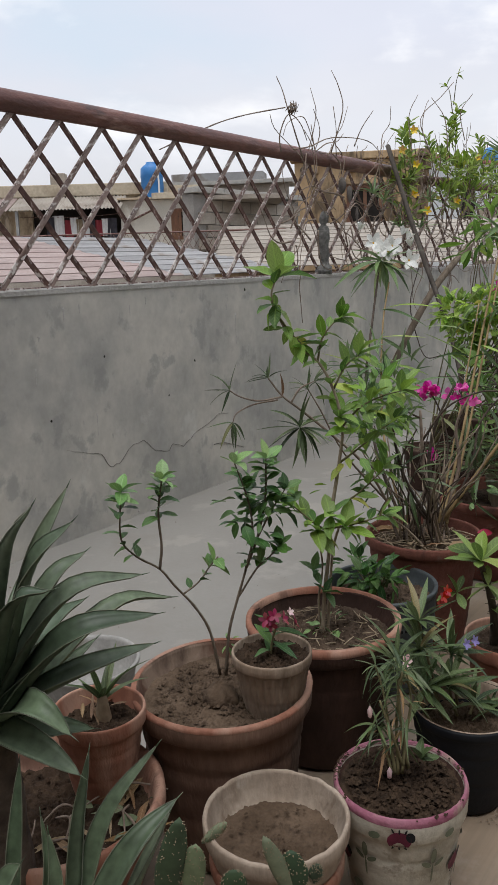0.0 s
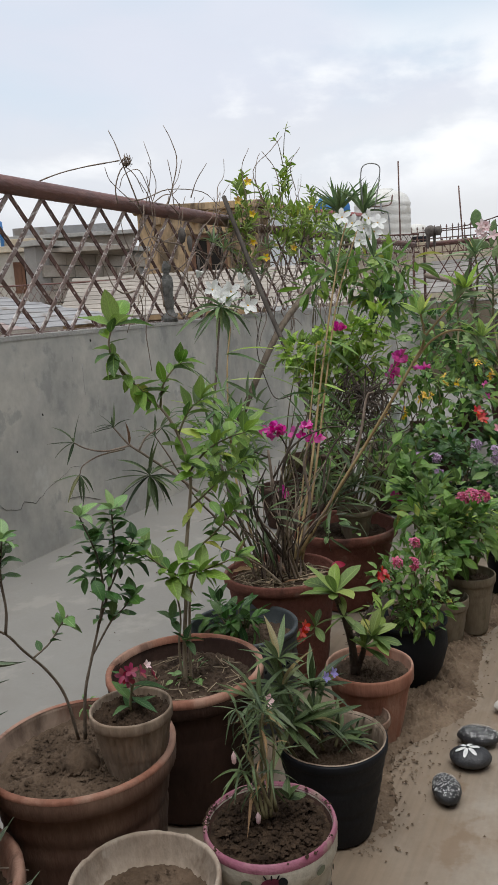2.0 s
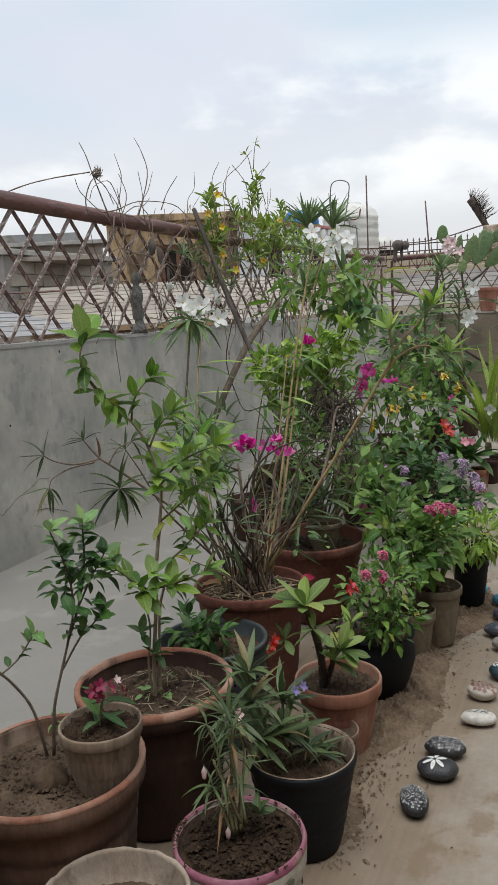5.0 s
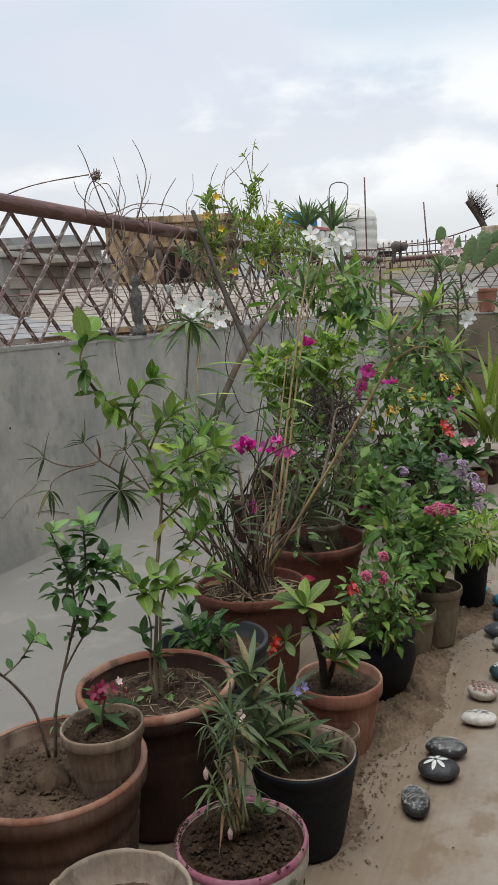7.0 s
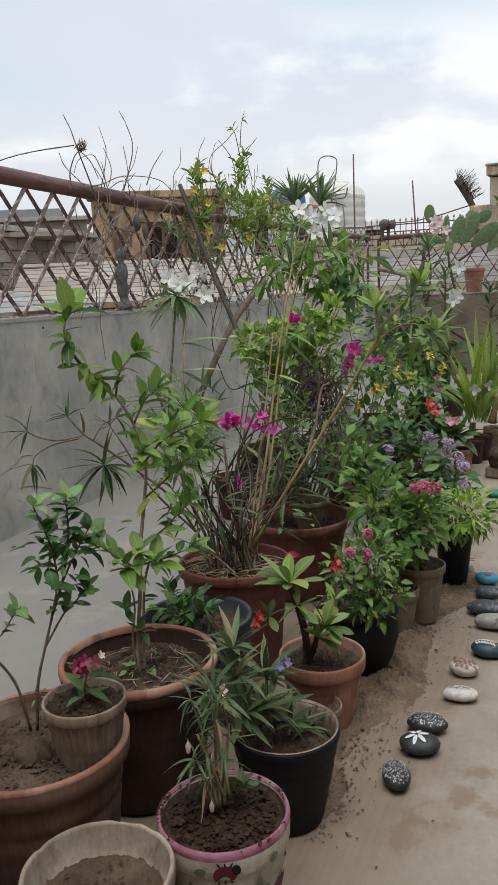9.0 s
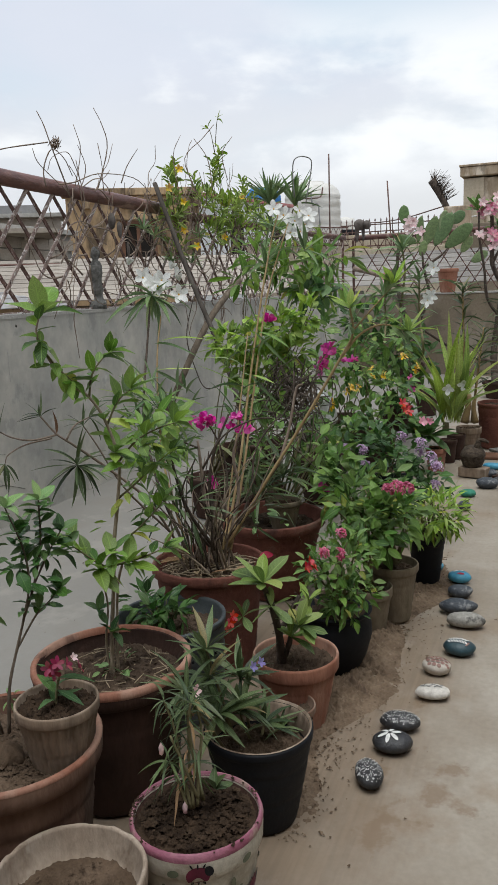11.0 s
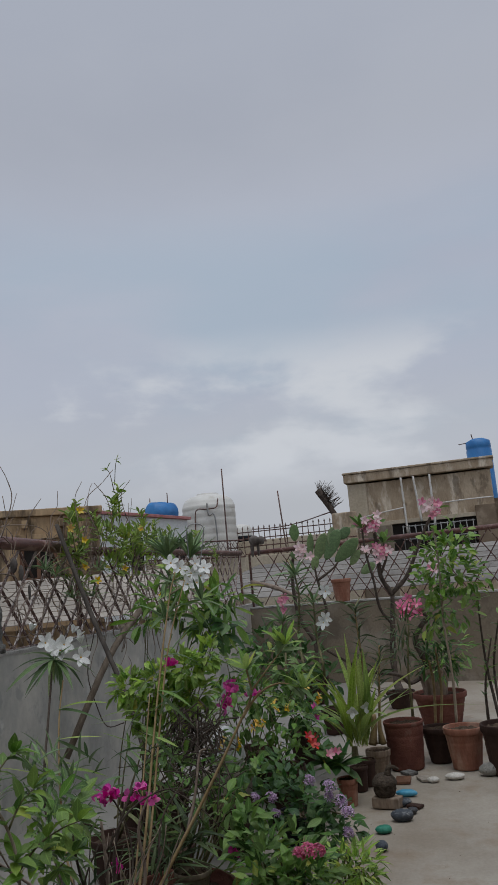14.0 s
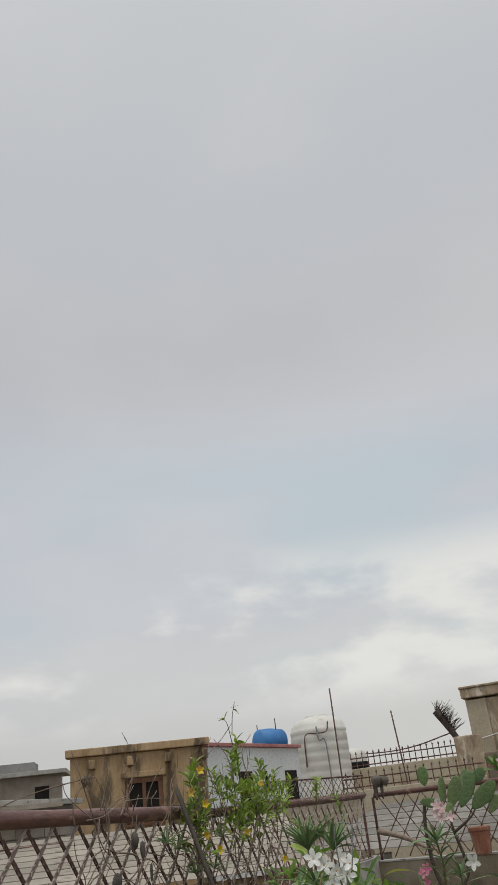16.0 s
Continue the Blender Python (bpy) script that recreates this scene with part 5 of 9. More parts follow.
# ---- leaves, stems, flowers ----
class Leaf:
    """One leaf lying along +x from its stalk, face up, in four natural bends; kept as numbers and as meshes by material."""

    def __init__(self, width, fold=0.15, curl=0.25, widest=0.45, segs=5, tip=0.0, wave=0.0):
        self.kinds, self.meshes = [], {}
        for droop, crease, twist, sway, breadth in ((1.0, 1.0, 0.0, 0.0, 1.0), (0.45, 0.7, 0.5, 0.06, 0.9), (1.4, 1.3, -0.5, -0.05, 1.0), (0.1, 1.1, 0.25, 0.09, 0.8)):
            v, uv, f = [], [], []
            for i in range(segs + 1):
                t = i / segs
                if t <= widest:
                    w = math.sin(t / widest * math.pi / 2) ** 0.8
                else:
                    w = math.cos((t - widest) / (1 - widest) * math.pi / 2) ** (0.9 + tip)
                w = max(w, 0.04) * width / 2 * breadth
                z = -curl * droop * t * t
                for q in (-1, 0, 1):
                    y, h = q * w, crease * fold * w * abs(q) + (wave * w * math.sin(t * 15 + q) if q else 0)
                    a = twist * t
                    v.append((t, sway * t * t + y * math.cos(a) - h * math.sin(a), z + y * math.sin(a) + h * math.cos(a)))
                    uv.append((t, 0.5 + 0.5 * q))
            for i in range(segs):
                a = i * 3
                f += [(a, a + 3, a + 4, a + 1), (a + 1, a + 4, a + 5, a + 2)]
            self.kinds.append((v, f, uv))
        self.v, self.f, _ = self.kinds[0]

    def mesh(self, mat, k=0):
        if (mat, k) not in self.meshes:
            s = Shape()
            v, f, uv = self.kinds[k]
            s.add(v, f, None, True, uv)
            self.meshes[mat, k] = s.mesh("leaf", mat)
        return self.meshes[mat, k]


turns = itertools.count()
OVAL = Leaf(0.50, 0.34, 0.28, 0.44, 7, -0.12, 0.10)
ROUND = Leaf(0.58, 0.30, 0.26, 0.45, 7, -0.2, 0.06)
LANCE = Leaf(0.26, 0.3, 0.3, 0.4)
STRAP = Leaf(0.13, 0.5, 0.35, 0.35, 6)
BLADE = Leaf(0.15, 0.4, 0.38, 0.42, 7)
RIBBON = Leaf(0.085, 0.5, 0.75, 0.4, 8)
SPOON = Leaf(0.36, 0.3, 0.18, 0.60)
SPURGE = Leaf(0.40, 0.25, 0.22, 0.64, 7, -0.25)
DROOP = Leaf(0.30, 0.35, 0.38, 0.62, 7)
PETAL = Leaf(0.56, 0.2, 0.20, 0.62, 5, -0.35)
BRACT = Leaf(0.85, 0.35, 0.1, 0.45, 4, -0.2)
LANTANA = Leaf(0.60, 0.1, 0.3, 0.38, 4, 0.2, 0.15)


def facing(p, d, roll=0.0, size=1.0):
    """A pose whose x axis runs along d, z axis as upright as can be, turned by roll degrees."""
    d = Vector(d).normalized()
    up = Vector((0, 0, 1)) if abs(d.z) < 0.98 else Vector((1, 0, 0))
    y = up.cross(d).normalized()
    z = d.cross(y)
    m = Matrix((d, y, z)).transposed().to_4x4()
    return Matrix.Translation(p) @ m @ Matrix.Rotation(radians(roll), 4, "X") @ Matrix.Scale(size, 4)


def leaf(th, shape, mat, p, d, size, roll=0.0, into=None, name="leaf"):
    m = facing(p, d, roll, size)
    k = next(turns) % 4
    if into is not None:
        v, f, uv = shape.kinds[k]
        into.add(v, f, m, True, uv)
    else:
        part(name, shape.mesh(mat, k), None, th, "", m)


def rand_dir(rnd, up=0.0):
    v = Vector((rnd.gauss(0, 1), rnd.gauss(0, 1), rnd.gauss(0, 1) + up))
    return v.normalized()


def local(th, pts):
    return [Vector(p) - th.location for p in pts]


def stem(th, pts, r0, r1, mat, name="stem", sides=7, wob=0.08):
    """Stem through places in the world. Returns its line in the thing's own space."""
    s = Shape()
    line = tube(s, local(th, pts), r0, r1, sides, wob)
    part(name, s, mat, th)
    return line


def leaves_along(th, line, shape, mat, count, size, rnd, start=0.3, spread=60, jitter=0.25, into=None, droop=0.0, end=1.0):
    n = len(line) - 1
    for k in range(count):
        t = start + (end - start) * (k + rnd.random() * 0.6) / count
        i = min(int(t * n), n - 1)
        p = line[i].lerp(line[i + 1], t * n - i)
        d = (line[i + 1] - line[i]).normalized()
        side = d.orthogonal().normalized()
        side.rotate(Matrix.Rotation(k * 2.4 + rnd.uniform(-0.5, 0.5), 3, d))
        a = radians(spread * rnd.uniform(0.7, 1.2))
        v = d * math.cos(a) + side * math.sin(a) + Vector((0, 0, -droop))
        leaf(th, shape, mat, p, v, size * rnd.uniform(1 - jitter, 1 + jitter), rnd.uniform(-25, 25), into)


def rosette(th, p, d, shape, mat, count, size, rnd, open_a=65, into=None, droop=0.0, jitter=0.2):
    """Leaves fanning out from one point."""
    d = Vector(d).normalized()
    base = d.orthogonal().normalized()
    for k in range(count):
        side = base.copy()
        side.rotate(Matrix.Rotation(k * 2.4 + rnd.uniform(-0.3, 0.3), 3, d))
        a = radians(open_a * (0.35 + 0.75 * (k / max(1, count - 1))) * rnd.uniform(0.85, 1.15))
        v = d * math.cos(a) + side * math.sin(a) + Vector((0, 0, -droop))
        leaf(th, shape, mat, p, v, size * rnd.uniform(1 - jitter, 1 + jitter), rnd.uniform(-20, 20), into)


def bush(th, blobs, shape, mat, count, size, seed, single=False, stems=True, stem_mat=GREENSTEM, root=None, up=0.3, thick=0.006, flop=0.25, shoots=3):
    """A leafy crown: leaves scattered through uneven lumps, on stems that rise from the root."""
    rnd = random.Random(seed)
    blobs = [(Vector(p) - th.location, r) for p, r in blobs]
    total = sum(r ** 2 for _, r in blobs)
    into = None if single else Shape()
    for p, r in blobs:
        for _ in range(int(count * r ** 2 / total)):
            v = rand_dir(rnd)
            q = p + Vector((v.x, v.y, v.z * 0.9)) * r * (0.35 + 0.65 * rnd.random() ** 0.6) * (1 + 0.25 * noise.noise((v.x * 2 + seed, v.y * 2, v.z * 2)))
            d = v + Vector((0, 0, up - flop)) + rand_dir(rnd) * 0.6
            leaf(th, shape, mat, q, d, size * rnd.uniform(0.65, 1.25), rnd.uniform(-40, 40), into)
    if not single:
        part("foliage", into, mat, th)
    if stems:
        a = Vector(root) - th.location if root else Vector((0, 0, 0.15))
        for p, r in blobs:
            for _ in range(shoots):
                s = Shape()
                e = p + rand_dir(rnd, 0.6) * r * 0.8
                tube(s, [a + Vector((rnd.uniform(-0.02, 0.02), rnd.uniform(-0.02, 0.02), 0)), a.lerp(e, 0.5) + rand_dir(rnd) * r * 0.25, e], thick, thick * 0.35, 5, 0.1, 4)
                part("stem", s, stem_mat, th)


def flower(th, p, d, size, petal_mat, eye_mat, petals=5, open_a=70, name="flower", seed=0):
    rnd = random.Random(seed)
    s = Shape()
    for k in range(petals):
        a = 2 * math.pi * k / petals + rnd.uniform(-0.1, 0.1)
        v = Vector((math.cos(radians(90 - open_a)) * math.cos(a), math.cos(radians(90 - open_a)) * math.sin(a), math.sin(radians(90 - open_a))))
        s.add(PETAL.v, PETAL.f, facing((0, 0, 0), v, rnd.uniform(-12, 12)))
    m = facing(p, d, rnd.uniform(0, 360), size) @ Matrix.Rotation(radians(90), 4, "Y")
    ob = part(name, s, petal_mat, th, "", m)
    if eye_mat:
        part("flower_eye", lathe([(0.0, 0.02), (0.11, 0.03), (0.08, 0.07), (0.0, 0.09)], 8), eye_mat, ob)
    return ob


def flower_head(th, p, d, r, mat, count, size, seed, name="flower_head"):
    """A domed cluster of small flowers."""
    rnd = random.Random(seed)
    s = Shape()
    d = Vector(d).normalized()
    for _ in range(count):
        v = (rand_dir(rnd) + d * 1.1).normalized()
        q = v * r * rnd.uniform(0.75, 1.05)
        for k in range(5):
            a = 2 * math.pi * k / 5
            side = v.orthogonal().normalized()
            side.rotate(Matrix.Rotation(a, 3, v))
            s.add(PETAL.v, PETAL.f, facing(q, side + v * 0.35, 0, size))
    return tagged(part(name, s, mat, th, "", Matrix.Translation(p)), "domed cluster of tiny flowers", kind="stuff")


def bracts(th, p, r, mat, count, size, seed):
    rnd = random.Random(seed)
    s = Shape()
    for _ in range(count):
        q = rand_dir(rnd) * r * rnd.random() ** 0.5
        q.z *= 0.6
        for k in range(3):
            s.add(BRACT.v, BRACT.f, facing(q, rand_dir(rnd, 0.6), rnd.uniform(0, 360), size * rnd.uniform(0.8, 1.2)))
    return part("bract_bloom", s, mat, th, "", Matrix.Translation(Vector(p) - th.location))


# ---- nearest pots ----
RIM_A = (1.386, 0.898, 0.353, 0.372)
RIM_B = (1.790, 0.899, 0.332, 0.377)
RIM_STRAW = (2.476, 0.942, 0.343, 0.361)
RIM_RED = (3.108, 0.951, 0.316, 0.422)
rnd = random.Random(1)

# shrub with two leaning stems in the wide worn pot
a = potted(RIM_A, "worn terracotta pot with a small glossy-leaved shrub", "potted plant", TERRA_WORN, DAMP, base=0.72, fill=0.90, seed=2, crumbs=150, rim_part=0.12)
# rim band: worn clay in a brighter colour that also paints the lit edge
part("rim_band", lathe([(RIM_A[3] / 2 * 1.004, RIM_A[2] - 0.006), (RIM_A[3] / 2 * 1.006, RIM_A[2] - 0.001), (RIM_A[3] / 2 * 0.975, RIM_A[2] + 0.004), (RIM_A[3] / 2 * 0.94, RIM_A[2] + 0.001)], 44, 0.006, 1.0, 2, False), TERRA, a, "worn terracotta rim, coloured brighter as a lit edge")
root_a = lathe([(0.034, -0.03), (0.033, -0.018), (0.029, -0.008), (0.022, 0.002), (0.014, 0.010), (0.006, 0.014), (0.0, 0.015)], 36, 0.12, 1.0, 5)
root_a.v = [(x * (1 + 0.35 * noise.noise((x * 60, y * 60, z * 60)) + 0.25 * noise.noise((x * 150, y * 150, z * 150))), y * (1 + 0.35 * noise.noise((x * 60 + 7, y * 60, z * 60)) + 0.25 * noise.noise((x * 150, y * 150 + 5, z * 150))), z - 0.010 + 0.010 * noise.noise((x * 70, y * 70, 3)) + 0.006 * noise.noise((x * 190, y * 190, 8))) for x, y, z in root_a.v]
part("root_ball", root_a, DAMP, a, "gnarled root above the soil", Matrix.Translation(local(a, [(1.364, 0.887, 0.358)])[0]))
paths = [
    ([(1.366, 0.885, 0.379), (1.348, 0.891, 0.477), (1.323, 0.906, 0.537), (1.291, 0.926, 0.587), (1.265, 0.939, 0.628), (1.228, 0.963, 0.661), (1.210, 0.980, 0.696), (1.212, 0.979, 0.756), (1.214, 0.977, 0.785)], 0.0046, 0.0018),
    ([(1.265, 0.939, 0.628), (1.269, 0.935, 0.675), (1.267, 0.937, 0.737), (1.274, 0.930, 0.803)], 0.0045, 0.0022),
    ([(1.305, 0.918, 0.568), (1.337, 0.905, 0.585), (1.359, 0.894, 0.612), (1.369, 0.881, 0.631)], 0.003, 0.0016),
    ([(1.381, 0.882, 0.372), (1.387, 0.875, 0.465), (1.407, 0.866, 0.533), (1.427, 0.857, 0.594), (1.435, 0.845, 0.659), (1.432, 0.850, 0.729), (1.417, 0.870, 0.809)], 0.0052, 0.002),
    ([(1.427, 0.857, 0.594), (1.449, 0.843, 0.655), (1.459, 0.829, 0.736), (1.461, 0.827, 0.814)], 0.005, 0.002),
    ([(1.407, 0.866, 0.533), (1.439, 0.839, 0.593), (1.455, 0.818, 0.617), (1.466, 0.802, 0.640)], 0.0035, 0.0016),
    ([(1.438, 0.841, 0.647), (1.474, 0.826, 0.704), (1.490, 0.802, 0.750)], 0.0035, 0.0016),
]
for k, (pts, r0, r1) in enumerate(paths):
    line = stem(a, pts, r0 * 0.66, r1 * 0.75, TWIGBARK)
    tip = line[-1]
    if k in (0, 1, 3, 4):
        rosette(a, tip, (0, 0, 1), ROUND, LEAF_FRESH, 6, 0.036, rnd, 85)
        leaves_along(a, line, ROUND, LEAF_FRESH, 5, 0.034, rnd, 0.86, 70, 0.2)
        leaves_along(a, line, ROUND, LEAF_ROUND, 13 if k < 2 else 22, 0.032, rnd, 0.60 if k < 2 else 0.5, 75, 0.25, end=0.95)
    elif k == 2:
        leaves_along(a, line, OVAL, LEAF_FRESH, 5, 0.040, rnd, 0.45, 60)
        leaves_along(a, line, ROUND, LEAF_ROUND, 5, 0.022, rnd, 0.1, 60)
    else:
        leaves_along(a, line, ROUND, LEAF_ROUND, 9, 0.034, rnd, 0.3, 65)
        rosette(a, tip, (0.1, 0, 1), ROUND, LEAF_ROUND, 5, 0.036, rnd, 80)
# a clutch of leaves where the second stem thickens
bush(a, [((1.443, 0.852, 0.714), 0.055), ((1.437, 0.842, 0.676), 0.04), ((1.474, 0.826, 0.722), 0.04)], ROUND, LEAF_ROUND, 56, 0.034, 8, True, False)
bush(a, [((1.402, 0.888, 0.437), 0.02)], OVAL, LEAF_FRESH, 6, 0.022, 9, True, False)

# little pot standing in the wide one, with crimson flowers
RIM_S = ((1.405, 0.784, 0.446))
small = potted((RIM_S[0], RIM_S[1], RIM_S[2], 0.158), "small lime-washed clay pot with crimson flowers", "potted plant", CREAM, WETSOIL, base=0.62, fill=0.88, seed=4, crumbs=50, rim_part=0.17, foot=RIM_S[2] - 0.135, flutes=30)
st = stem(small, [(1.403, 0.787, 0.424), (1.406, 0.783, 0.464), (1.412, 0.775, 0.500)], 0.003, 0.002, GREENSTEM)
leaves_along(small, st, LANCE, LEAF_DARK, 9, 0.062, rnd, 0.1, 75)
for k, (px, d) in enumerate((((1.391, 0.787, 0.513), (-1, -1, 0.6)), ((1.400, 0.774, 0.520), (-0.5, -1, 0.9)), ((1.410, 0.760, 0.515), (0.3, -1, 0.6)), ((1.430, 0.748, 0.503), (0.8, -1, 0.5)), ((1.396, 0.780, 0.503), (-0.3, -1, 0.3)))):
    flower(small, local(small, [px])[0], d, 0.016, CRIMSON, None, 5, 60, seed=k)
flower(small, local(small, [(1.425, 0.755, 0.523)])[0], (0, -1, 0.8), 0.011, PALEPINK, None, 5, 50, seed=9)

# citrus-like sapling in the tall dark pot
b = potted(RIM_B, "tall dark terracotta pot with a leafy citrus sapling", "potted plant", TERRA_DARK, SOIL, base=0.74, fill=0.87, seed=6, crumbs=110, rim_part=0.13)
# brighter band again: worn rim with its highlight put into the colour
part("rim_band", lathe([(RIM_B[3] / 2 * 0.99, RIM_B[2] - 0.018), (RIM_B[3] / 2 * 1.012, RIM_B[2] - 0.010), (RIM_B[3] / 2 * 1.005, RIM_B[2] + 0.003), (RIM_B[3] / 2 * 0.94, RIM_B[2] + 0.005), (RIM_B[3] / 2 * 0.925, RIM_B[2] - 0.012)], 44, caps=False), TERRA, b, "worn terracotta rim, coloured brighter as a lit edge")
trunk = [(1.785, 0.897, 0.283), (1.787, 0.894, 0.385), (1.793, 0.884, 0.494), (1.806, 0.881, 0.611), (1.823, 0.872, 0.719), (1.827, 0.865, 0.808), (1.817, 0.883, 0.895), (1.790, 0.908, 0.962), (1.756, 0.943, 1.000), (1.734, 0.977, 1.067), (1.718, 0.983, 1.111), (1.724, 0.974, 1.152)]
line_b = stem(b, trunk, 0.0056, 0.0018, BARK)
stem(b, [(1.800, 0.892, 0.283), (1.812, 0.892, 0.406), (1.826, 0.887, 0.519), (1.859, 0.870, 0.599)], 0.0048, 0.0025, BARK)
stem(b, [(1.790, 0.905, 0.283), (1.780, 0.905, 0.380), (1.786, 0.897, 0.470), (1.772, 0.905, 0.560)], 0.0036, 0.0018, BARK)
twigs = [
    [(1.827, 0.865, 0.808), (1.857, 0.831, 0.853), (1.890, 0.790, 0.877), (1.908, 0.753, 0.888)],
    [(1.823, 0.872, 0.719), (1.857, 0.831, 0.758), (1.886, 0.798, 0.794), (1.911, 0.770, 0.819)],
    [(1.806, 0.881, 0.611), (1.839, 0.843, 0.636), (1.879, 0.812, 0.673), (1.891, 0.788, 0.701)],
    [(1.795, 0.880, 0.551), (1.758, 0.904, 0.586), (1.732, 0.926, 0.617), (1.721, 0.942, 0.634)],
    [(1.797, 0.876, 0.565), (1.819, 0.839, 0.573), (1.841, 0.799, 0.587), (1.856, 0.770, 0.599)],
    [(1.790, 0.908, 0.962), (1.795, 0.899, 1.013), (1.817, 0.882, 1.047), (1.827, 0.866, 1.060)],
    [(1.817, 0.883, 0.895), (1.839, 0.865, 0.945), (1.863, 0.842, 0.972)],
    [(1.734, 0.977, 1.067), (1.750, 0.953, 1.028), (1.763, 0.932, 1.002)],
]
for pts in twigs:
    ln = stem(b, pts, 0.003, 0.0013, GREENSTEM, "twig", 6)
    leaves_along(b, ln, OVAL, LEAF_CITRUS, 8, 0.052, rnd, 0.25, 60)
    rosette(b, ln[-1], ln[-1] - ln[-3], OVAL, LEAF_CITRUS, 4, 0.054, rnd, 60)
leaves_along(b, line_b, OVAL, LEAF_CITRUS, 18, 0.048, rnd, 0.42, 65)
for p, d, n, s in (((1.727, 0.970, 1.152), (0.4, 0, 1), 5, 0.10), ((1.723, 0.975, 1.093), (-0.2, 0, -0.4), 5, 0.055), ((1.761, 0.898, 0.565), (-0.5, -0.6, 0.3), 7, 0.066), ((1.795, 0.841, 0.572), (0.3, -0.6, 0.2), 7, 0.064), ((1.778, 0.870, 0.600), (0, -0.6, 0.5), 6, 0.058), ((1.815, 0.867, 0.830), (0, -0.5, 0.4), 6, 0.062), ((1.855, 0.815, 0.841), (0.3, -0.5, 0.3), 6, 0.055)):
    rosette(b, local(b, [p])[0], d, OVAL, LEAF_CITRUS, n, s, rnd, 75)
bush(b, [((1.881, 0.829, 0.815), 0.085), ((1.860, 0.847, 0.742), 0.07), ((1.832, 0.877, 0.661), 0.05), ((1.893, 0.828, 0.874), 0.06)], OVAL, LEAF_CITRUS, 40, 0.044, 12, True, False)
bush(b, [((1.777, 0.871, 0.320), 0.05), ((1.777, 0.832, 0.301), 0.03)], OVAL, LEAF_FRESH, 26, 0.026, 14, True, False)
for k, px in enumerate(((1.772, 0.880, 0.408), (1.774, 0.915, 0.458))):
    rosette(b, local(b, [px])[0], (0, -0.3, 0.6), OVAL, LEAF_ROUND, 5, 0.05, rnd, 80)
litter = Shape()
for k in range(60):
    q, t = 0.13 * math.sqrt(rnd.random()), rnd.uniform(0, 6.28)
    p = Vector((q * math.cos(t), q * math.sin(t), RIM_B[2] * 0.87 + 0.018))
    tube(litter, [p, p + Vector((rnd.uniform(-0.04, 0.04), rnd.uniform(-0.04, 0.04), rnd.uniform(-0.004, 0.012)))], 0.0016, 0.001, 4, 0, 1)
tagged(part("straw_litter", litter, STRAW, b), "dry straw on the soil", kind="stuff")

# blue-black drum with feathery seedlings
RIM_D = (2.171, 0.934, 0.283, 0.318)
drum = potted(RIM_D, "cut blue-black drum with leafy seedlings", "potted plant", DRUM, SOIL, base=0.90, fill=0.84, seed=8, crumbs=60, rim_part=0.06, lip=0.03, wob=0.01)
bush(drum, [((2.158, 1.015, 0.310), 0.05), ((2.114, 0.947, 0.310), 0.05), ((2.159, 0.933, 0.310), 0.04), ((2.130, 0.889, 0.310), 0.03)], OVAL, LEAF_ROUND, 110, 0.046, 15, True, True, GREENSTEM, (RIM_D[0], RIM_D[1], RIM_D[2] * 0.8), 0.3, 0.003)

toward_d = math.atan2(-0.08 - RIM_D[1], 0.24 - RIM_D[0])
for k, w in enumerate((0.010, 0.006, 0.014, 0.008, 0.012, 0.006, 0.009)):
    t = toward_d + 0.25 + k * 0.11
    part("worn_print", box(0.003, w, 0.007, 0.0006), BLACKPLASTIC, drum, "dark worn printing", pose(RIM_D[3] / 2 * 0.955 * math.cos(t), RIM_D[3] / 2 * 0.955 * math.sin(t), RIM_D[2] * 0.70, 0, 0, math.degrees(t)))

# empty mossy pot sitting in an orange one
RIM_M = (1.218, 0.652, 0.255, 0.255)
under = potted((RIM_M[0], RIM_M[1], RIM_M[2] - 0.072, RIM_M[3] * 0.93), "orange terracotta pot holding another pot", "pot", TERRA, None, base=0.7, fill=0.25, seed=10, name="clay_pot")
m = thing("clay_pot", (RIM_M[0], RIM_M[1], 0.05), "mossy cement-washed pot with damp soil, chipped rim", "pot", "pots on the terrace")
chipped = pot_shape(RIM_M[3] / 2, RIM_M[2] - 0.05, 0.66, 0.17, 0.07, 0.006, 12, 72, 0.38)
chipped.v = [(x, y, z - 0.012 * max(0.0, noise.noise((x * 36, y * 36, 4)) - 0.2) - 0.003 * max(0.0, noise.noise((x * 120, y * 120, 1))) if z > (RIM_M[2] - 0.05) * 0.95 else z) for x, y, z in chipped.v]
part("pot", chipped, LIMEPOT, m)
part("soil", soil_shape(RIM_M[3] / 2 * 0.89, (RIM_M[2] - 0.05) * 0.72, 3, 0.006, -0.012, True), DAMP, m, "damp sandy soil")
clods(m, RIM_M[3] / 2 * 0.7, (RIM_M[2] - 0.05) * 0.74, 30, DAMP, 17, 0.006)

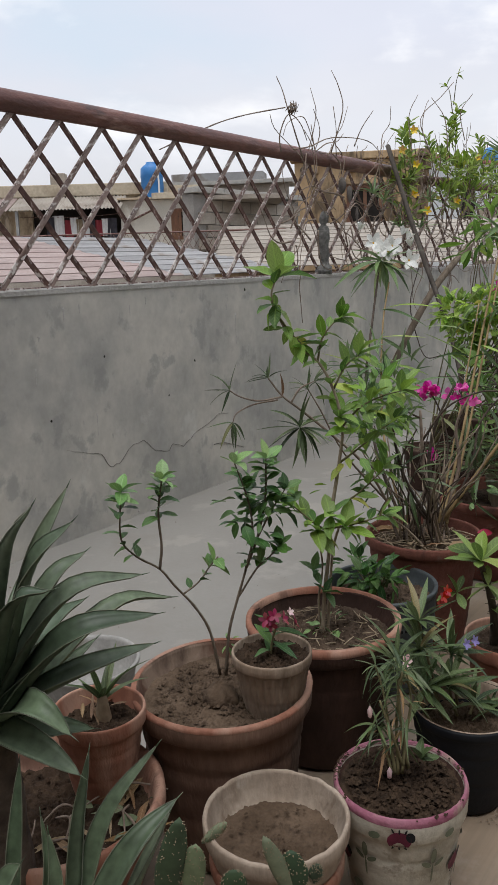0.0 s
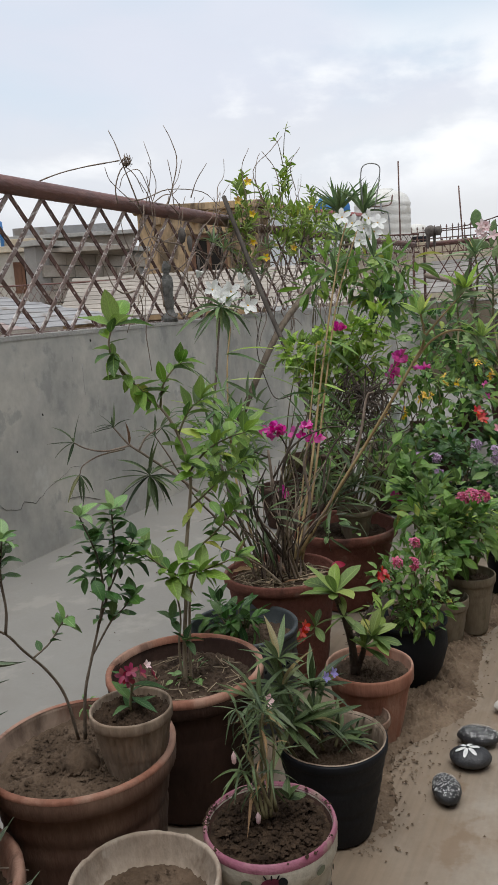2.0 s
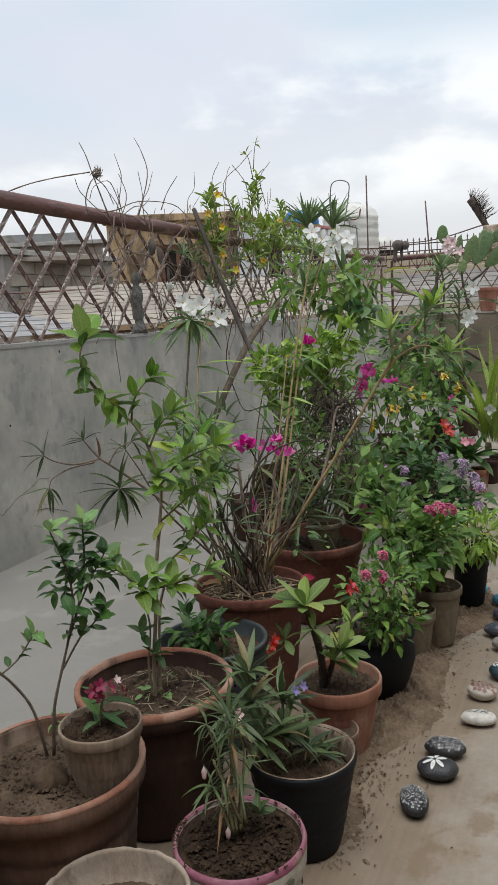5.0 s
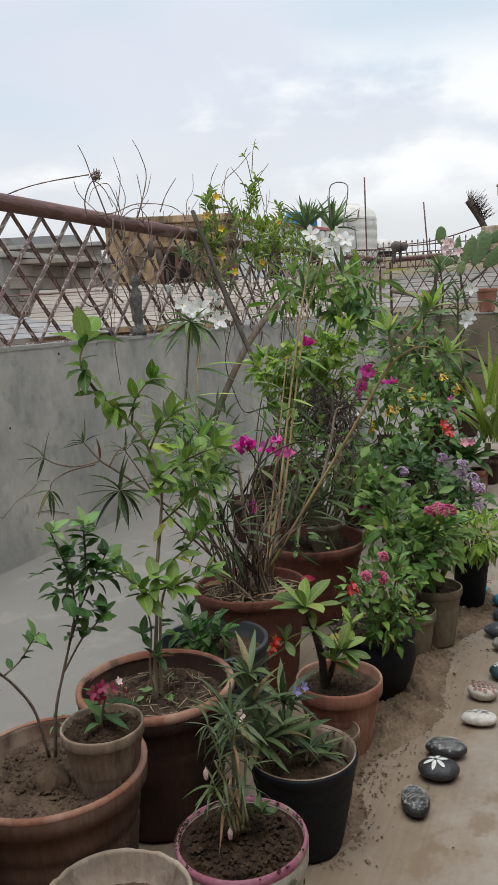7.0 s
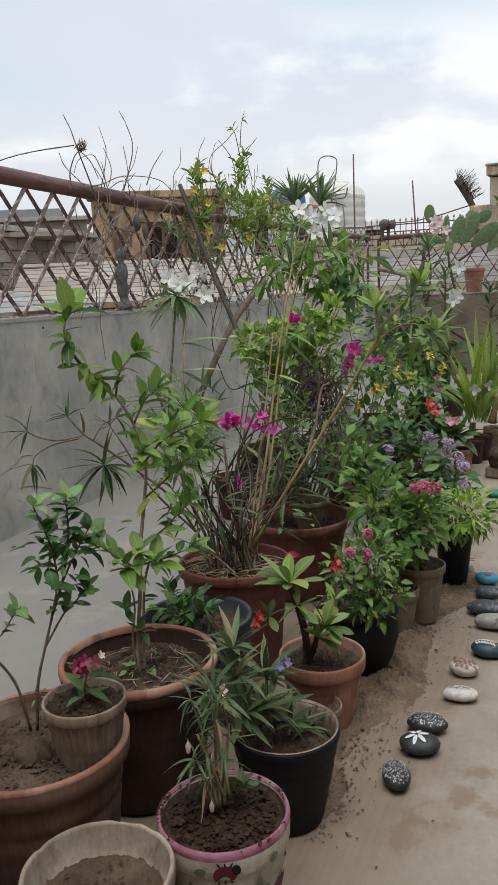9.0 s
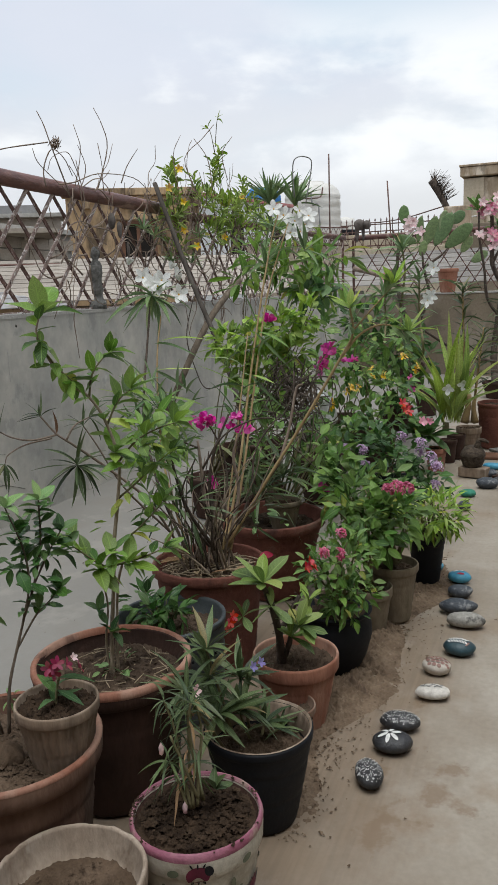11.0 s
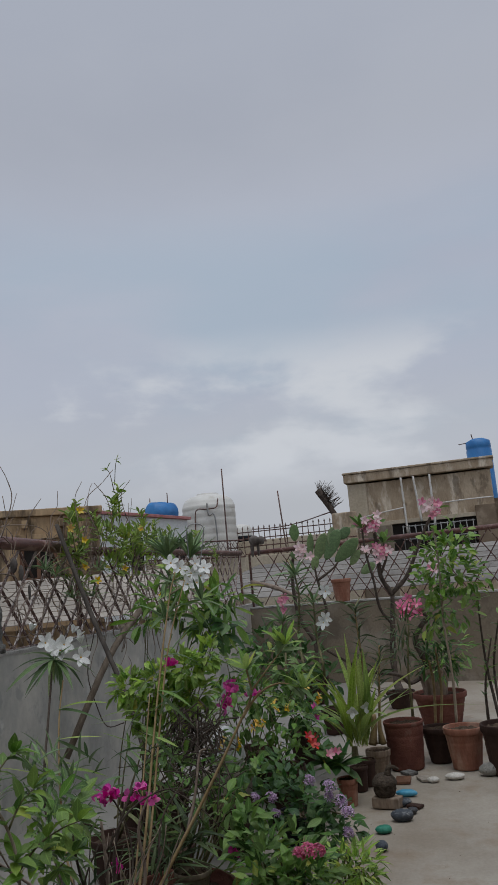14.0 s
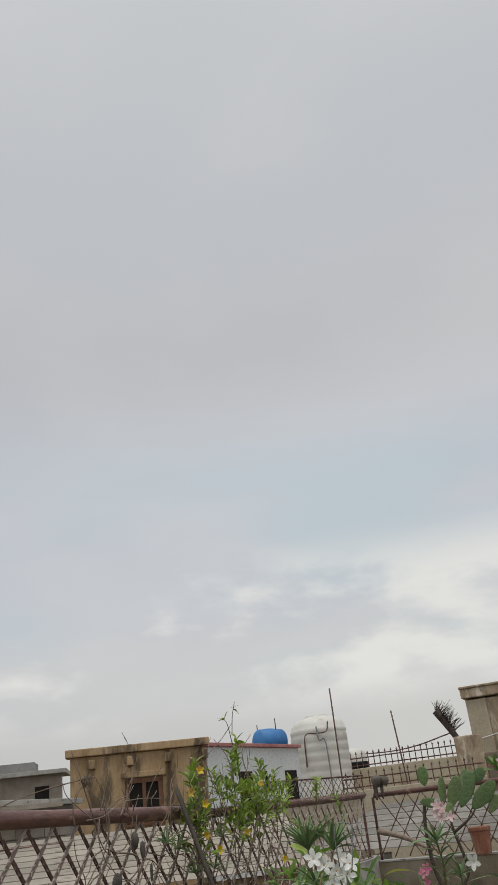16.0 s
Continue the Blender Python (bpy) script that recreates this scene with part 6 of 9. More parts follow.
# painted pot: white with a magenta rim, beetles and sprigs in maroon and grey-green
RIM_P = (1.435, 0.521, 0.247, 0.247)
p = potted(RIM_P, "hand-painted white pot with a magenta rim and narrow-leaved plant", "potted plant", WHITEPAINT, WETSOIL, base=0.70, fill=0.94, seed=14, crumbs=260, rim_part=0.20, lip=0.08)
RP, HP = RIM_P[3] / 2, RIM_P[2]
clods(p, RP * 0.82, HP * 0.94 + 0.011, 170, WETSOIL, 98, 0.014)
rim_rnd = random.Random(41)
spill = Shape()
for ang in [rim_rnd.gauss(1.8, 0.22) for _ in range(50)] + [rim_rnd.uniform(0, 6.28) for _ in range(40)]:
    w, r = rim_rnd.uniform(0.001, 0.0045), RP * rim_rnd.uniform(0.91, 0.985)
    spill.add([(w, 0, 0), (0, w, 0), (-w, 0, 0), (0, -w, 0), (0, 0, w * 0.8)], [(0, 1, 4), (1, 2, 4), (2, 3, 4), (3, 0, 4)], pose(r * math.cos(ang), r * math.sin(ang), HP + 0.003, 0, 0, rim_rnd.uniform(0, 360)), False)
tagged(part("spilt_soil", spill, WETSOIL, p), "crumbs of soil spilt on the rim", kind="stuff")
clods(a, RIM_A[3] / 2 * 0.8, RIM_A[2] * 0.90 + 0.006, 90, DAMP, 97, 0.012)
clods(b, RIM_B[3] / 2 * 0.75, RIM_B[2] * 0.87 + 0.006, 50, SOIL, 96, 0.012)
part("painted_rim", lathe([(RP * 1.003, HP - 0.011), (RP * 1.007, HP - 0.006), (RP * 0.985, HP + 0.003), (RP * 0.95, HP + 0.004), (RP * 0.935, HP - 0.004)], 44, 0.006, 1.0, 14, False), PINKPAINT, p, "magenta painted rim")


def pot_r(z):
    """Radius of the painted pot's wall at a height."""
    if z > HP * 0.80:
        return RP * 1.002 + 0.0022
    return RP * (0.70 + 0.24 * ((z / (HP * 0.8)) ** 0.9)) + 0.0026


def on_pot(ang, z, outline, mat, lab="", size=1.0):
    """A painted figure: an outline bent round the pot's wall."""
    s = Shape()
    mid_x, mid_y = sum(q[0] for q in outline) / len(outline), sum(q[1] for q in outline) / len(outline)
    pts = [(mid_x, mid_y)] + [(x * size, y * size) for x, y in outline]
    vs = []
    for x, y in pts:
        zz = z + y
        r = pot_r(zz)
        t = ang + x / r
        vs.append((r * math.cos(t), r * math.sin(t), zz))
    n = len(outline)
    s.add(vs, [(0, 1 + i, 1 + (i + 1) % n) for i in range(n)])
    part("painted_motif", s, mat, p, lab)


def oval(w, h, turn=0.0, n=14, cx=0.0, cy=0.0):
    c, q = math.cos(turn), math.sin(turn)
    return [(cx + w * math.cos(a) * c - h * math.sin(a) * q, cy + w * math.cos(a) * q + h * math.sin(a) * c) for a in (2 * math.pi * i / n for i in range(n))]


toward = math.atan2(-0.05 - RIM_P[1], 0.22 - RIM_P[0])
for k in range(9):
    t = toward + (k - 4) * 0.55
    if k % 2 == 0:
        z = HP * 0.86 if k % 4 == 0 else HP * 0.52
        on_pot(t, z, oval(0.0215, 0.0175, 0.2), MAROON, "maroon beetle")
        on_pot(t + 0.019 / RP, z + 0.008, oval(0.008, 0.010, 0.3), BLACKPLASTIC, "black head")
        for sx in (-1, 1):
            for q in (-1, 0, 1):
                on_pot(t + q * 0.011 / RP, z + sx * 0.0185, oval(0.0016, 0.005, -sx * q * 0.5), BLACKPLASTIC)
    else:
        z = HP * 0.58
        on_pot(t, z + 0.025, oval(0.006, 0.016), GREYGREEN, "grey-green sprig")
        for sx in (-1, 1):
            on_pot(t + sx * 0.014 / RP, z + 0.008, oval(0.011, 0.005, sx * 0.6), GREYGREEN)
        on_pot(t, z - 0.012, oval(0.002, 0.022), GREYGREEN)
        on_pot(t + 0.2, HP * 0.87, oval(0.011, 0.007, 0.3), GREYGREEN)
        on_pot(t - 0.24, HP * 0.30, oval(0.014, 0.010, 0.4), GREYGREEN)
for k in range(8):
    on_pot(toward + (k - 4) * 0.7, HP * 0.16, oval(0.014, 0.011, 0.3 * k), MAROON if k % 2 else GREYGREEN)
part("inner_wall", lathe([(RP * 0.84, HP * 0.86), (RP * 0.90, HP * 0.95), (RP * 0.938, HP - 0.006)], 44, 0.006, 1.0, 14, False), TERRA_DARK, p, "dirty dark inner wall")
line_p = stem(p, [(1.438, 0.507, 0.272), (1.433, 0.518, 0.352), (1.430, 0.525, 0.419), (1.432, 0.519, 0.465)], 0.0045, 0.0025, GREENSTEM)
line_p2 = stem(p, [(1.426, 0.510, 0.278), (1.406, 0.529, 0.363), (1.397, 0.545, 0.417)], 0.003, 0.002, GREENSTEM)
WILT = Leaf(0.115, 0.5, 0.85, 0.4, 8)
leaves_along(p, line_p, WILT, LEAF_STRAP, 12, 0.046, rnd, 0.15, 55, droop=0.6)
leaves_along(p, line_p2, WILT, LEAF_STRAP, 8, 0.042, rnd, 0.2, 55, droop=0.6)
leaves_along(p, line_p, BLADE, LEAF_DRY, 6, 0.040, rnd, 0.1, 70, droop=0.9)
rosette(p, line_p[-1], (0, 0, 1), WILT, LEAF_STRAP, 7, 0.056, rnd, 75)
rosette(p, local(p, [(1.438, 0.482, 0.299)])[0], (0.5, -0.4, 0.6), OVAL, LEAF_STRAP, 7, 0.034, rnd, 70)
for pts in ([(1.413, 0.520, 0.268), (1.421, 0.537, 0.340), (1.429, 0.553, 0.411), (1.430, 0.571, 0.462)], [(1.421, 0.511, 0.269), (1.439, 0.512, 0.340), (1.456, 0.512, 0.400), (1.461, 0.524, 0.450)], [(1.416, 0.516, 0.268), (1.431, 0.528, 0.350), (1.446, 0.533, 0.420), (1.454, 0.543, 0.476)], [(1.410, 0.525, 0.270), (1.411, 0.543, 0.321), (1.411, 0.557, 0.356)]):
    ln = stem(p, pts, 0.0034, 0.0018, GREENSTEM)
    leaves_along(p, ln, WILT, LEAF_STRAP, 10, 0.046, rnd, 0.40, 55, 0.35, droop=0.6)
    leaves_along(p, ln, WILT, LEAF_DRY, 4, 0.045, rnd, 0.1, 70, droop=0.5)
    rosette(p, ln[-1], (0, 0, 1), WILT, LEAF_STRAP, 9, 0.049, rnd, 95, droop=0.3)
for k, px in enumerate(((1.381, 0.556, 0.398), (1.397, 0.524, 0.278))):
    part("flower_bud", lathe([(0, -0.012), (0.004, -0.008), (0.005, 0.004), (0, 0.014)], 8), PALEPINK, p, "", Matrix.Translation(local(p, [px])[0]))

# black plastic pot with a thick clump of narrow leaves
RIM_K = (1.785, 0.527, 0.223, 0.247)
k_pot = potted(RIM_K, "black painted pot with a dense clump of narrow leaves", "potted plant", BLACKPLASTIC, DAMP, base=0.66, fill=0.74, seed=16, crumbs=60, rim_part=0.10, lip=0.04)
part("inner_rim", lathe([(RIM_K[3] / 2 * 0.86, RIM_K[2] * 0.78), (RIM_K[3] / 2 * 0.905, RIM_K[2] - 0.012), (RIM_K[3] / 2 * 0.95, RIM_K[2] + 0.003), (RIM_K[3] / 2 * 0.975, RIM_K[2] + 0.002)], 44, 0.006, 1.0, 16, False), CREAM, k_pot, "scuffed pale inner rim")
for px, n, s, d in (((1.712, 0.595, 0.273), 20, 0.115, (-0.2, -0.2, 1)), ((1.768, 0.565, 0.260), 22, 0.12, (0, -0.2, 1)), ((1.808, 0.522, 0.211), 16, 0.10, (0.3, -0.2, 1)), ((1.724, 0.615, 0.355), 20, 0.11, (-0.3, 0, 1)), ((1.648, 0.634, 0.353), 22, 0.10, (-0.4, -0.2, 0.8)), ((1.826, 0.585, 0.309), 18, 0.11, (0.2, 0, 1)), ((1.840, 0.493, 0.190), 8, 0.075, (0.2, -0.2, 1)), ((1.741, 0.626, 0.412), 14, 0.10, (0, 0, 1))):
    q = local(k_pot, [px])[0]
    rosette(k_pot, q, d, BLADE, LEAF_STRAP, n, s * 0.85, rnd, 78, droop=0.0, jitter=0.35)
    tb = Shape()
    tube(tb, [(q.x * 0.5, q.y * 0.5, RIM_K[2] * 0.86), q], 0.004, 0.003, 5)
    part("stem", tb, GREENSTEM, k_pot)
flower(k_pot, local(k_pot, [(1.601, 0.595, 0.389)])[0], (-0.3, -1, 0.4), 0.018, PALEPINK, None, 5, 45, seed=3)
for q in ((1.762, 0.528, 0.375), (1.787, 0.519, 0.375)):
    flower(k_pot, local(k_pot, [q])[0], (-0.3, -1, 0.6), 0.014, VIOLET, None, 5, 55, seed=5)

# small terracotta pots behind it; one carries a crown-of-thorns
RIM_T = (2.190, 0.567, 0.208, 0.237)
t_pot = potted(RIM_T, "terracotta pot with a thick-stemmed succulent, red flowers", "potted plant", TERRA, SOIL, base=0.66, fill=0.86, seed=18, crumbs=50, rim_part=0.20)
RIM_T2 = (2.054, 0.542, 0.131, 0.133)
potted(RIM_T2, "small plain terracotta pot", "pot", TERRA_WORN, SOIL, base=0.68, fill=0.8, seed=19, crumbs=30, name="clay_pot")
main = stem(t_pot, [(2.172, 0.603, 0.174), (2.152, 0.600, 0.273), (2.118, 0.607, 0.366), (2.092, 0.618, 0.429)], 0.012, 0.008, DARKWOOD)
br = stem(t_pot, [(2.172, 0.603, 0.174), (2.171, 0.575, 0.251), (2.163, 0.569, 0.320)], 0.009, 0.006, DARKWOOD)
br2 = stem(t_pot, [(2.152, 0.600, 0.273), (2.191, 0.578, 0.323), (2.218, 0.561, 0.362)], 0.008, 0.006, DARKWOOD)
thorns = Shape()
for ln in (main, br, br2):
    for q in ln:
        for _ in range(5):
            v = rand_dir(rnd)
            tube(thorns, [q + v * 0.008, q + v * 0.018], 0.0012, 0.0004, 4, 0, 1)
tagged(part("thorn_cover", thorns, DARKWOOD, t_pot), "fine dark thorns", kind="stuff")
for px, n, s, d in (((2.092, 0.618, 0.437), 12, 0.105, (0, -0.1, 1)), ((2.141, 0.539, 0.308), 12, 0.085, (0.1, -0.5, 0.9)), ((2.080, 0.593, 0.382), 6, 0.07, (-0.3, -0.5, 0.4)), ((2.115, 0.555, 0.287), 9, 0.075, (0.2, -0.5, 0.5)), ((2.225, 0.539, 0.345), 7, 0.065, (0.4, 0, 0.8)), ((2.072, 0.670, 0.347), 7, 0.06, (-0.4, -0.2, 0.6))):
    rosette(t_pot, local(t_pot, [px])[0], d, SPURGE, LEAF_SPURGE, n, s * 0.86, rnd, 85)
for k, (px, d) in enumerate((((2.131, 0.505, 0.490), (0, -1, 0.7)), ((2.134, 0.496, 0.478), (0.3, -1, 0.4)), ((2.119, 0.510, 0.482), (-0.4, -1, 0.4)), ((2.030, 0.691, 0.347), (-0.5, -1, 0.4)), ((2.027, 0.697, 0.335), (-0.5, -1, 0.0)), ((2.042, 0.689, 0.358), (-0.2, -1, 0.6)))):
    flower(t_pot, local(t_pot, [px])[0], d, 0.019, REDPETAL, None, 5, 50, seed=k + 20)

# round black pot with a close leafy bush
RIM_O = (2.523, 0.542, 0.209, 0.227)
o = thing("potted_plant", (RIM_O[0], RIM_O[1], 0), "round black pot with a bushy light-green plant", "potted plant", "pots on the terrace")
R, H = RIM_O[3] / 2, RIM_O[2]
part("pot", lathe([(0, 0), (R * 0.55, 0), (R * 0.60, H * 0.03), (R * 0.85, H * 0.3), (R * 1.0, H * 0.62), (R * 0.98, H * 0.8), (R * 0.88, H * 0.9), (R * 0.90, H * 0.93), (R * 1.0, H * 0.97), (R * 1.0, H), (R * 0.9, H), (R * 0.82, H * 0.9), (0, H * 0.88)], 40, 0.006, 1.0, 3), BLACKPLASTIC, o)
part("soil", soil_shape(R * 0.84, H * 0.90, 5), SOIL, o)
bush(o, [((2.459, 0.522, 0.325), 0.10), ((2.505, 0.505, 0.381), 0.09), ((2.429, 0.555, 0.368), 0.07), ((2.495, 0.463, 0.281), 0.065), ((2.407, 0.485, 0.261), 0.06)], OVAL, LEAF_BRIGHT, 400, 0.035, 22, True, True, GREENSTEM, (RIM_O[0], RIM_O[1], H))
for k, px in enumerate(((2.372, 0.537, 0.432), (2.384, 0.493, 0.431), (2.463, 0.509, 0.465))):
    flower_head(o, local(o, [px])[0], (-0.4, -0.8, 0.6), 0.016, HOTPINK, 14, 0.011, 30 + k)
part("pot_side", pot_shape(0.055, 0.13, 0.7, 0.2), CREAM, o, "small pale pot wedged behind", Matrix.Translation((R * 0.75, R * 0.35, 0.08)))

# small and tall grey pots, tall black pot, with leafy plants
RIM_G = (2.837, 0.504, 0.167, 0.159)
g_pot = potted(RIM_G, "small mossy grey pot with leafy stems", "potted plant", MOSSY, SOIL, base=0.68, fill=0.85, seed=24, crumbs=30, rim_part=0.22)
bush(g_pot, [((2.720, 0.514, 0.308), 0.06), ((2.775, 0.496, 0.368), 0.06)], OVAL, LEAF_BRIGHT, 70, 0.05, 25, True, True, GREENSTEM, (RIM_G[0], RIM_G[1], RIM_G[2]))
RIM_H = (2.967, 0.445, 0.212, 0.177)
h_pot = potted(RIM_H, "tall mossy grey pot with a broad-leaved plant and pink flowers", "potted plant", MOSSY, SOIL, base=0.66, fill=0.85, seed=26, crumbs=30, rim_part=0.14)
bush(h_pot, [((2.884, 0.558, 0.412), 0.11), ((2.905, 0.464, 0.391), 0.10), ((3.006, 0.605, 0.459), 0.10), ((2.995, 0.421, 0.408), 0.09), ((2.861, 0.477, 0.323), 0.07), ((3.077, 0.517, 0.445), 0.09)], OVAL, LEAF_BRIGHT, 470, 0.060, 27, True, True, GREENSTEM, (RIM_H[0], RIM_H[1], RIM_H[2]))
for k, (px, r) in enumerate((((2.854, 0.413, 0.506), 0.040), ((2.847, 0.446, 0.505), 0.028), ((2.870, 0.382, 0.507), 0.028))):
    flower_head(h_pot, local(h_pot, [px])[0], (-0.3, -0.6, 0.9), r * 0.78, HOTPINK, 30, 0.012, 40 + k)
RIM_J = (3.369, 0.386, 0.190, 0.146)
j_pot = potted(RIM_J, "tall black pot with a spreading light-green bush", "potted plant", BLACKPLASTIC, SOIL, base=0.70, fill=0.88, seed=28, crumbs=20, rim_part=0.10, lip=0.05)
bush(j_pot, [((3.307, 0.370, 0.302), 0.10), ((3.334, 0.320, 0.308), 0.09), ((3.281, 0.410, 0.251), 0.07), ((3.318, 0.286, 0.269), 0.05)], LANCE, LEAF_YELLOW, 400, 0.052, 29, True, True, GREENSTEM, (RIM_J[0], RIM_J[1], RIM_J[2]))

# agave in the bowl, with an offset in its own pot
RIM_BOWL = (1.034, 1.013, 0.263, 0.399)
bowl = thing("agave_bowl", (RIM_BOWL[0], RIM_BOWL[1], 0), "wide terracotta bowl with a large blue-green agave", "potted plant", "pots on the terrace")
RB, HB = RIM_BOWL[3] / 2, RIM_BOWL[2]
part("pot", lathe([(0, 0), (RB * 0.62, 0), (RB * 0.68, 0.01), (RB * 0.86, HB * 0.55), (RB * 0.95, HB * 0.80), (RB * 0.99, HB * 0.83), (RB * 1.01, HB * 0.90), (RB * 1.005, HB * 0.97), (RB * 0.97, HB), (RB * 0.92, HB * 0.97), (RB * 0.88, HB * 0.86), (RB * 0.84, HB * 0.72), (0, HB * 0.70)], 48, 0.006, 1.0, 7), TERRA, bowl)
part("soil", soil_shape(RB * 0.86, HB * 0.76, 9, 0.012, 0.012, True), WETSOIL, bowl)
clods(bowl, RB * 0.8, HB * 0.76 + 0.008, 120, WETSOIL, 31)


def blade_along(pts, width, roll=0.0, steps=6):
    """A stiff channelled leaf along a curve, widest a third of the way up, ending in a spine."""
    line = curve_points(pts, steps)
    n = len(line) - 1
    s = Shape()
    vs, fs = [], []
    for i, q in enumerate(line):
        t = i / n
        d = (line[min(i + 1, n)] - line[max(i - 1, 0)]).normalized()
        side = d.cross(Vector((0, 0, 1)))
        side = side.normalized() if side.length > 0.05 else Vector((0.8, -0.6, 0))
        side.rotate(Matrix.Rotation(radians(roll), 3, d))
        up = side.cross(d).normalized()
        w = width * 0.5 * (0.75 + 0.25 * math.sin(min(1, t * 2.6) * math.pi / 2)) * max(0.0, 1 - t ** 1.7) ** 0.8 + 0.0007
        th = width * 0.10 * (1 - t) + 0.001
        for u, h in ((-1, 0.55), (-0.55, 0.20), (0, 0.0), (0.55, 0.20), (1, 0.55), (0.5, 0.10), (0, -0.10), (-0.5, 0.10)):
            vs.append(q + side * (u * w) + up * (h * w - (th if u in (-0.5, 0.5) or h < 0 else 0)))
    for i in range(n):
        for k in range(8):
            a, b = i * 8 + k, i * 8 + (k + 1) % 8
            fs.append((a, b, b + 8, a + 8))
    s.add(vs, fs)
    tip, d = line[-1], (line[-1] - line[-2]).normalized()
    tube(s, [tip, tip + d * 0.014], 0.0012, 0.0003, 4, 0, 1)
    return s, n


def agave_leaf(pts, width, roll=0.0):
    bl, n = blade_along([Vector(q) - bowl.location for q in pts], width, roll)
    lf = part("leaf", bl, LEAF_AGAVE, bowl)
    edge = Shape()
    for q in (0, 4):
        tube(edge, [bl.v[i * 8 + q] for i in range(n + 1)], 0.0011, 0.0006, 4, 0, 1)
    part("leaf_edge", edge, EDGE_AGAVE, lf, "pale leaf margin")


rnd = random.Random(33)
heart_w = Vector((0.866, 0.935, 0.505))
heart = heart_w - bowl.location
for mid, tip, w, roll in (
    ((0.916, 0.863, 0.760), (0.976, 0.842, 0.873), 0.040, 20), ((0.878, 0.867, 0.789), (0.911, 0.843, 0.862), 0.044, -15), ((0.889, 0.834, 0.767), (0.939, 0.794, 0.839), 0.046, 25),
    ((0.971, 0.897, 0.706), (1.043, 0.890, 0.743), 0.046, 10), ((0.935, 0.823, 0.718), (1.050, 0.774, 0.727), 0.050, 20), ((1.064, 0.870, 0.639), (1.183, 0.837, 0.626), 0.044, 10),
    ((0.913, 0.790, 0.675), (1.020, 0.718, 0.688), 0.056, 25), ((0.934, 0.798, 0.609), (1.044, 0.751, 0.621), 0.050, 15), ((0.854, 0.810, 0.591), (0.869, 0.748, 0.559), 0.052, 25),
    ((0.871, 0.823, 0.506), (0.887, 0.759, 0.482), 0.050, 20), ((0.844, 0.818, 0.737), (0.878, 0.779, 0.762), 0.040, 10), ((0.850, 0.922, 0.778), (0.884, 0.911, 0.889), 0.046, 0),
    ((0.768, 0.855, 0.757), (0.718, 0.827, 0.871), 0.05, 0), ((0.733, 0.841, 0.681), (0.643, 0.809, 0.761), 0.05, 0), ((0.774, 0.852, 0.549), (0.701, 0.779, 0.562), 0.05, 0),
    ((1.007, 0.945, 0.613), (1.104, 0.969, 0.621), 0.046, 0), ((0.957, 0.983, 0.614), (1.026, 1.031, 0.687), 0.046, 0), ((0.996, 0.928, 0.532), (1.088, 0.930, 0.563), 0.046, 0),
    ((0.911, 1.002, 0.647), (0.947, 1.086, 0.722), 0.05, 0), ((0.853, 1.037, 0.565), (0.843, 1.156, 0.604), 0.05, 0), ((0.868, 0.874, 0.653), (0.895, 0.854, 0.726), 0.042, 0),
    ((0.934, 0.875, 0.490), (0.997, 0.850, 0.466), 0.046, 30), ((0.896, 0.879, 0.603), (0.970, 0.872, 0.638), 0.046, 20),
):
    agave_leaf([heart_w + Vector((rnd.uniform(-0.015, 0.015), rnd.uniform(-0.015, 0.015), rnd.uniform(-0.02, 0.02))), mid, tip], w * 1.05, roll)
for base, mid, tip, w, roll in (
    ((0.790, 0.806, 0.297), (0.812, 0.815, 0.407), (0.847, 0.840, 0.493), 0.024, 0), ((0.849, 0.764, 0.254), (0.883, 0.775, 0.387), (0.924, 0.780, 0.490), 0.026, 60),
    ((0.868, 0.762, 0.270), (0.927, 0.752, 0.397), (1.011, 0.727, 0.471), 0.030, 20), ((0.847, 0.714, 0.282), (0.911, 0.685, 0.381), (0.986, 0.667, 0.420), 0.042, 20),
    ((0.833, 0.788, 0.273), (0.842, 0.794, 0.340), (0.853, 0.811, 0.414), 0.022, 40), ((0.823, 0.758, 0.277), (0.833, 0.764, 0.343), (0.842, 0.782, 0.404), 0.022, 0),
    ((0.896, 0.725, 0.218), (0.942, 0.698, 0.316), (0.993, 0.689, 0.383), 0.036, -20), ((0.739, 0.791, 0.326), (0.766, 0.774, 0.387), (0.779, 0.765, 0.408), 0.04, 20),
):
    agave_leaf([base, mid, tip], w * 1.1, roll)
for k in range(16):
    q = Vector((rnd.uniform(-0.05, 0.17), rnd.uniform(-0.17, 0.05), HB * 0.76 + 0.02))
    if q.xy.length < 0.185:
        leaf(bowl, STRAP, LEAF_DRY, q, (rnd.uniform(-1, 1), rnd.uniform(-1, 1), 0.08), rnd.uniform(0.06, 0.13), rnd.uniform(-60, 60), None, "dry_leaf")
strips = Shape()
for k in range(13):
    q = Vector((rnd.uniform(-0.10, 0.14), rnd.uniform(-0.17, 0.0), HB * 0.76 + 0.022))
    v = Vector((rnd.uniform(-1, 1), rnd.uniform(-1, 1), 0)).normalized() * rnd.uniform(0.03, 0.07)
    side = Vector((-v.y, v.x, 0)) * rnd.uniform(-0.6, 0.6)
    if q.xy.length < 0.15:
        tube(strips, [q - v, q - v * 0.3 + side + Vector((0, 0, 0.012)), q + v * 0.5 + side * 0.6 + Vector((0, 0, 0.006)), q + v], 0.0026, 0.0012, 5, 0.25, 4)
tagged(part("dry_strips", strips, DRYWOOD, bowl), "curled beige strips of dead leaf", kind="stuff")
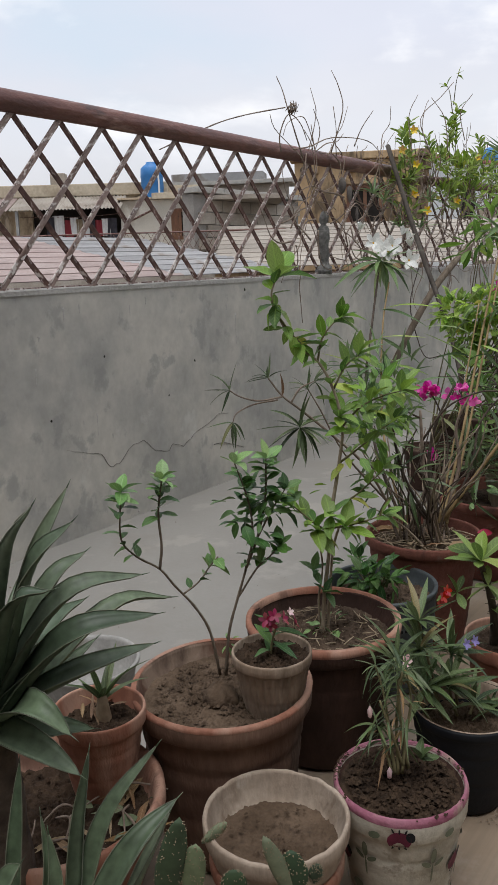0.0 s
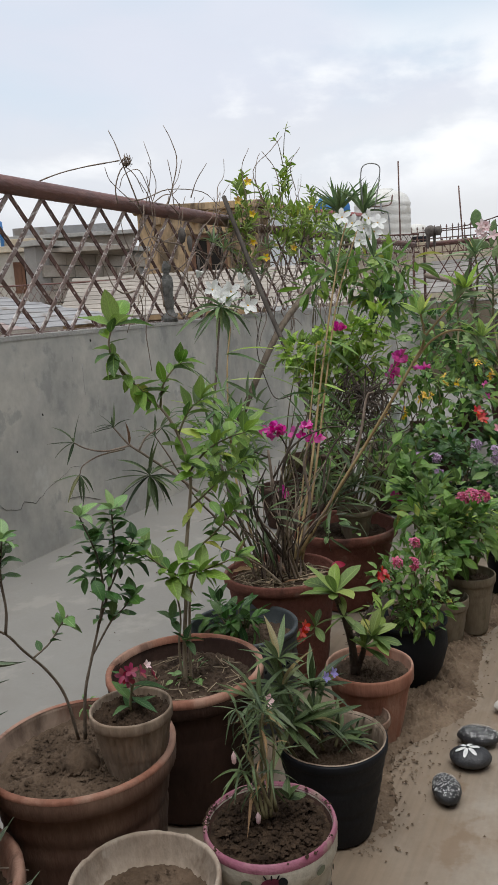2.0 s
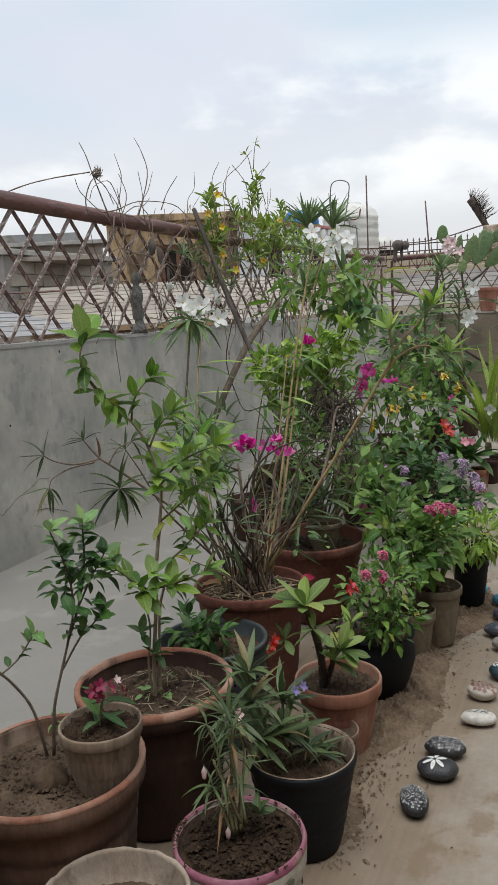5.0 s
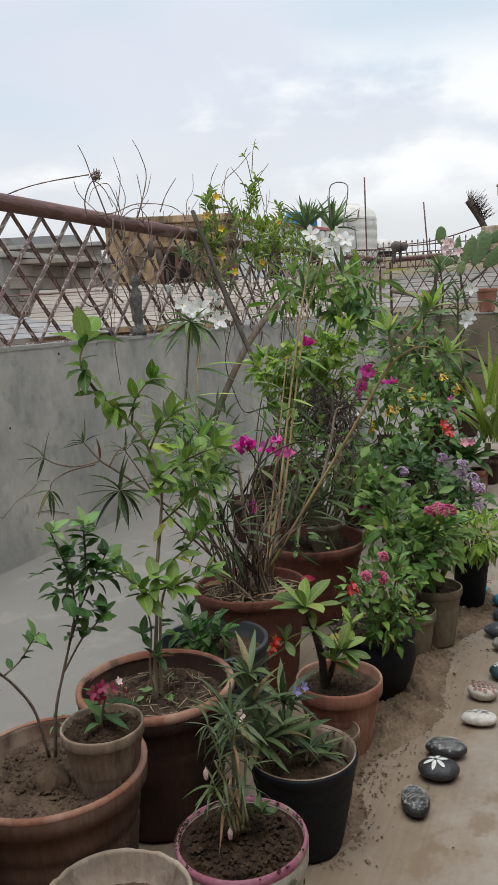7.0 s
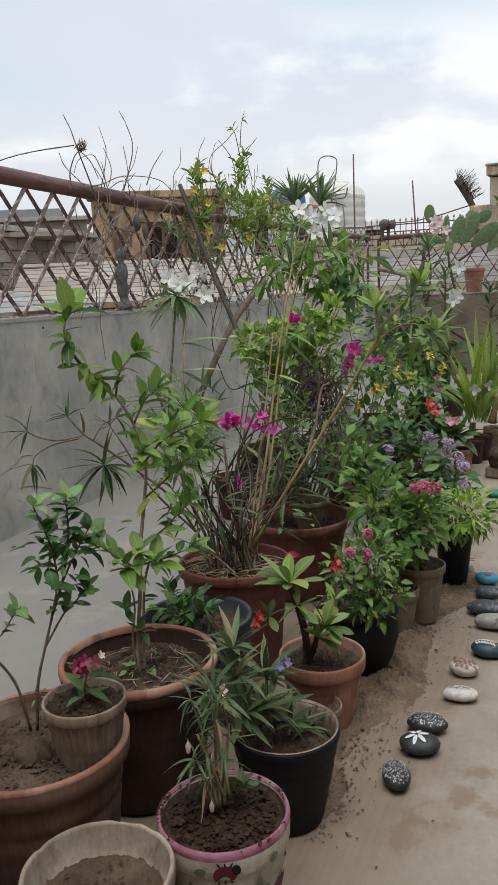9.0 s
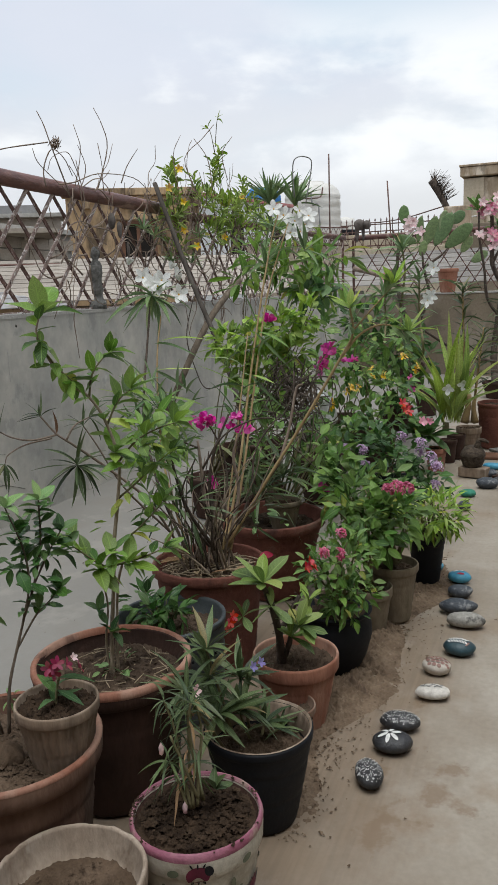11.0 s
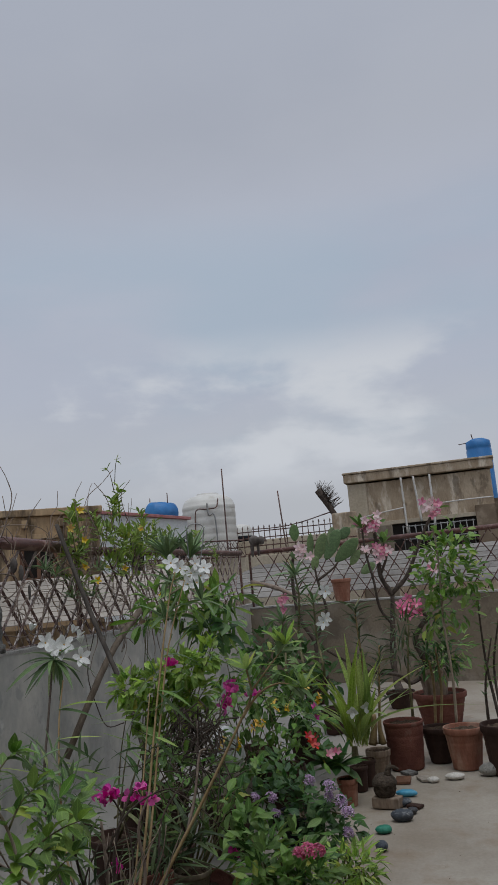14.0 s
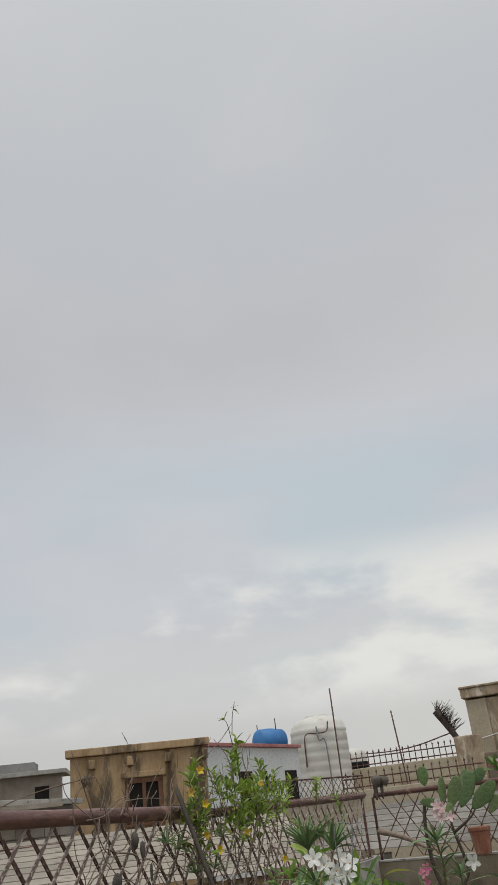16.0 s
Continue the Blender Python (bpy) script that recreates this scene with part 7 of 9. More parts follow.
for k in range(9):
    q = Vector((rnd.uniform(0.0, 0.14), rnd.uniform(-0.16, -0.04), HB * 0.76 + 0.024))
    leaf(bowl, ROUND, LEAF_PALECACTUS, q, (rnd.uniform(-1, 1), rnd.uniform(-1, 1), 0.15), rnd.uniform(0.024, 0.04), rnd.uniform(-40, 40), None, "fallen_leaf")
# trunk under the heart, its dark colour standing in for shadow between leaves
core = Shape()
tube(core, [Vector((heart.x + 0.01, heart.y, HB * 0.7)), heart + Vector((0, 0, -0.1)), heart + Vector((0, 0, 0.03))], 0.045, 0.035, 10, 0.05)
part("trunk", core, DARKWOOD, bowl, "short trunk, coloured dark as the shadow among the leaves")
off = potted(((1.150, 1.008, 0.375)) + (0.176,), "small terracotta pot with a withered agave offset", "potted plant", TERRA, WETSOIL, base=0.64, fill=0.80, seed=34, crumbs=40, rim_part=0.17, foot=HB * 0.76 - 0.004)
OH = (((1.150, 1.008, 0.375))[2] - HB * 0.76) * 0.80
rosette(off, (0.01, 0.0, OH + 0.045), (0.1, 0, 1), STRAP, LEAF_STRAP, 12, 0.10, rnd, 45)
part("bulb", lathe([(0.010, -0.01), (0.014, 0.0), (0.016, 0.015), (0.012, 0.04), (0.009, 0.06), (0, 0.065)], 12, 0.06), STRAW, off, "pale bulb", Matrix.Translation((0.01, 0, OH)))
for k in range(8):
    leaf(off, STRAP, LEAF_DRY, (rnd.uniform(-0.05, 0.05), rnd.uniform(-0.05, 0.05), OH + 0.012), (rnd.uniform(-1, 1), rnd.uniform(-1, 1), 0.3), 0.06, 0, None, "dry_leaf")
tray = thing("white_tray", (1.12, 1.44, 0), "white plastic tray lying on the floor", "tray")
part("tray", lathe([(0, 0.004), (0.10, 0.004), (0.115, 0.03), (0.125, 0.032), (0.118, 0.026), (0.105, 0.0), (0, 0.0)], 32), CLOTH_WHITE, tray)


# spotted cactus pads at the front
def pad(w, h, t, seed):
    s = Shape()
    n, m = 12, 16
    vs, fs = [(0, 0, 0)], []
    for i in range(1, n):
        f = i / n
        r = math.sin(f * math.pi) ** 0.6 * (0.8 + 0.25 * f)
        for k in range(m):
            a = 2 * math.pi * k / m
            k2 = 1 + 0.10 * noise.noise((math.cos(a) * 1.5 + seed * 3, math.sin(a) * 1.5, f * 5))
            vs.append((math.cos(a) * w / 2 * r * k2, math.sin(a) * t / 2 * r * k2, h * f))
    vs.append((0, 0, h))
    fs += [(0, 1 + (k + 1) % m, 1 + k) for k in range(m)]
    for i in range(n - 2):
        for k in range(m):
            a, b2 = 1 + i * m + k, 1 + i * m + (k + 1) % m
            fs.append((a, b2, b2 + m, a + m))
    e = len(vs) - 1
    fs += [(e, e - m + k, e - m + (k + 1) % m) for k in range(m)]
    s.add(vs, fs)
    return s


def dots(w, h, t, count, seed, size):
    q = random.Random(seed)
    s = Shape()
    for _ in range(count):
        f, a = q.uniform(0.08, 0.96), q.uniform(0, 6.28)
        r = math.sin(f * math.pi) ** 0.6 * (0.8 + 0.25 * f)
        p0 = Vector((math.cos(a) * w / 2 * r, math.sin(a) * t / 2 * r, h * f))
        nrm = Vector((math.cos(a) / w, math.sin(a) / t, 0)).normalized()
        for _ in range(3):
            v = (nrm + rand_dir(q) * 0.7).normalized()
            tube(s, [p0, p0 + v * size], size * 0.28, size * 0.1, 4, 0, 1)
    return s


cactus = potted((0.974, 0.543, 0.17, 0.20), "clay pot with spotted prickly cactus pads", "potted plant", TERRA, SOIL, base=0.7, fill=0.88, seed=40, crumbs=20)
for k, (px, w, h, ry, rz, pale) in enumerate((((0.832, 0.561, 0.388), 0.038, 0.150, 12, -54, 0), ((0.856, 0.533, 0.408), 0.036, 0.088, 8, -60, 1), ((0.880, 0.529, 0.480), 0.014, 0.045, 48, -54, 1), ((0.890, 0.487, 0.406), 0.036, 0.050, 0, -54, 0), ((0.938, 0.420, 0.395), 0.025, 0.120, -22, -50, 1), ((0.935, 0.425, 0.404), 0.040, 0.078, -4, -60, 0), ((0.953, 0.410, 0.427), 0.019, 0.030, 10, -54, 0))):
    q = local(cactus, [px])[0]
    mm = Matrix.Translation(q) @ Matrix.Rotation(radians(rz), 4, "Z") @ Matrix.Rotation(radians(ry), 4, "Y")
    pd = part("pad", pad(w, h, 0.013, k), LEAF_PALECACTUS if pale else LEAF_CACTUS, cactus, "", mm)
    tagged(part("spine_tuft", dots(w, h, 0.013, 140 if pale else 170, k, 0.0017), STRAW, pd), "tufts of pale spines", kind="stuff")

# white plastic tub behind the agave bowl
RIM_W = (1.554, 1.500, 0.155, 0.283)
tub = thing("tub", (RIM_W[0], RIM_W[1], 0), "white plastic tub standing behind the agave", "tub")
RW, HW = RIM_W[3] / 2, RIM_W[2]
part("body", lathe([(0, 0), (RW * 0.72, 0), (RW * 0.76, 0.006), (RW * 0.94, HW - 0.012), (RW * 0.955, HW - 0.008), (RW, HW - 0.010), (RW * 1.005, HW - 0.003), (RW * 0.99, HW), (RW * 0.935, HW - 0.002), (RW * 0.92, HW - 0.012), (RW * 0.74, 0.012), (0, 0.010)], 48, 0.004, 1.0, 7), WHITETUB, tub)


# ---- the flowering pots in the middle ----
rnd = random.Random(77)
sp = potted(RIM_STRAW, "large worn terracotta pot with tall canes and straw mulch", "potted plant", TERRA_RED, SOIL, base=0.74, fill=0.90, seed=50, crumbs=40, rim_part=0.10, wob=0.012)
mulch = Shape()
for k in range(150):
    q, t = 0.135 * math.sqrt(rnd.random()), rnd.uniform(0, 6.28)
    p0 = Vector((q * math.cos(t), q * math.sin(t), RIM_STRAW[2] * 0.90 + rnd.uniform(0.006, 0.022)))
    v = Vector((rnd.uniform(-1, 1), rnd.uniform(-1, 1), rnd.uniform(-0.1, 0.25))) * rnd.uniform(0.02, 0.05)
    tube(mulch, [p0 - v, p0 + Vector((0, 0, 0.006)), p0 + v], 0.0028, 0.0014, 4, 0, 2)
tagged(part("mulch", mulch, STRAW, sp), "pale dry straw and stalks", kind="stuff")
for k in range(9):
    q, t = 0.13 * math.sqrt(rnd.random()), rnd.uniform(0, 6.28)
    leaf(sp, OVAL, LEAF_DRY, (q * math.cos(t), q * math.sin(t), RIM_STRAW[2] * 0.92 + 0.02), (rnd.uniform(-1, 1), rnd.uniform(-1, 1), 0.2), rnd.uniform(0.035, 0.07), rnd.uniform(-60, 60), None, "dry_leaf")
leaf(sp, ROUND, CRIMSON, local(sp, [(2.389, 0.738, 0.403)])[0], (0.4, -0.6, 0.0), 0.045, 30, None, "fallen_leaf")
# bare grey trunks
for pts, r in (
    ([(2.490, 0.911, 0.365), (2.466, 0.941, 0.528), (2.463, 0.948, 0.638), (2.460, 0.955, 0.733)], 0.011),
    ([(2.514, 0.907, 0.367), (2.519, 0.947, 0.551), (2.525, 0.931, 0.680), (2.546, 0.883, 0.804)], 0.010),
    ([(2.448, 0.908, 0.389), (2.378, 0.962, 0.534), (2.345, 0.984, 0.665), (2.342, 0.990, 0.752)], 0.008),
    ([(2.536, 0.907, 0.359), (2.601, 0.882, 0.532), (2.596, 0.893, 0.665), (2.612, 0.853, 0.775)], 0.009),
    ([(2.445, 0.916, 0.389), (2.368, 0.938, 0.485), (2.328, 0.953, 0.601), (2.347, 0.913, 0.701)], 0.006),
    ([(2.540, 0.898, 0.363), (2.661, 0.866, 0.517), (2.727, 0.863, 0.658), (2.792, 0.799, 0.764)], 0.007),
    ([(2.463, 0.948, 0.638), (2.492, 0.884, 0.742), (2.554, 0.811, 0.785), (2.597, 0.751, 0.787)], 0.005),
    ([(2.459, 0.956, 0.711), (2.418, 0.995, 0.737), (2.397, 1.015, 0.723)], 0.004),
):
    stem(sp, pts, r * 0.75, r * 0.36, DRYWOOD if r in (0.011, 0.009) else DARKWOOD, "trunk", 7, 0.12)
for k in range(44):
    q = Vector((rnd.uniform(-0.07, 0.07), rnd.uniform(-0.07, 0.07), RIM_STRAW[2] * 0.9))
    d = Vector((rnd.uniform(-0.5, 0.5), rnd.uniform(-0.5, 0.5), 1.0))
    pts = [q]
    for _ in range(rnd.randint(3, 5)):
        d = (d + rand_dir(rnd) * 0.35).normalized()
        pts.append(pts[-1] + d * rnd.uniform(0.06, 0.11))
    tw = Shape()
    tube(tw, pts, rnd.uniform(0.003, 0.005), 0.0015, 5, 0.12, 3)
    part("twig", tw, (DARKWOOD, DRYWOOD, BARK)[k % 3], sp)
# tall yellow canes with drooping leaves
canes = (
    ([(2.498, 0.894, 0.373), (2.716, 0.918, 0.620), (2.929, 0.950, 0.885), (3.116, 0.964, 1.164), (3.263, 0.968, 1.379), (3.319, 0.959, 1.468)], 0.0052),
    ([(2.505, 0.878, 0.372), (2.742, 0.907, 0.634), (2.957, 0.933, 0.923), (3.143, 0.946, 1.184), (3.312, 0.917, 1.432)], 0.0048),
    ([(2.495, 0.901, 0.374), (2.697, 0.937, 0.603), (2.859, 0.963, 0.813), (3.011, 0.987, 1.023)], 0.004),
    ([(2.500, 0.890, 0.382), (2.569, 0.770, 0.592), (2.625, 0.667, 0.765), (2.677, 0.560, 0.955), (2.698, 0.518, 1.040), (2.696, 0.526, 1.120)], 0.006),
    ([(2.680, 0.549, 0.972), (2.713, 0.497, 1.038), (2.748, 0.432, 1.064), (2.782, 0.360, 1.038)], 0.0045),
    ([(2.698, 0.518, 1.049), (2.731, 0.463, 1.115), (2.763, 0.406, 1.181)], 0.0035),
    ([(2.593, 0.733, 0.652), (2.632, 0.711, 0.754), (2.658, 0.695, 0.869), (2.665, 0.674, 0.886)], 0.0055),
)
for k, (pts, r) in enumerate(canes):
    ln = stem(sp, pts, r, r * 0.5, CANE if k != 6 else DRYWOOD, "cane", 8, 0.05)
    if k in (0, 1, 2):
        leaves_along(sp, ln, RIBBON, LEAF_LONG, 9, 0.15, rnd, 0.45, 55, 0.2)
    if k in (3, 4, 5):
        leaves_along(sp, ln, LANCE, LEAF_LONG, 8, 0.075, rnd, 0.75, 50)
        rosette(sp, ln[-1], (0, 0, 1), LANCE, LEAF_YELLOW, 8, 0.085, rnd, 65)
for px, n, s, d in (((3.687, 1.116, 1.542), 30, 0.150, (-0.05, 0, 1)), ((3.676, 1.003, 1.532), 24, 0.145, (0.15, -0.1, 1)), ((3.577, 1.068, 1.421), 14, 0.13, (0, 0, 1)), ((3.398, 1.046, 1.275), 12, 0.14, (0, 0, 1)), ((3.566, 0.929, 1.339), 10, 0.13, (0.2, -0.2, 0.6))):
    rosette(sp, local(sp, [px])[0], d, STRAP, LEAF_LONG, n, s * 1.05, rnd, 44 if n > 20 else 80)
for pts in ([(3.243, 0.958, 1.379), (3.623, 1.090, 1.425), (3.687, 1.116, 1.542)], [(3.243, 0.958, 1.379), (3.595, 1.023, 1.418), (3.676, 1.003, 1.532)]):
    stem(sp, pts, 0.004, 0.003, GREENSTEM, "cane")
for k, px in enumerate(((3.563, 1.059, 1.515), (3.575, 1.021, 1.488), (3.589, 0.976, 1.462), (3.603, 0.935, 1.447), (3.575, 0.991, 1.415), (3.603, 0.958, 1.504), (3.614, 0.922, 1.482), (3.591, 0.953, 1.418))):
    flower(sp, local(sp, [px])[0], (-0.8 + rnd.uniform(-0.4, 0.4), -0.4 + rnd.uniform(-0.4, 0.4), 0.3), 0.042, WHITEPETAL, YELLOWPETAL, 5, 68, seed=k)
ARCH = Leaf(0.11, 0.3, 0.75, 0.4, 10)
# white-flowered stem rising at the side
fl = (
    ([(2.373, 0.973, 0.409), (2.483, 1.110, 0.572), (2.624, 1.227, 0.769), (2.786, 1.286, 0.988), (2.921, 1.329, 1.167), (2.962, 1.338, 1.229)], 0.0055, DARKWOOD),
    ([(2.376, 0.967, 0.408), (2.521, 1.102, 0.601), (2.657, 1.186, 0.784), (2.793, 1.250, 0.966), (2.892, 1.277, 1.103)], 0.0045, CANE),
)
for pts, r, mat in fl:
    ln = stem(sp, pts, r, r * 0.55, mat, "cane", 8, 0.05)
top = local(sp, [(2.924, 1.325, 1.177)])[0]
rosette(sp, top, (0, 0, 1), BLADE, LEAF_LONG, 26, 0.150, rnd, 115, droop=0.3)
for a_px, b_px in (((2.817, 1.269, 1.009), (2.839, 1.158, 0.960)), ((2.752, 1.242, 0.920), (2.734, 1.146, 0.831)), ((2.687, 1.216, 0.828), (2.680, 1.119, 0.761)), ((2.660, 1.246, 0.823), (2.594, 1.300, 0.794)), ((3.002, 0.954, 1.033), (2.928, 0.834, 0.884)), ((2.893, 0.932, 0.889), (2.820, 0.869, 0.778)), ((2.930, 0.975, 0.967), (2.835, 1.071, 0.908)), ((2.853, 0.952, 0.854), (2.792, 1.046, 0.839))):
    u, v = local(sp, [a_px, b_px])
    leaf(sp, ARCH, LEAF_YELLOW, u, (v - u).normalized() + Vector((0, 0, 0.75)), 0.18, 0)
    leaf(sp, RIBBON, LEAF_LONG, u, (v - u) + Vector((0, 0, 0.06)), 0.14, 55)
for k, px in enumerate(((2.899, 1.346, 1.242), (2.911, 1.311, 1.224), (2.917, 1.279, 1.230), (2.916, 1.296, 1.210), (2.939, 1.224, 1.177))):
    flower(sp, local(sp, [px])[0], (-0.75 + rnd.uniform(-0.2, 0.2), -0.6 + rnd.uniform(-0.4, 0.4), 0.25), 0.042, WHITEPETAL, YELLOWPETAL, 5, 58, seed=20 + k)
for k, px in enumerate(((2.965, 1.266, 1.267), (2.973, 1.248, 1.248), (2.926, 1.420, 1.289), (2.980, 1.236, 1.225))):
    flower(sp, local(sp, [px])[0], (rnd.uniform(-0.6, 0.6), rnd.uniform(-0.6, 0.2), 0.9), 0.036, WHITEPETAL, None, 5, 22, seed=30 + k)
# wiry branch with narrow leaf tufts hanging out over the sapling
wiry = (
    ([(2.349, 0.976, 0.417), (2.219, 1.009, 0.602), (2.115, 1.069, 0.716), (2.035, 1.119, 0.795), (1.993, 1.144, 0.834), (1.972, 1.174, 0.883)], 0.0045),
    ([(1.993, 1.145, 0.831), (1.924, 1.172, 0.829), (1.879, 1.198, 0.844), (1.845, 1.208, 0.865)], 0.003),
    ([(1.986, 1.155, 0.823), (1.915, 1.184, 0.819), (1.872, 1.207, 0.801), (1.865, 1.216, 0.777)], 0.0028),
    ([(2.015, 1.131, 0.812), (2.029, 1.110, 0.851), (2.059, 1.083, 0.869)], 0.003),
    ([(2.309, 0.990, 0.482), (2.171, 1.053, 0.646), (2.101, 1.090, 0.782), (2.083, 1.119, 0.841)], 0.0035),
)
for k, (pts, r) in enumerate(wiry):
    ln = stem(sp, pts, r, r * 0.5, DRYWOOD, "twig", 6, 0.08)
    rosette(sp, ln[-1], ln[-1] - ln[-4], STRAP, LEAF_STRAP, 8, 0.065, rnd, 70)
rosette(sp, local(sp, [(2.028, 1.111, 0.743)])[0], (-0.6, -0.5, 0.1), STRAP, LEAF_STRAP, 22, 0.105, rnd, 100)
leaf(sp, STRAP, LEAF_DRY, local(sp, [(2.028, 1.111, 0.743)])[0], (0.6, -0.3, -0.3), 0.10, 0, None, "dry_leaf")
leaf(sp, STRAP, LEAF_DRY, local(sp, [(1.993, 1.145, 0.831)])[0], (0.0, -0.1, 0.6), 0.07, 0, None, "dry_leaf")
# low growth between the trunks
bush(sp, [((2.658, 1.209, 0.826), 0.09), ((2.622, 1.230, 0.713), 0.08), ((2.640, 1.166, 0.633), 0.08), ((2.671, 1.155, 0.746), 0.08), ((2.621, 1.277, 0.830), 0.06), ((2.705, 1.124, 0.820), 0.06)], STRAP, LEAF_LONG, 130, 0.10, 53, True, False, up=0.7)
bush(sp, [((2.340, 0.972, 0.544), 0.08), ((2.323, 0.984, 0.653), 0.07), ((2.613, 0.851, 0.473), 0.07)], STRAP, LEAF_STRAP, 70, 0.085, 51, True, False)
bush(sp, [((2.312, 1.026, 0.774), 0.10), ((2.388, 0.989, 0.760), 0.07), ((2.310, 1.050, 0.688), 0.08), ((2.375, 1.014, 0.849), 0.06)], OVAL, LEAF_CITRUS, 70, 0.062, 52, True, False)
for k, (px, r, n) in enumerate((((2.599, 1.012, 0.764), 0.046, 10), ((2.617, 0.971, 0.773), 0.024, 5), ((2.645, 0.906, 0.763), 0.042, 9), ((2.655, 0.881, 0.739), 0.028, 5), ((2.523, 0.936, 0.584), 0.012, 3), ((3.077, 0.727, 0.443), 0.018, 5))):
    bracts(sp, px, r, MAGENTA, n, 0.023, 60 + k)
ln = stem(sp, [(2.525, 0.932, 0.361), (2.634, 0.933, 0.580), (2.633, 0.984, 0.741), (2.592, 1.025, 0.762)], 0.004, 0.002, DARKWOOD, "twig")
ln = stem(sp, [(2.634, 0.933, 0.580), (2.669, 0.900, 0.688), (2.648, 0.898, 0.759)], 0.003, 0.002, DARKWOOD, "twig")

# wide red-brown bowl with strappy growth
rb = potted(RIM_RED, "wide red-brown terracotta bowl with strappy leaves", "potted plant", TERRA_RED, WETSOIL, base=0.62, fill=0.86, seed=54, crumbs=40, rim_part=0.12, wob=0.008)
for px, n, s in (((3.049, 0.972, 0.411), 26, 0.22), ((3.126, 0.903, 0.462), 22, 0.20), ((3.073, 1.048, 0.469), 16, 0.20)):
    rosette(rb, local(rb, [px])[0], (0, 0, 1), RIBBON, LEAF_STRAP, n, s, rnd, 75, jitter=0.3)
bush(rb, [((3.196, 0.853, 0.515), 0.13), ((3.271, 0.945, 0.567), 0.12), ((3.214, 0.792, 0.444), 0.10), ((3.295, 1.026, 0.584), 0.11), ((3.312, 0.816, 0.538), 0.10)], OVAL, LEAF_BRIGHT, 95, 0.058, 55, True, True, GREENSTEM, (RIM_RED[0], RIM_RED[1], 0.25))
bush(rb, [((3.139, 0.690, 0.510), 0.07), ((3.179, 0.732, 0.567), 0.06)], ROUND, LEAF_BRIGHT, 40, 0.075, 56, True, False)
inner = potted(((3.059, 0.884, 0.394)) + (0.14,), "small grey clay pot standing in the bowl", "pot", MOSSY, WETSOIL, base=0.6, fill=0.8, seed=56, crumbs=10, name="clay_pot", foot=0.27)
bush(rb, [((2.908, 0.948, 0.331), 0.03), ((2.944, 0.849, 0.347), 0.03)], ROUND, LEAF_FRESH, 16, 0.035, 57, True, False)
dry = Shape()
for k in range(60):
    p0 = local(rb, [(3.272, 0.941, 0.660)])[0] + Vector((rnd.gauss(0, 0.1), rnd.gauss(0, 0.08), rnd.gauss(0, 0.09)))
    v = rand_dir(rnd) * rnd.uniform(0.06, 0.14)
    tube(dry, [p0 - v, p0 + rand_dir(rnd) * 0.03, p0 + v], 0.003, 0.0015, 4, 0.1, 3)
tagged(part("twig_tangle", dry, DARKWOOD, rb), "tangle of dry dark twigs", kind="stuff")


def clump(px, label, blobs, shape, mat, count, size, seed, pot_d=0.26, pot_h=0.24, pot_mat=TERRA_DARK, single=False, stem_mat=GREENSTEM):
    """A bushy plant in a pot of its own, half hidden by its neighbours."""
    th = potted((px[0], px[1], pot_h, pot_d), label, "potted plant", pot_mat, SOIL, seed=seed, crumbs=0)
    bush(th, blobs, shape, mat, count, size, seed, single, True, stem_mat, (px[0], px[1], pot_h * 0.86), thick=0.005, shoots=1)
    return th


# bougainvillea, bright green, against the wall
bg = clump((4.05, 1.62), "bougainvillea bush with bright leaves and magenta bracts", [((4.039, 1.500, 0.919), 0.09), ((4.079, 1.359, 0.940), 0.09), ((4.120, 1.216, 0.991), 0.10), ((4.150, 1.109, 1.055), 0.07), ((4.092, 1.308, 0.821), 0.09), ((4.133, 1.166, 0.871), 0.09), ((4.056, 1.436, 0.790), 0.06), ((4.122, 1.198, 0.777), 0.06), ((4.069, 1.385, 0.691), 0.06)], OVAL, LEAF_YELLOW, 780, 0.064, 70, 0.26, 0.22)
bush(bg, [((3.869, 1.283, 0.644), 0.07), ((3.878, 1.247, 0.573), 0.06)], OVAL, LEAF_BRIGHT, 40, 0.085, 73, True, False)
for k, (px, r, n) in enumerate((((3.961, 1.243, 1.038), 0.035, 12), ((4.387, 1.055, 0.857), 0.06, 16), ((4.381, 1.078, 0.773), 0.06, 14), ((4.707, 1.018, 0.770), 0.03, 6))):
    bracts(bg, px, r, MAGENTA, max(2, n // 2), 0.036, 80 + k)
stem(bg, [(4.05, 1.62, 0.3), (4.201, 1.156, 0.616), (4.324, 1.093, 0.780), (4.387, 1.055, 0.857)], 0.006, 0.003, GREENSTEM, "cane")
tall = clump((4.75, 1.75), "tall shrub with long drooping leaves by the wall", [((4.399, 1.454, 1.339), 0.09), ((4.450, 1.273, 1.316), 0.10), ((4.492, 1.122, 1.307), 0.09), ((4.523, 1.014, 1.345), 0.05), ((4.432, 1.342, 1.446), 0.07), ((4.473, 1.187, 1.217), 0.08), ((4.376, 1.535, 1.236), 0.06), ((4.507, 1.066, 1.222), 0.06)], DROOP, LEAF_CITRUS, 210, 0.120, 71, 0.28, 0.24, TERRA_DARK, True)
liana = clump((4.6, 1.55), "shrub with large dark hanging leaves among the pots", [((4.384, 1.132, 1.160), 0.08), ((4.401, 1.070, 1.202), 0.06), ((4.359, 1.219, 1.180), 0.06)], OVAL, LEAF_LIANA, 26, 0.115, 72, 0.3, 0.3, TERRA_DARK, True)
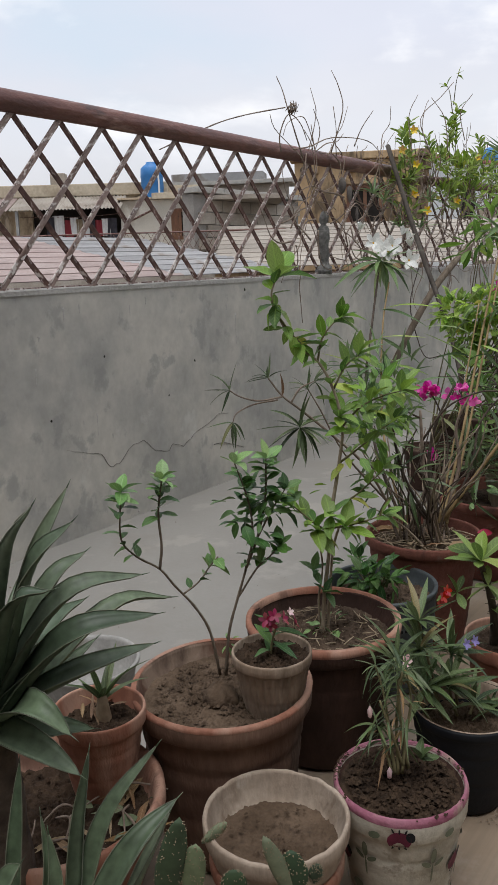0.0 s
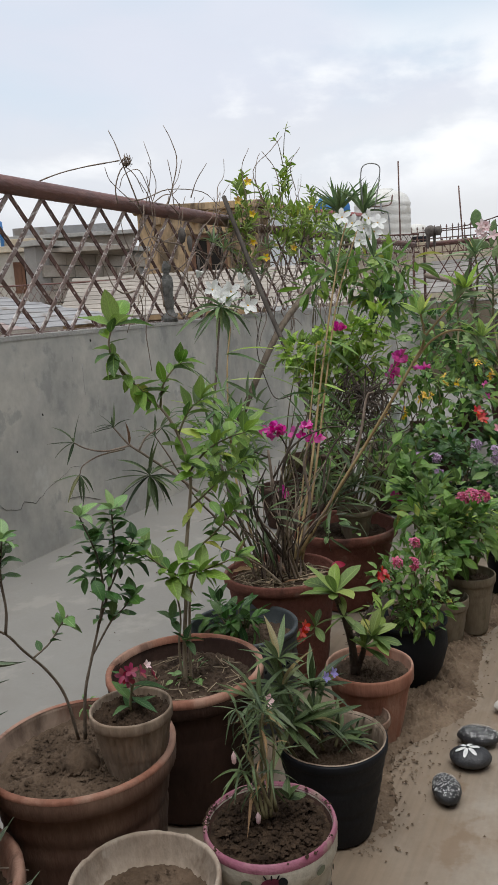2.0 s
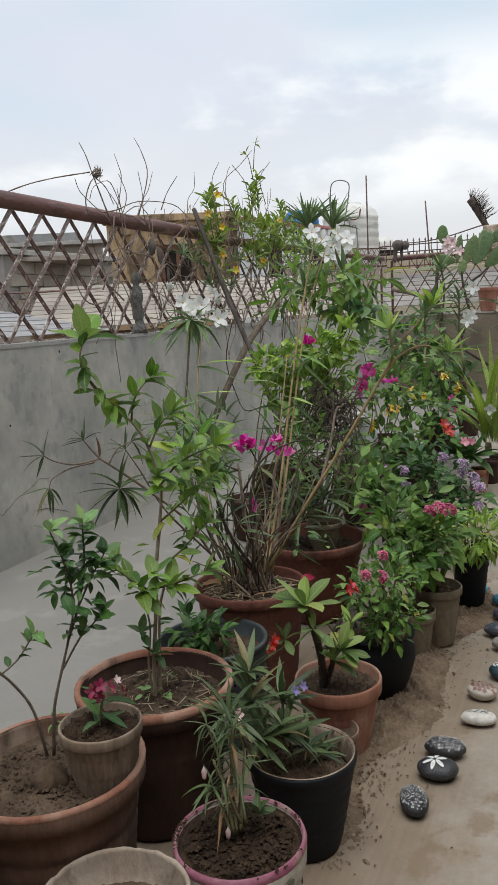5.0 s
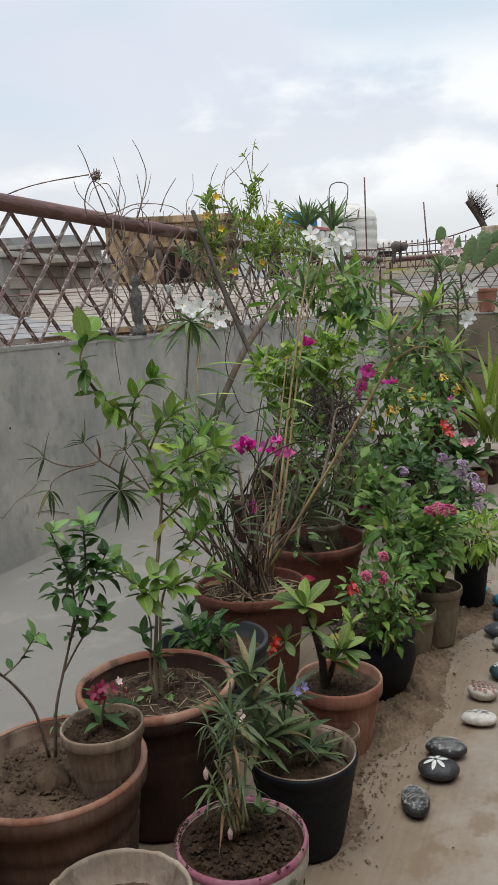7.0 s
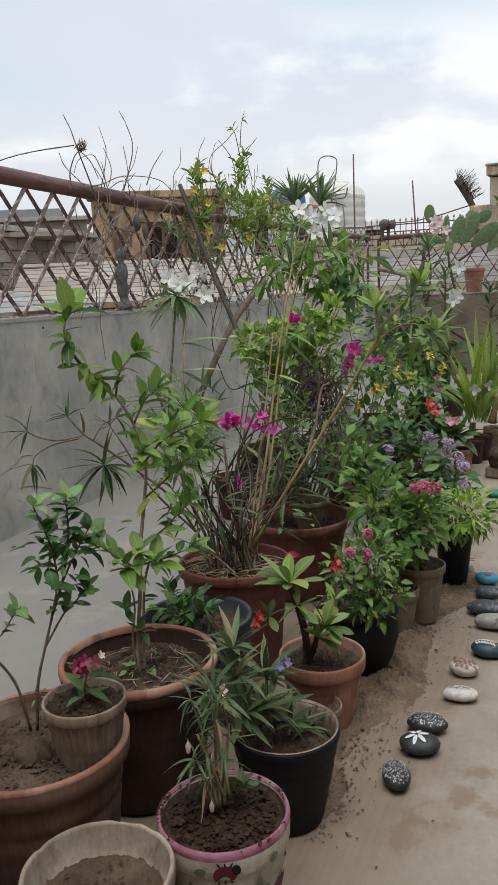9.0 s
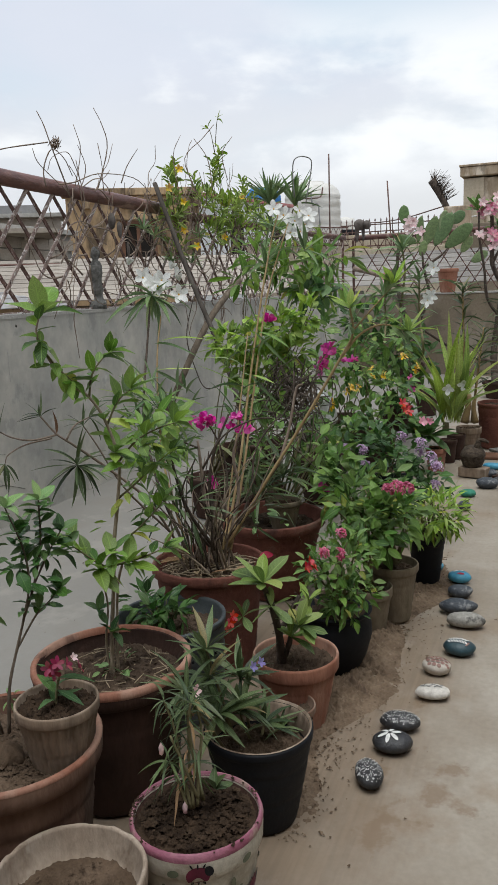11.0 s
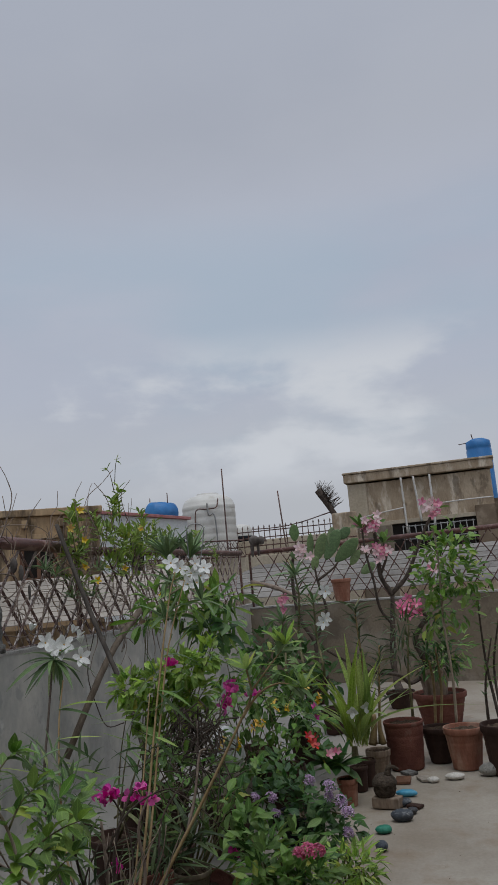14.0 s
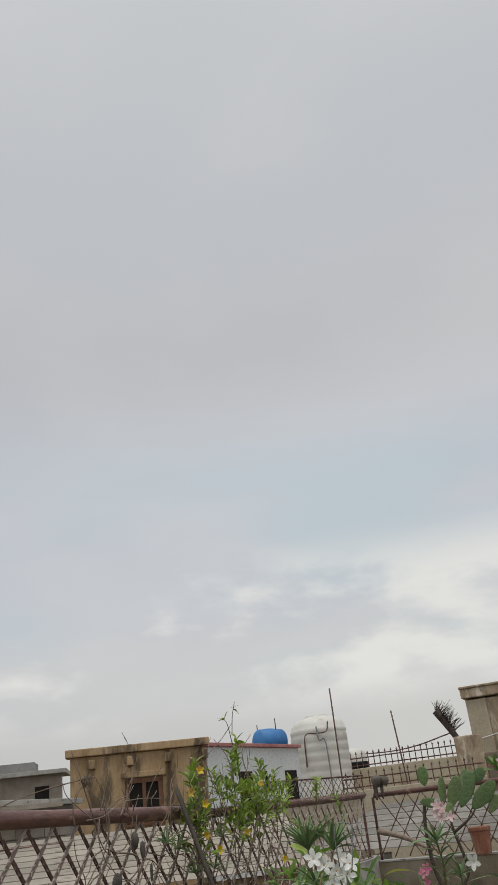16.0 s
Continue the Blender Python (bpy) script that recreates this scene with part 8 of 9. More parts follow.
# grey snarl of dead twigs at the foot of the shrubs
snarl = Shape()
rw = random.Random(15)
for k in range(130):
    p0 = Vector((3.962, 1.137, 0.683)) + Vector((rw.gauss(0, 0.06), rw.gauss(0, 0.075), rw.gauss(0, 0.055)))
    v = rand_dir(rw) * rw.uniform(0.05, 0.15)
    tube(snarl, [p0 - v - liana.location, p0 + rand_dir(rw) * 0.05 - liana.location, p0 + v - liana.location], rw.uniform(0.002, 0.005), 0.0015, 5, 0.15, 3)
tagged(part("twig_tangle", snarl, DARKWOOD, liana), "snarl of dead grey-brown twigs", kind="stuff")

# climber with yellow trumpets on the leaning post and railing
cl = thing("climber", (5.85, 2.45, 0.0), "yellow-flowered climber on the railing and leaning post", "climbing plant")
tufts = ((5.77, 2.56, 1.94), (5.73, 2.56, 2.01), (6.62, 2.56, 2.10), (6.59, 2.56, 2.19), (6.14, 2.56, 1.95), (6.95, 2.56, 1.90), (7.53, 2.56, 1.96), (6.74, 2.56, 1.81), (7.17, 2.56, 2.04), (5.77, 2.56, 1.63), (6.45, 2.56, 1.88), (6.60, 2.56, 2.51), (6.47, 2.56, 2.42), (5.84, 2.56, 1.80), (7.84, 2.56, 1.88), (6.34, 2.50, 2.06), (6.83, 2.50, 1.86), (8.57, 2.50, 1.87), (7.29, 2.50, 1.72), (7.84, 2.50, 1.52), (5.55, 2.50, 1.90), (6.47, 2.50, 1.71), (9.36, 2.50, 1.72))
for k, px in enumerate(tufts):
    q = local(cl, [px])[0]
    small_top = k in (11, 12)
    sprig = Shape()
    lean = Vector((rnd.uniform(-0.06, 0.06), rnd.uniform(-0.04, 0.04), 0))
    ln = tube(sprig, [q + Vector((0, 0, -0.16)) - lean, q, q + Vector((0, 0, 0.05 if small_top else 0.12)) + lean], 0.004, 0.002, 5, 0.1, 4)
    part("sprig", sprig, GREENSTEM, cl)
    leaves_along(cl, ln, OVAL if k % 2 else SPOON, LEAF_CLIMBER, 4 if small_top else 17, 0.06 if small_top else 0.080, rnd, 0.75 if small_top else 0.25, 50, 0.3)
for px in ((5.64, 2.56, 1.40), (5.99, 2.56, 1.40), (5.39, 2.56, 1.57), (5.23, 2.56, 1.61), (6.12, 2.56, 1.60)):
    rosette(cl, local(cl, [px])[0], (rnd.uniform(-0.3, 0.3), -0.2, 1), STRAP, LEAF_LONG, 14, 0.13, rnd, 75)
for k, px in enumerate(((5.701, 2.500, 2.049), (5.757, 2.500, 1.823), (5.736, 2.500, 1.625), (5.948, 2.500, 1.518), (7.362, 2.500, 1.355), (6.931, 2.500, 1.964), (5.522, 2.500, 1.901), (6.511, 2.500, 1.609))):
    flower(cl, local(cl, [px])[0], (-0.6, -0.7, 0.2), 0.040, YELLOWPETAL, None, 5, 50, seed=k)
bush(cl, [((5.69, 2.56, 1.75), 0.10), ((6.68, 2.56, 1.85), 0.13), ((7.16, 2.56, 1.91), 0.13), ((7.59, 2.56, 1.86), 0.11), ((6.28, 2.56, 1.89), 0.08), ((6.91, 2.56, 1.68), 0.14), ((6.41, 2.56, 1.65), 0.10), ((5.75, 2.56, 1.50), 0.08)], SPOON, LEAF_CLIMBER, 560, 0.082, 141, True, False, up=0.9)
vines = Shape()
rv = random.Random(9)
for k in range(150):
    x = rv.uniform(5.2, 7.6) if k % 4 else rv.uniform(4.2, 5.6)
    z = rv.uniform(1.12, 1.85)
    y = 2.60 + rv.uniform(-0.10, 0.06)
    pts = [Vector((x, y, z))]
    d = rand_dir(rv, 0.3)
    for _ in range(rv.randint(3, 6)):
        d = (d + rand_dir(rv) * 0.7).normalized()
        d.y *= 0.25
        pts.append(pts[-1] + d * rv.uniform(0.08, 0.16))
    tube(vines, [q - cl.location for q in pts], rv.uniform(0.003, 0.006), 0.002, 5, 0.15, 3)
for px in ([(4.110, 2.404, 1.729), (3.985, 2.412, 1.954), (3.969, 2.436, 2.055), (3.951, 2.462, 2.127)], [(4.535, 2.477, 1.802), (4.570, 2.418, 2.029), (4.558, 2.438, 2.160), (4.537, 2.474, 2.251)], [(4.778, 2.456, 1.856), (4.799, 2.419, 1.957), (4.832, 2.357, 2.056)], [(5.481, 2.402, 1.876), (5.471, 2.424, 2.107), (5.495, 2.373, 2.238)], [(5.622, 2.335, 1.882), (5.594, 2.396, 2.100), (5.739, 2.319, 2.247), (5.865, 2.277, 2.359)], [(5.762, 2.264, 1.887), (5.752, 2.289, 2.107), (5.714, 2.374, 2.250)], [(5.804, 2.164, 1.961), (5.792, 2.193, 2.141), (5.820, 2.122, 2.255)], [(4.079, 2.452, 1.776), (4.129, 2.374, 1.788), (4.367, 2.369, 1.857), (4.637, 2.297, 1.860), (4.948, 2.351, 1.808)], [(3.962, 2.447, 1.751), (3.958, 2.452, 1.839), (3.984, 2.413, 1.939), (4.018, 2.362, 1.894), (4.122, 2.385, 1.819)]):
    tube(vines, local(cl, px), 0.004, 0.002, 5, 0.2, 4)
for k in range(24):
    q = Vector((rv.uniform(4.5, 7.2), 2.66 + rv.uniform(-0.06, 0.06), rv.uniform(1.70, 1.84)))
    d = Vector((rv.uniform(-0.6, 0.6), 0, 1.0))
    pts = [q]
    for _ in range(rv.randint(2, 6)):
        d = (d + Vector((rv.gauss(0, 0.55), rv.gauss(0, 0.15), rv.gauss(0, 0.35)))).normalized()
        pts.append(pts[-1] + d * rv.uniform(0.05, 0.11))
    tube(vines, [p - cl.location for p in pts], 0.004, 0.0018, 5, 0.15, 3)
part("dry_vines", vines, DRYWOOD, cl, "tangle of dry brown vines")
knot = Shape()
for k in range(26):
    p0 = local(cl, [(3.996, 2.397, 1.968)])[0]
    v = rand_dir(rv)
    tube(knot, [p0 - v * 0.025, p0 + rand_dir(rv) * 0.025, p0 + v * 0.04], 0.0025, 0.0015, 4, 0, 2)
tagged(part("dry_knot", knot, DRYWOOD, cl), "knot of dead tendrils", kind="stuff")
wire = Shape()
tube(wire, [(3.413, 2.820, 1.753), (3.670, 2.674, 1.882), (3.814, 2.568, 1.935), (3.976, 2.425, 1.974)], 0.0035, 0.0035, 5, 0.2)
tagged(part("wire", wire, DRYWOOD), "thin dry tendril strung above the railing", "wire")
loop = Shape()
tube(loop, [(3.101, 0.822, 1.504), (3.100, 0.825, 1.613), (3.106, 0.806, 1.642), (3.117, 0.767, 1.635), (3.119, 0.763, 1.599), (3.112, 0.784, 1.481)], 0.0022, 0.0022, 5)
loop.v = [tuple(Vector(q) - sp.location) for q in loop.v]
part("wire_loop", loop, METALPIPE, sp, "bent wire support loop")

# leaning iron post and a grey pipe propped on the wall
post = Shape()
tube(post, [(5.533, 2.610, 1.946), (5.312, 2.265, 1.271), (5.044, 1.878, 0.596), (4.801, 1.676, 0.061)], 0.018, 0.018, 4, 0.0)
tagged(part("leaning_post", post, POSTWOOD), "dark weathered timber post leaning on the railing", "post")
pp = Shape()
tube(pp, [(6.093, 2.217, 1.265), (5.714, 2.347, 0.928), (5.441, 2.572, 0.313)], 0.024, 0.024, 10, 0.0)
tagged(part("propped_pole", pp, TWIGBARK), "weathered grey-brown pole propped against the parapet wall", "pole")
cord = Shape()
tube(cord, [(5.681, 2.420, 1.150), (5.608, 2.457, 0.862), (5.632, 2.405, 0.607), (5.613, 2.327, 0.483), (5.568, 2.181, 0.510)], 0.004, 0.004, 5, 0.1)
tagged(part("cord", cord, DARKWOOD), "dark cord hanging beside the pipe", "cord")

# carved figure on the wall top: one plain mesh
fig = lathe([(0.0, 0.0), (0.062, 0.0), (0.064, 0.03), (0.056, 0.05), (0.036, 0.055), (0.034, 0.09), (0.044, 0.12), (0.036, 0.15), (0.040, 0.19), (0.048, 0.22), (0.046, 0.27), (0.034, 0.29), (0.020, 0.305), (0.033, 0.33), (0.034, 0.36), (0.020, 0.385), (0.0, 0.39)], 24, 0.05, 0.8, 8)
fig.v = [(x * (1 + 0.35 * noise.noise((x * 30, y * 30, z * 22))) + 0.010 * math.sin(z * 21), y * (1 + 0.3 * noise.noise((x * 30, y * 30, z * 22 + 5))), z) for x, y, z in fig.v]
tagged(part("statuette", fig, STATUE, None, "", Matrix.Translation((4.74, 2.655, 1.098))), "small weathered grey stone statuette on the wall", "statuette")
rag = Shape()
for k, (px, w) in enumerate((((4.904, 2.617, 1.653), 0.05), ((4.929, 2.573, 1.597), 0.035), ((4.952, 2.532, 1.468), 0.022))):
    s = lathe([(0, -0.06), (w * 0.5, -0.045), (w * 0.8, 0.0), (w * 0.6, 0.035), (0, 0.05)], 12, 0.25, 0.5, k)
    rag.add(s.v, s.f, Matrix.Translation(px))
tagged(part("rag", rag, RAG), "grey rag caught in the lattice", "rag")
# lilac and yellow flowering bushes, and shrubs towards the end
li = clump((4.31, 0.72, 0.00), "dark bush with lilac flower heads", [((3.959, 0.699, 0.378), 0.15), ((3.932, 0.574, 0.387), 0.14), ((3.897, 0.479, 0.317), 0.12), ((3.936, 0.803, 0.381), 0.13), ((4.052, 0.743, 0.470), 0.12), ((3.782, 0.563, 0.302), 0.12), ((3.802, 0.441, 0.250), 0.10)], LANTANA, LEAF_DARK, 470, 0.058, 90, 0.26, 0.24, BLACKPLASTIC)
for k, (px, r) in enumerate((((3.781, 0.565, 0.505), 0.035), ((3.796, 0.481, 0.470), 0.045), ((3.753, 0.431, 0.424), 0.04), ((3.707, 0.401, 0.390), 0.045), ((3.795, 0.486, 0.432), 0.03), ((3.729, 0.805, 0.456), 0.03), ((3.746, 0.736, 0.449), 0.035), ((3.707, 0.402, 0.309), 0.035), ((3.749, 0.721, 0.383), 0.025))):
    flower_head(li, local(li, [px])[0], (-0.5, -0.5, 0.8), r * 0.8, LILAC, 24, 0.0115, 100 + k)
ye = clump((5.03, 0.96, 0.00), "leafy bush with yellow flowers", [((4.895, 1.089, 0.566), 0.18), ((4.940, 0.894, 0.575), 0.18), ((4.968, 0.748, 0.587), 0.15), ((4.827, 0.942, 0.423), 0.18), ((4.863, 0.767, 0.402), 0.15), ((4.784, 1.117, 0.430), 0.15), ((5.006, 1.058, 0.706), 0.13)], OVAL, LEAF_BRIGHT, 270, 0.072, 91, 0.3, 0.3)
for k, (px, r) in enumerate((((4.466, 1.143, 0.546), 0.045), ((4.480, 1.095, 0.550), 0.04), ((4.604, 1.016, 0.605), 0.04), ((4.689, 0.871, 0.689), 0.05), ((4.682, 0.903, 0.658), 0.035), ((4.764, 0.750, 0.752), 0.05), ((4.778, 0.671, 0.714), 0.035), ((4.616, 0.969, 0.619), 0.03))):
    flower_head(ye, local(ye, [px])[0], (-0.6, -0.5, 0.6), r, YELLOWPETAL, 3, 0.026, 120 + k)
for k, px in enumerate(((4.672, 0.699, 0.499), (4.674, 0.684, 0.482), (4.669, 0.713, 0.531), (4.687, 0.610, 0.427))):
    flower(ye, local(ye, [px])[0], (-0.6, -0.6, 0.5), 0.035, REDPETAL if k < 3 else PINKPETAL, None, 5, 55, seed=k)
clump((5.48, 1.25, 0.00), "light-green shrub behind the flower pots", [((5.268, 1.244, 0.864), 0.18), ((5.319, 1.034, 0.890), 0.20), ((5.351, 0.878, 0.882), 0.16), ((5.204, 1.087, 0.721), 0.18), ((5.160, 1.260, 0.693), 0.14), ((5.248, 0.881, 0.713), 0.14), ((5.240, 1.347, 0.906), 0.12)], OVAL, LEAF_BRIGHT, 220, 0.085, 92, 0.32, 0.32)
clump((4.46, 1.13, 0.00), "low dark-leaved plant between the pots", [((3.984, 1.010, 0.451), 0.15), ((4.118, 0.900, 0.470), 0.15), ((4.056, 1.116, 0.522), 0.14), ((3.812, 0.882, 0.378), 0.11)], OVAL, LEAF_BRIGHT, 120, 0.066, 93, 0.28, 0.26)
clump((3.75, 1.25), "leafy filler plant behind the bowl", [((3.700, 1.230, 0.502), 0.14), ((3.832, 1.159, 0.561), 0.14), ((3.962, 1.082, 0.651), 0.13), ((3.673, 1.298, 0.614), 0.12)], LANCE, LEAF_BRIGHT, 70, 0.085, 94, 0.28, 0.26)
# crumpled white bag and a small clay pot half hidden among the stems
bag = Shape()
s = lathe([(0.0, 0.0), (0.10, 0.0), (0.135, 0.05), (0.125, 0.12), (0.10, 0.18), (0.055, 0.22), (0.0, 0.235)], 28, 0.05, 0.8, 6)
bag.add([(x * (1 + 0.28 * noise.noise((x * 16, y * 16, z * 16))), y * (1 + 0.28 * noise.noise((x * 16 + 4, y * 16, z * 16))), z) for x, y, z in s.v], s.f, None, False)
stool = (4.950, 1.274, 0.427)
tagged(part("plinth", box(0.3, 0.26, stool[2] - 0.10, 0.008), GREYBLOCK, None, "", Matrix.Translation((stool[0], stool[1], (stool[2] - 0.10) / 2))), "grey block standing between the pots", "block")
tagged(part("bag", bag, CLOTH_WHITE, None, "", Matrix.Translation((stool[0], stool[1], stool[2] - 0.098))), "crumpled white bag among the plants", "bag")
potted((5.405, 1.124, 0.165, 0.150), "small orange clay pot among the bushes", "pot", TERRA, SOIL, seed=151, crumbs=0, name="clay_pot")
# ---- the far end ----
br20 = potted((6.182, 0.296, 0.328, 0.286), "large brown clay pot with narrow-leaved stems", "potted plant", TERRA_RED, WETSOIL, base=0.82, fill=0.92, seed=120, crumbs=20, rim_part=0.08, lip=0.04)
rose = potted((8.75, 0.47, 0.17, 0.30), "low dark pot with a pink-flowered desert rose at the back", "potted plant", TERRA_DARK, WETSOIL, seed=125, crumbs=0)


def deeper(p, k):
    """A place k times as far from the eye, in the same direction."""
    return EYE + (Vector(p) - EYE) * k


for k, (pts, r) in enumerate((
    ([(6.560, 0.350, 0.480), (6.613, 0.365, 0.658), (6.614, 0.338, 0.923), (6.616, 0.312, 1.164)], 0.035),
    ([(6.616, 0.312, 1.150), (6.611, 0.386, 1.298), (6.611, 0.391, 1.451), (6.610, 0.396, 1.625), (6.609, 0.407, 1.691)], 0.026),
    ([(6.616, 0.312, 1.164), (6.623, 0.182, 1.289), (6.626, 0.086, 1.479), (6.628, -0.013, 1.665), (6.628, -0.097, 1.775)], 0.024),
    ([(6.614, 0.338, 0.923), (6.559, 0.417, 1.059), (6.507, 0.438, 1.277), (6.503, 0.475, 1.494), (6.503, 0.483, 1.688)], 0.016),
    ([(6.611, 0.385, 1.320), (6.615, 0.327, 1.448), (6.614, 0.338, 1.557)], 0.016),
)):
    ln = stem(rose, [deeper(q, 1.366) for q in pts], r * 1.05, r * 0.6, DARKWOOD, "trunk", 8, 0.1)
    if k:
        rosette(rose, ln[-1], (0, 0, 1), SPOON, LEAF_BRIGHT, 9, 0.16, rnd, 70)
stem(rose, [(8.75, 0.47, 0.15), deeper((6.560, 0.350, 0.480), 1.366)], 0.05, 0.038, DARKWOOD, "trunk", 8, 0.1)
for k, (px, n) in enumerate((((6.509, 0.411, 1.739), 8), ((6.512, 0.374, 1.489), 8), ((6.528, -0.085, 1.779), 7), ((6.506, 0.441, 1.685), 4), ((6.528, -0.009, 1.364), 2))):
    for j in range(n + 3):
        q = local(rose, [deeper(px, 1.366)])[0] + Vector((rnd.gauss(0, 0.04), rnd.gauss(0, 0.06), rnd.gauss(0, 0.045)))
        flower(rose, q, (-1, rnd.uniform(-0.5, 0.5), rnd.uniform(0, 0.8)), 0.058, PINKPETAL if j % 2 else PALEPINK, None, 5, 58, seed=j)
stem(br20, [(6.420, 0.234, 0.294), (6.421, 0.226, 0.672), (6.423, 0.179, 1.012)], 0.012, 0.006, GREENSTEM, "cane")
bush(br20, [((6.421, 0.221, 0.971), 0.14), ((6.419, 0.264, 0.844), 0.12)], STRAP, LEAF_STRAP, 90, 0.13, 121, True, False)

spike = potted((5.999, 0.478, 0.175, 0.175), "pale clay pot with a tall narrow-leaved plant", "potted plant", CREAM, WETSOIL, base=0.66, fill=0.88, seed=122, crumbs=20, rim_part=0.25)
for pts in ([(6.150, 0.498, 0.177), (6.196, 0.534, 0.613), (6.244, 0.558, 1.030), (6.244, 0.559, 1.155)], [(6.152, 0.474, 0.177), (6.205, 0.442, 0.527), (6.258, 0.410, 0.857)]):
    ln = stem(spike, pts, 0.012, 0.005, CANE, "cane", 7)
    leaves_along(spike, ln, STRAP, LEAF_STRAP, 46, 0.15, rnd, 0.35, 60)
bulb = Shape()
tube(bulb, local(spike, [(6.097, 0.522, 0.186), (6.099, 0.499, 0.290), (6.100, 0.489, 0.394)]), 0.03, 0.015, 8, 0.1)
tube(bulb, local(spike, [(6.105, 0.441, 0.185), (6.103, 0.459, 0.290), (6.104, 0.449, 0.373)]), 0.022, 0.012, 8, 0.1)
part("swollen_stem", bulb, CANE, spike)

lily = potted((5.613, 0.576, 0.153, 0.122), "dark clay pot with an arching lily, yellow-green leaves", "potted plant", TERRA_DARK, WETSOIL, base=0.75, fill=0.9, seed=124, crumbs=20)
heart = local(lily, [(5.934, 0.629, 0.213)])[0]
LILY = Leaf(0.078, 0.45, 0.85, 0.40, 14)
LEAF_LILY = leaf_material("lily leaf", (0.16, 0.27, 0.035), (0.44, 0.54, 0.11), 0.35, 0.35, old=(0.50, 0.46, 0.14))
for k in range(34):
    a = k * 2.4
    tilt = 0.08 + 0.50 * rnd.random()
    v = Vector((math.cos(a) * tilt, math.sin(a) * tilt, 1.0))
    leaf(lily, LILY, LEAF_LILY, heart + Vector((rnd.uniform(-0.05, 0.05), rnd.uniform(-0.1, 0.06), 0)), v + Vector((0, 0.03, 0)), rnd.uniform(0.46, 0.80), rnd.uniform(-30, 30))
ln = stem(lily, [(5.934, 0.631, 0.131), (5.934, 0.629, 0.213)], 0.03, 0.02, GREENSTEM)
for px in ((5.787, 0.596, 0.477), (5.798, 0.496, 0.503)):
    flower(lily, local(lily, [px])[0], (-1, 0, -0.2), 0.06, WHITEPETAL, None, 4, 35)

potted((5.740, 0.537, 0.168, 0.125), "dark clay pot beside the lily", "pot", TERRA_DARK, WETSOIL, base=0.8, fill=0.9, seed=126, crumbs=10, name="clay_pot")
pk = potted((5.279, 0.608, 0.162, 0.130), "pink terracotta pot with a dark spreading rosette", "potted plant", TERRA, WETSOIL, base=0.75, fill=0.9, seed=128, crumbs=10, rim_part=0.2)
for px, n, s in (((5.324, 0.660, 0.226), 18, 0.17), ((5.261, 0.740, 0.255), 14, 0.15)):
    rosette(pk, local(pk, [px])[0], (-0.2, -0.1, 1), SPOON, LEAF_DARK, n, s, rnd, 85)
for k, px in enumerate(((5.054, 0.765, 0.433), (5.057, 0.748, 0.451), (5.077, 0.621, 0.361), (5.074, 0.645, 0.361), (5.159, 0.744, 0.542), (5.158, 0.749, 0.613))):
    flower(pk, local(pk, [px])[0], (-0.8, -0.3, 0.5), 0.03, REDPETAL if k < 2 else PINKPETAL if k < 4 else MAGENTA, None, 5, 50, seed=k)
st = stem(pk, [(5.371, 0.687, 0.161), (5.156, 0.763, 0.364), (5.153, 0.778, 0.578)], 0.006, 0.003, GREENSTEM)
leaves_along(pk, st, OVAL, LEAF_DARK, 16, 0.08, rnd, 0.2, 60)

g21 = potted((6.332, 0.057, 0.248, 0.248), "dark grey clay pot with thin bare stems", "potted plant", TERRA_DARK, WETSOIL, base=0.62, fill=0.9, seed=130, crumbs=10)
for pts in ([(6.576, 0.081, 0.218), (6.627, 0.061, 0.476), (6.626, 0.074, 0.696)], [(6.577, 0.039, 0.218), (6.628, 0.006, 0.475), (6.628, 0.014, 0.782)]):
    ln = stem(g21, pts, 0.012, 0.008, CANE)
bush(g21, [((6.627, 0.066, 0.696), 0.14), ((6.628, -0.039, 0.694), 0.14), ((6.628, 0.013, 0.826), 0.12)], LANCE, LEAF_DARK, 200, 0.08, 131, True, False)
t22 = potted((6.123, -0.120, 0.281, 0.281), "orange terracotta pot with a slim sapling", "potted plant", TERRA, SOIL, base=0.7, fill=0.9, seed=132, crumbs=20, rim_part=0.16)
ln = stem(t22, [(6.328, -0.078, 0.249), (6.328, -0.091, 0.592), (6.328, -0.077, 1.007), (6.328, -0.095, 1.416), (6.328, -0.084, 1.700)], 0.012, 0.005, BARK)
bush(t22, [((6.428, -0.029, 1.256), 0.17), ((6.428, -0.151, 1.416), 0.2), ((6.428, -0.146, 1.085), 0.17), ((6.428, -0.025, 1.005), 0.13), ((6.427, -0.213, 1.577), 0.18), ((6.428, -0.033, 1.526), 0.12), ((6.426, -0.268, 1.287), 0.2)], OVAL, LEAF_CITRUS, 400, 0.08, 133, True, False)
p23 = potted((5.944, -0.391, 0.323, 0.323), "brown terracotta pot with bare branching stems", "potted plant", TERRA_DARK, SOIL, base=0.74, fill=0.9, seed=134, crumbs=20)
for pts in ([(6.483, -0.387, 0.246), (6.585, -0.350, 0.620), (6.585, -0.345, 0.956), (6.585, -0.352, 1.169)], [(6.483, -0.407, 0.245), (6.583, -0.403, 0.617), (6.578, -0.500, 1.029)], [(6.486, -0.307, 0.249), (6.486, -0.322, 0.511), (6.483, -0.406, 0.834)]):
    ln = stem(p23, pts, 0.012, 0.005, DARKWOOD)
    leaves_along(p23, ln, LANCE, LEAF_BRIGHT, 14, 0.08, rnd, 0.3, 60)
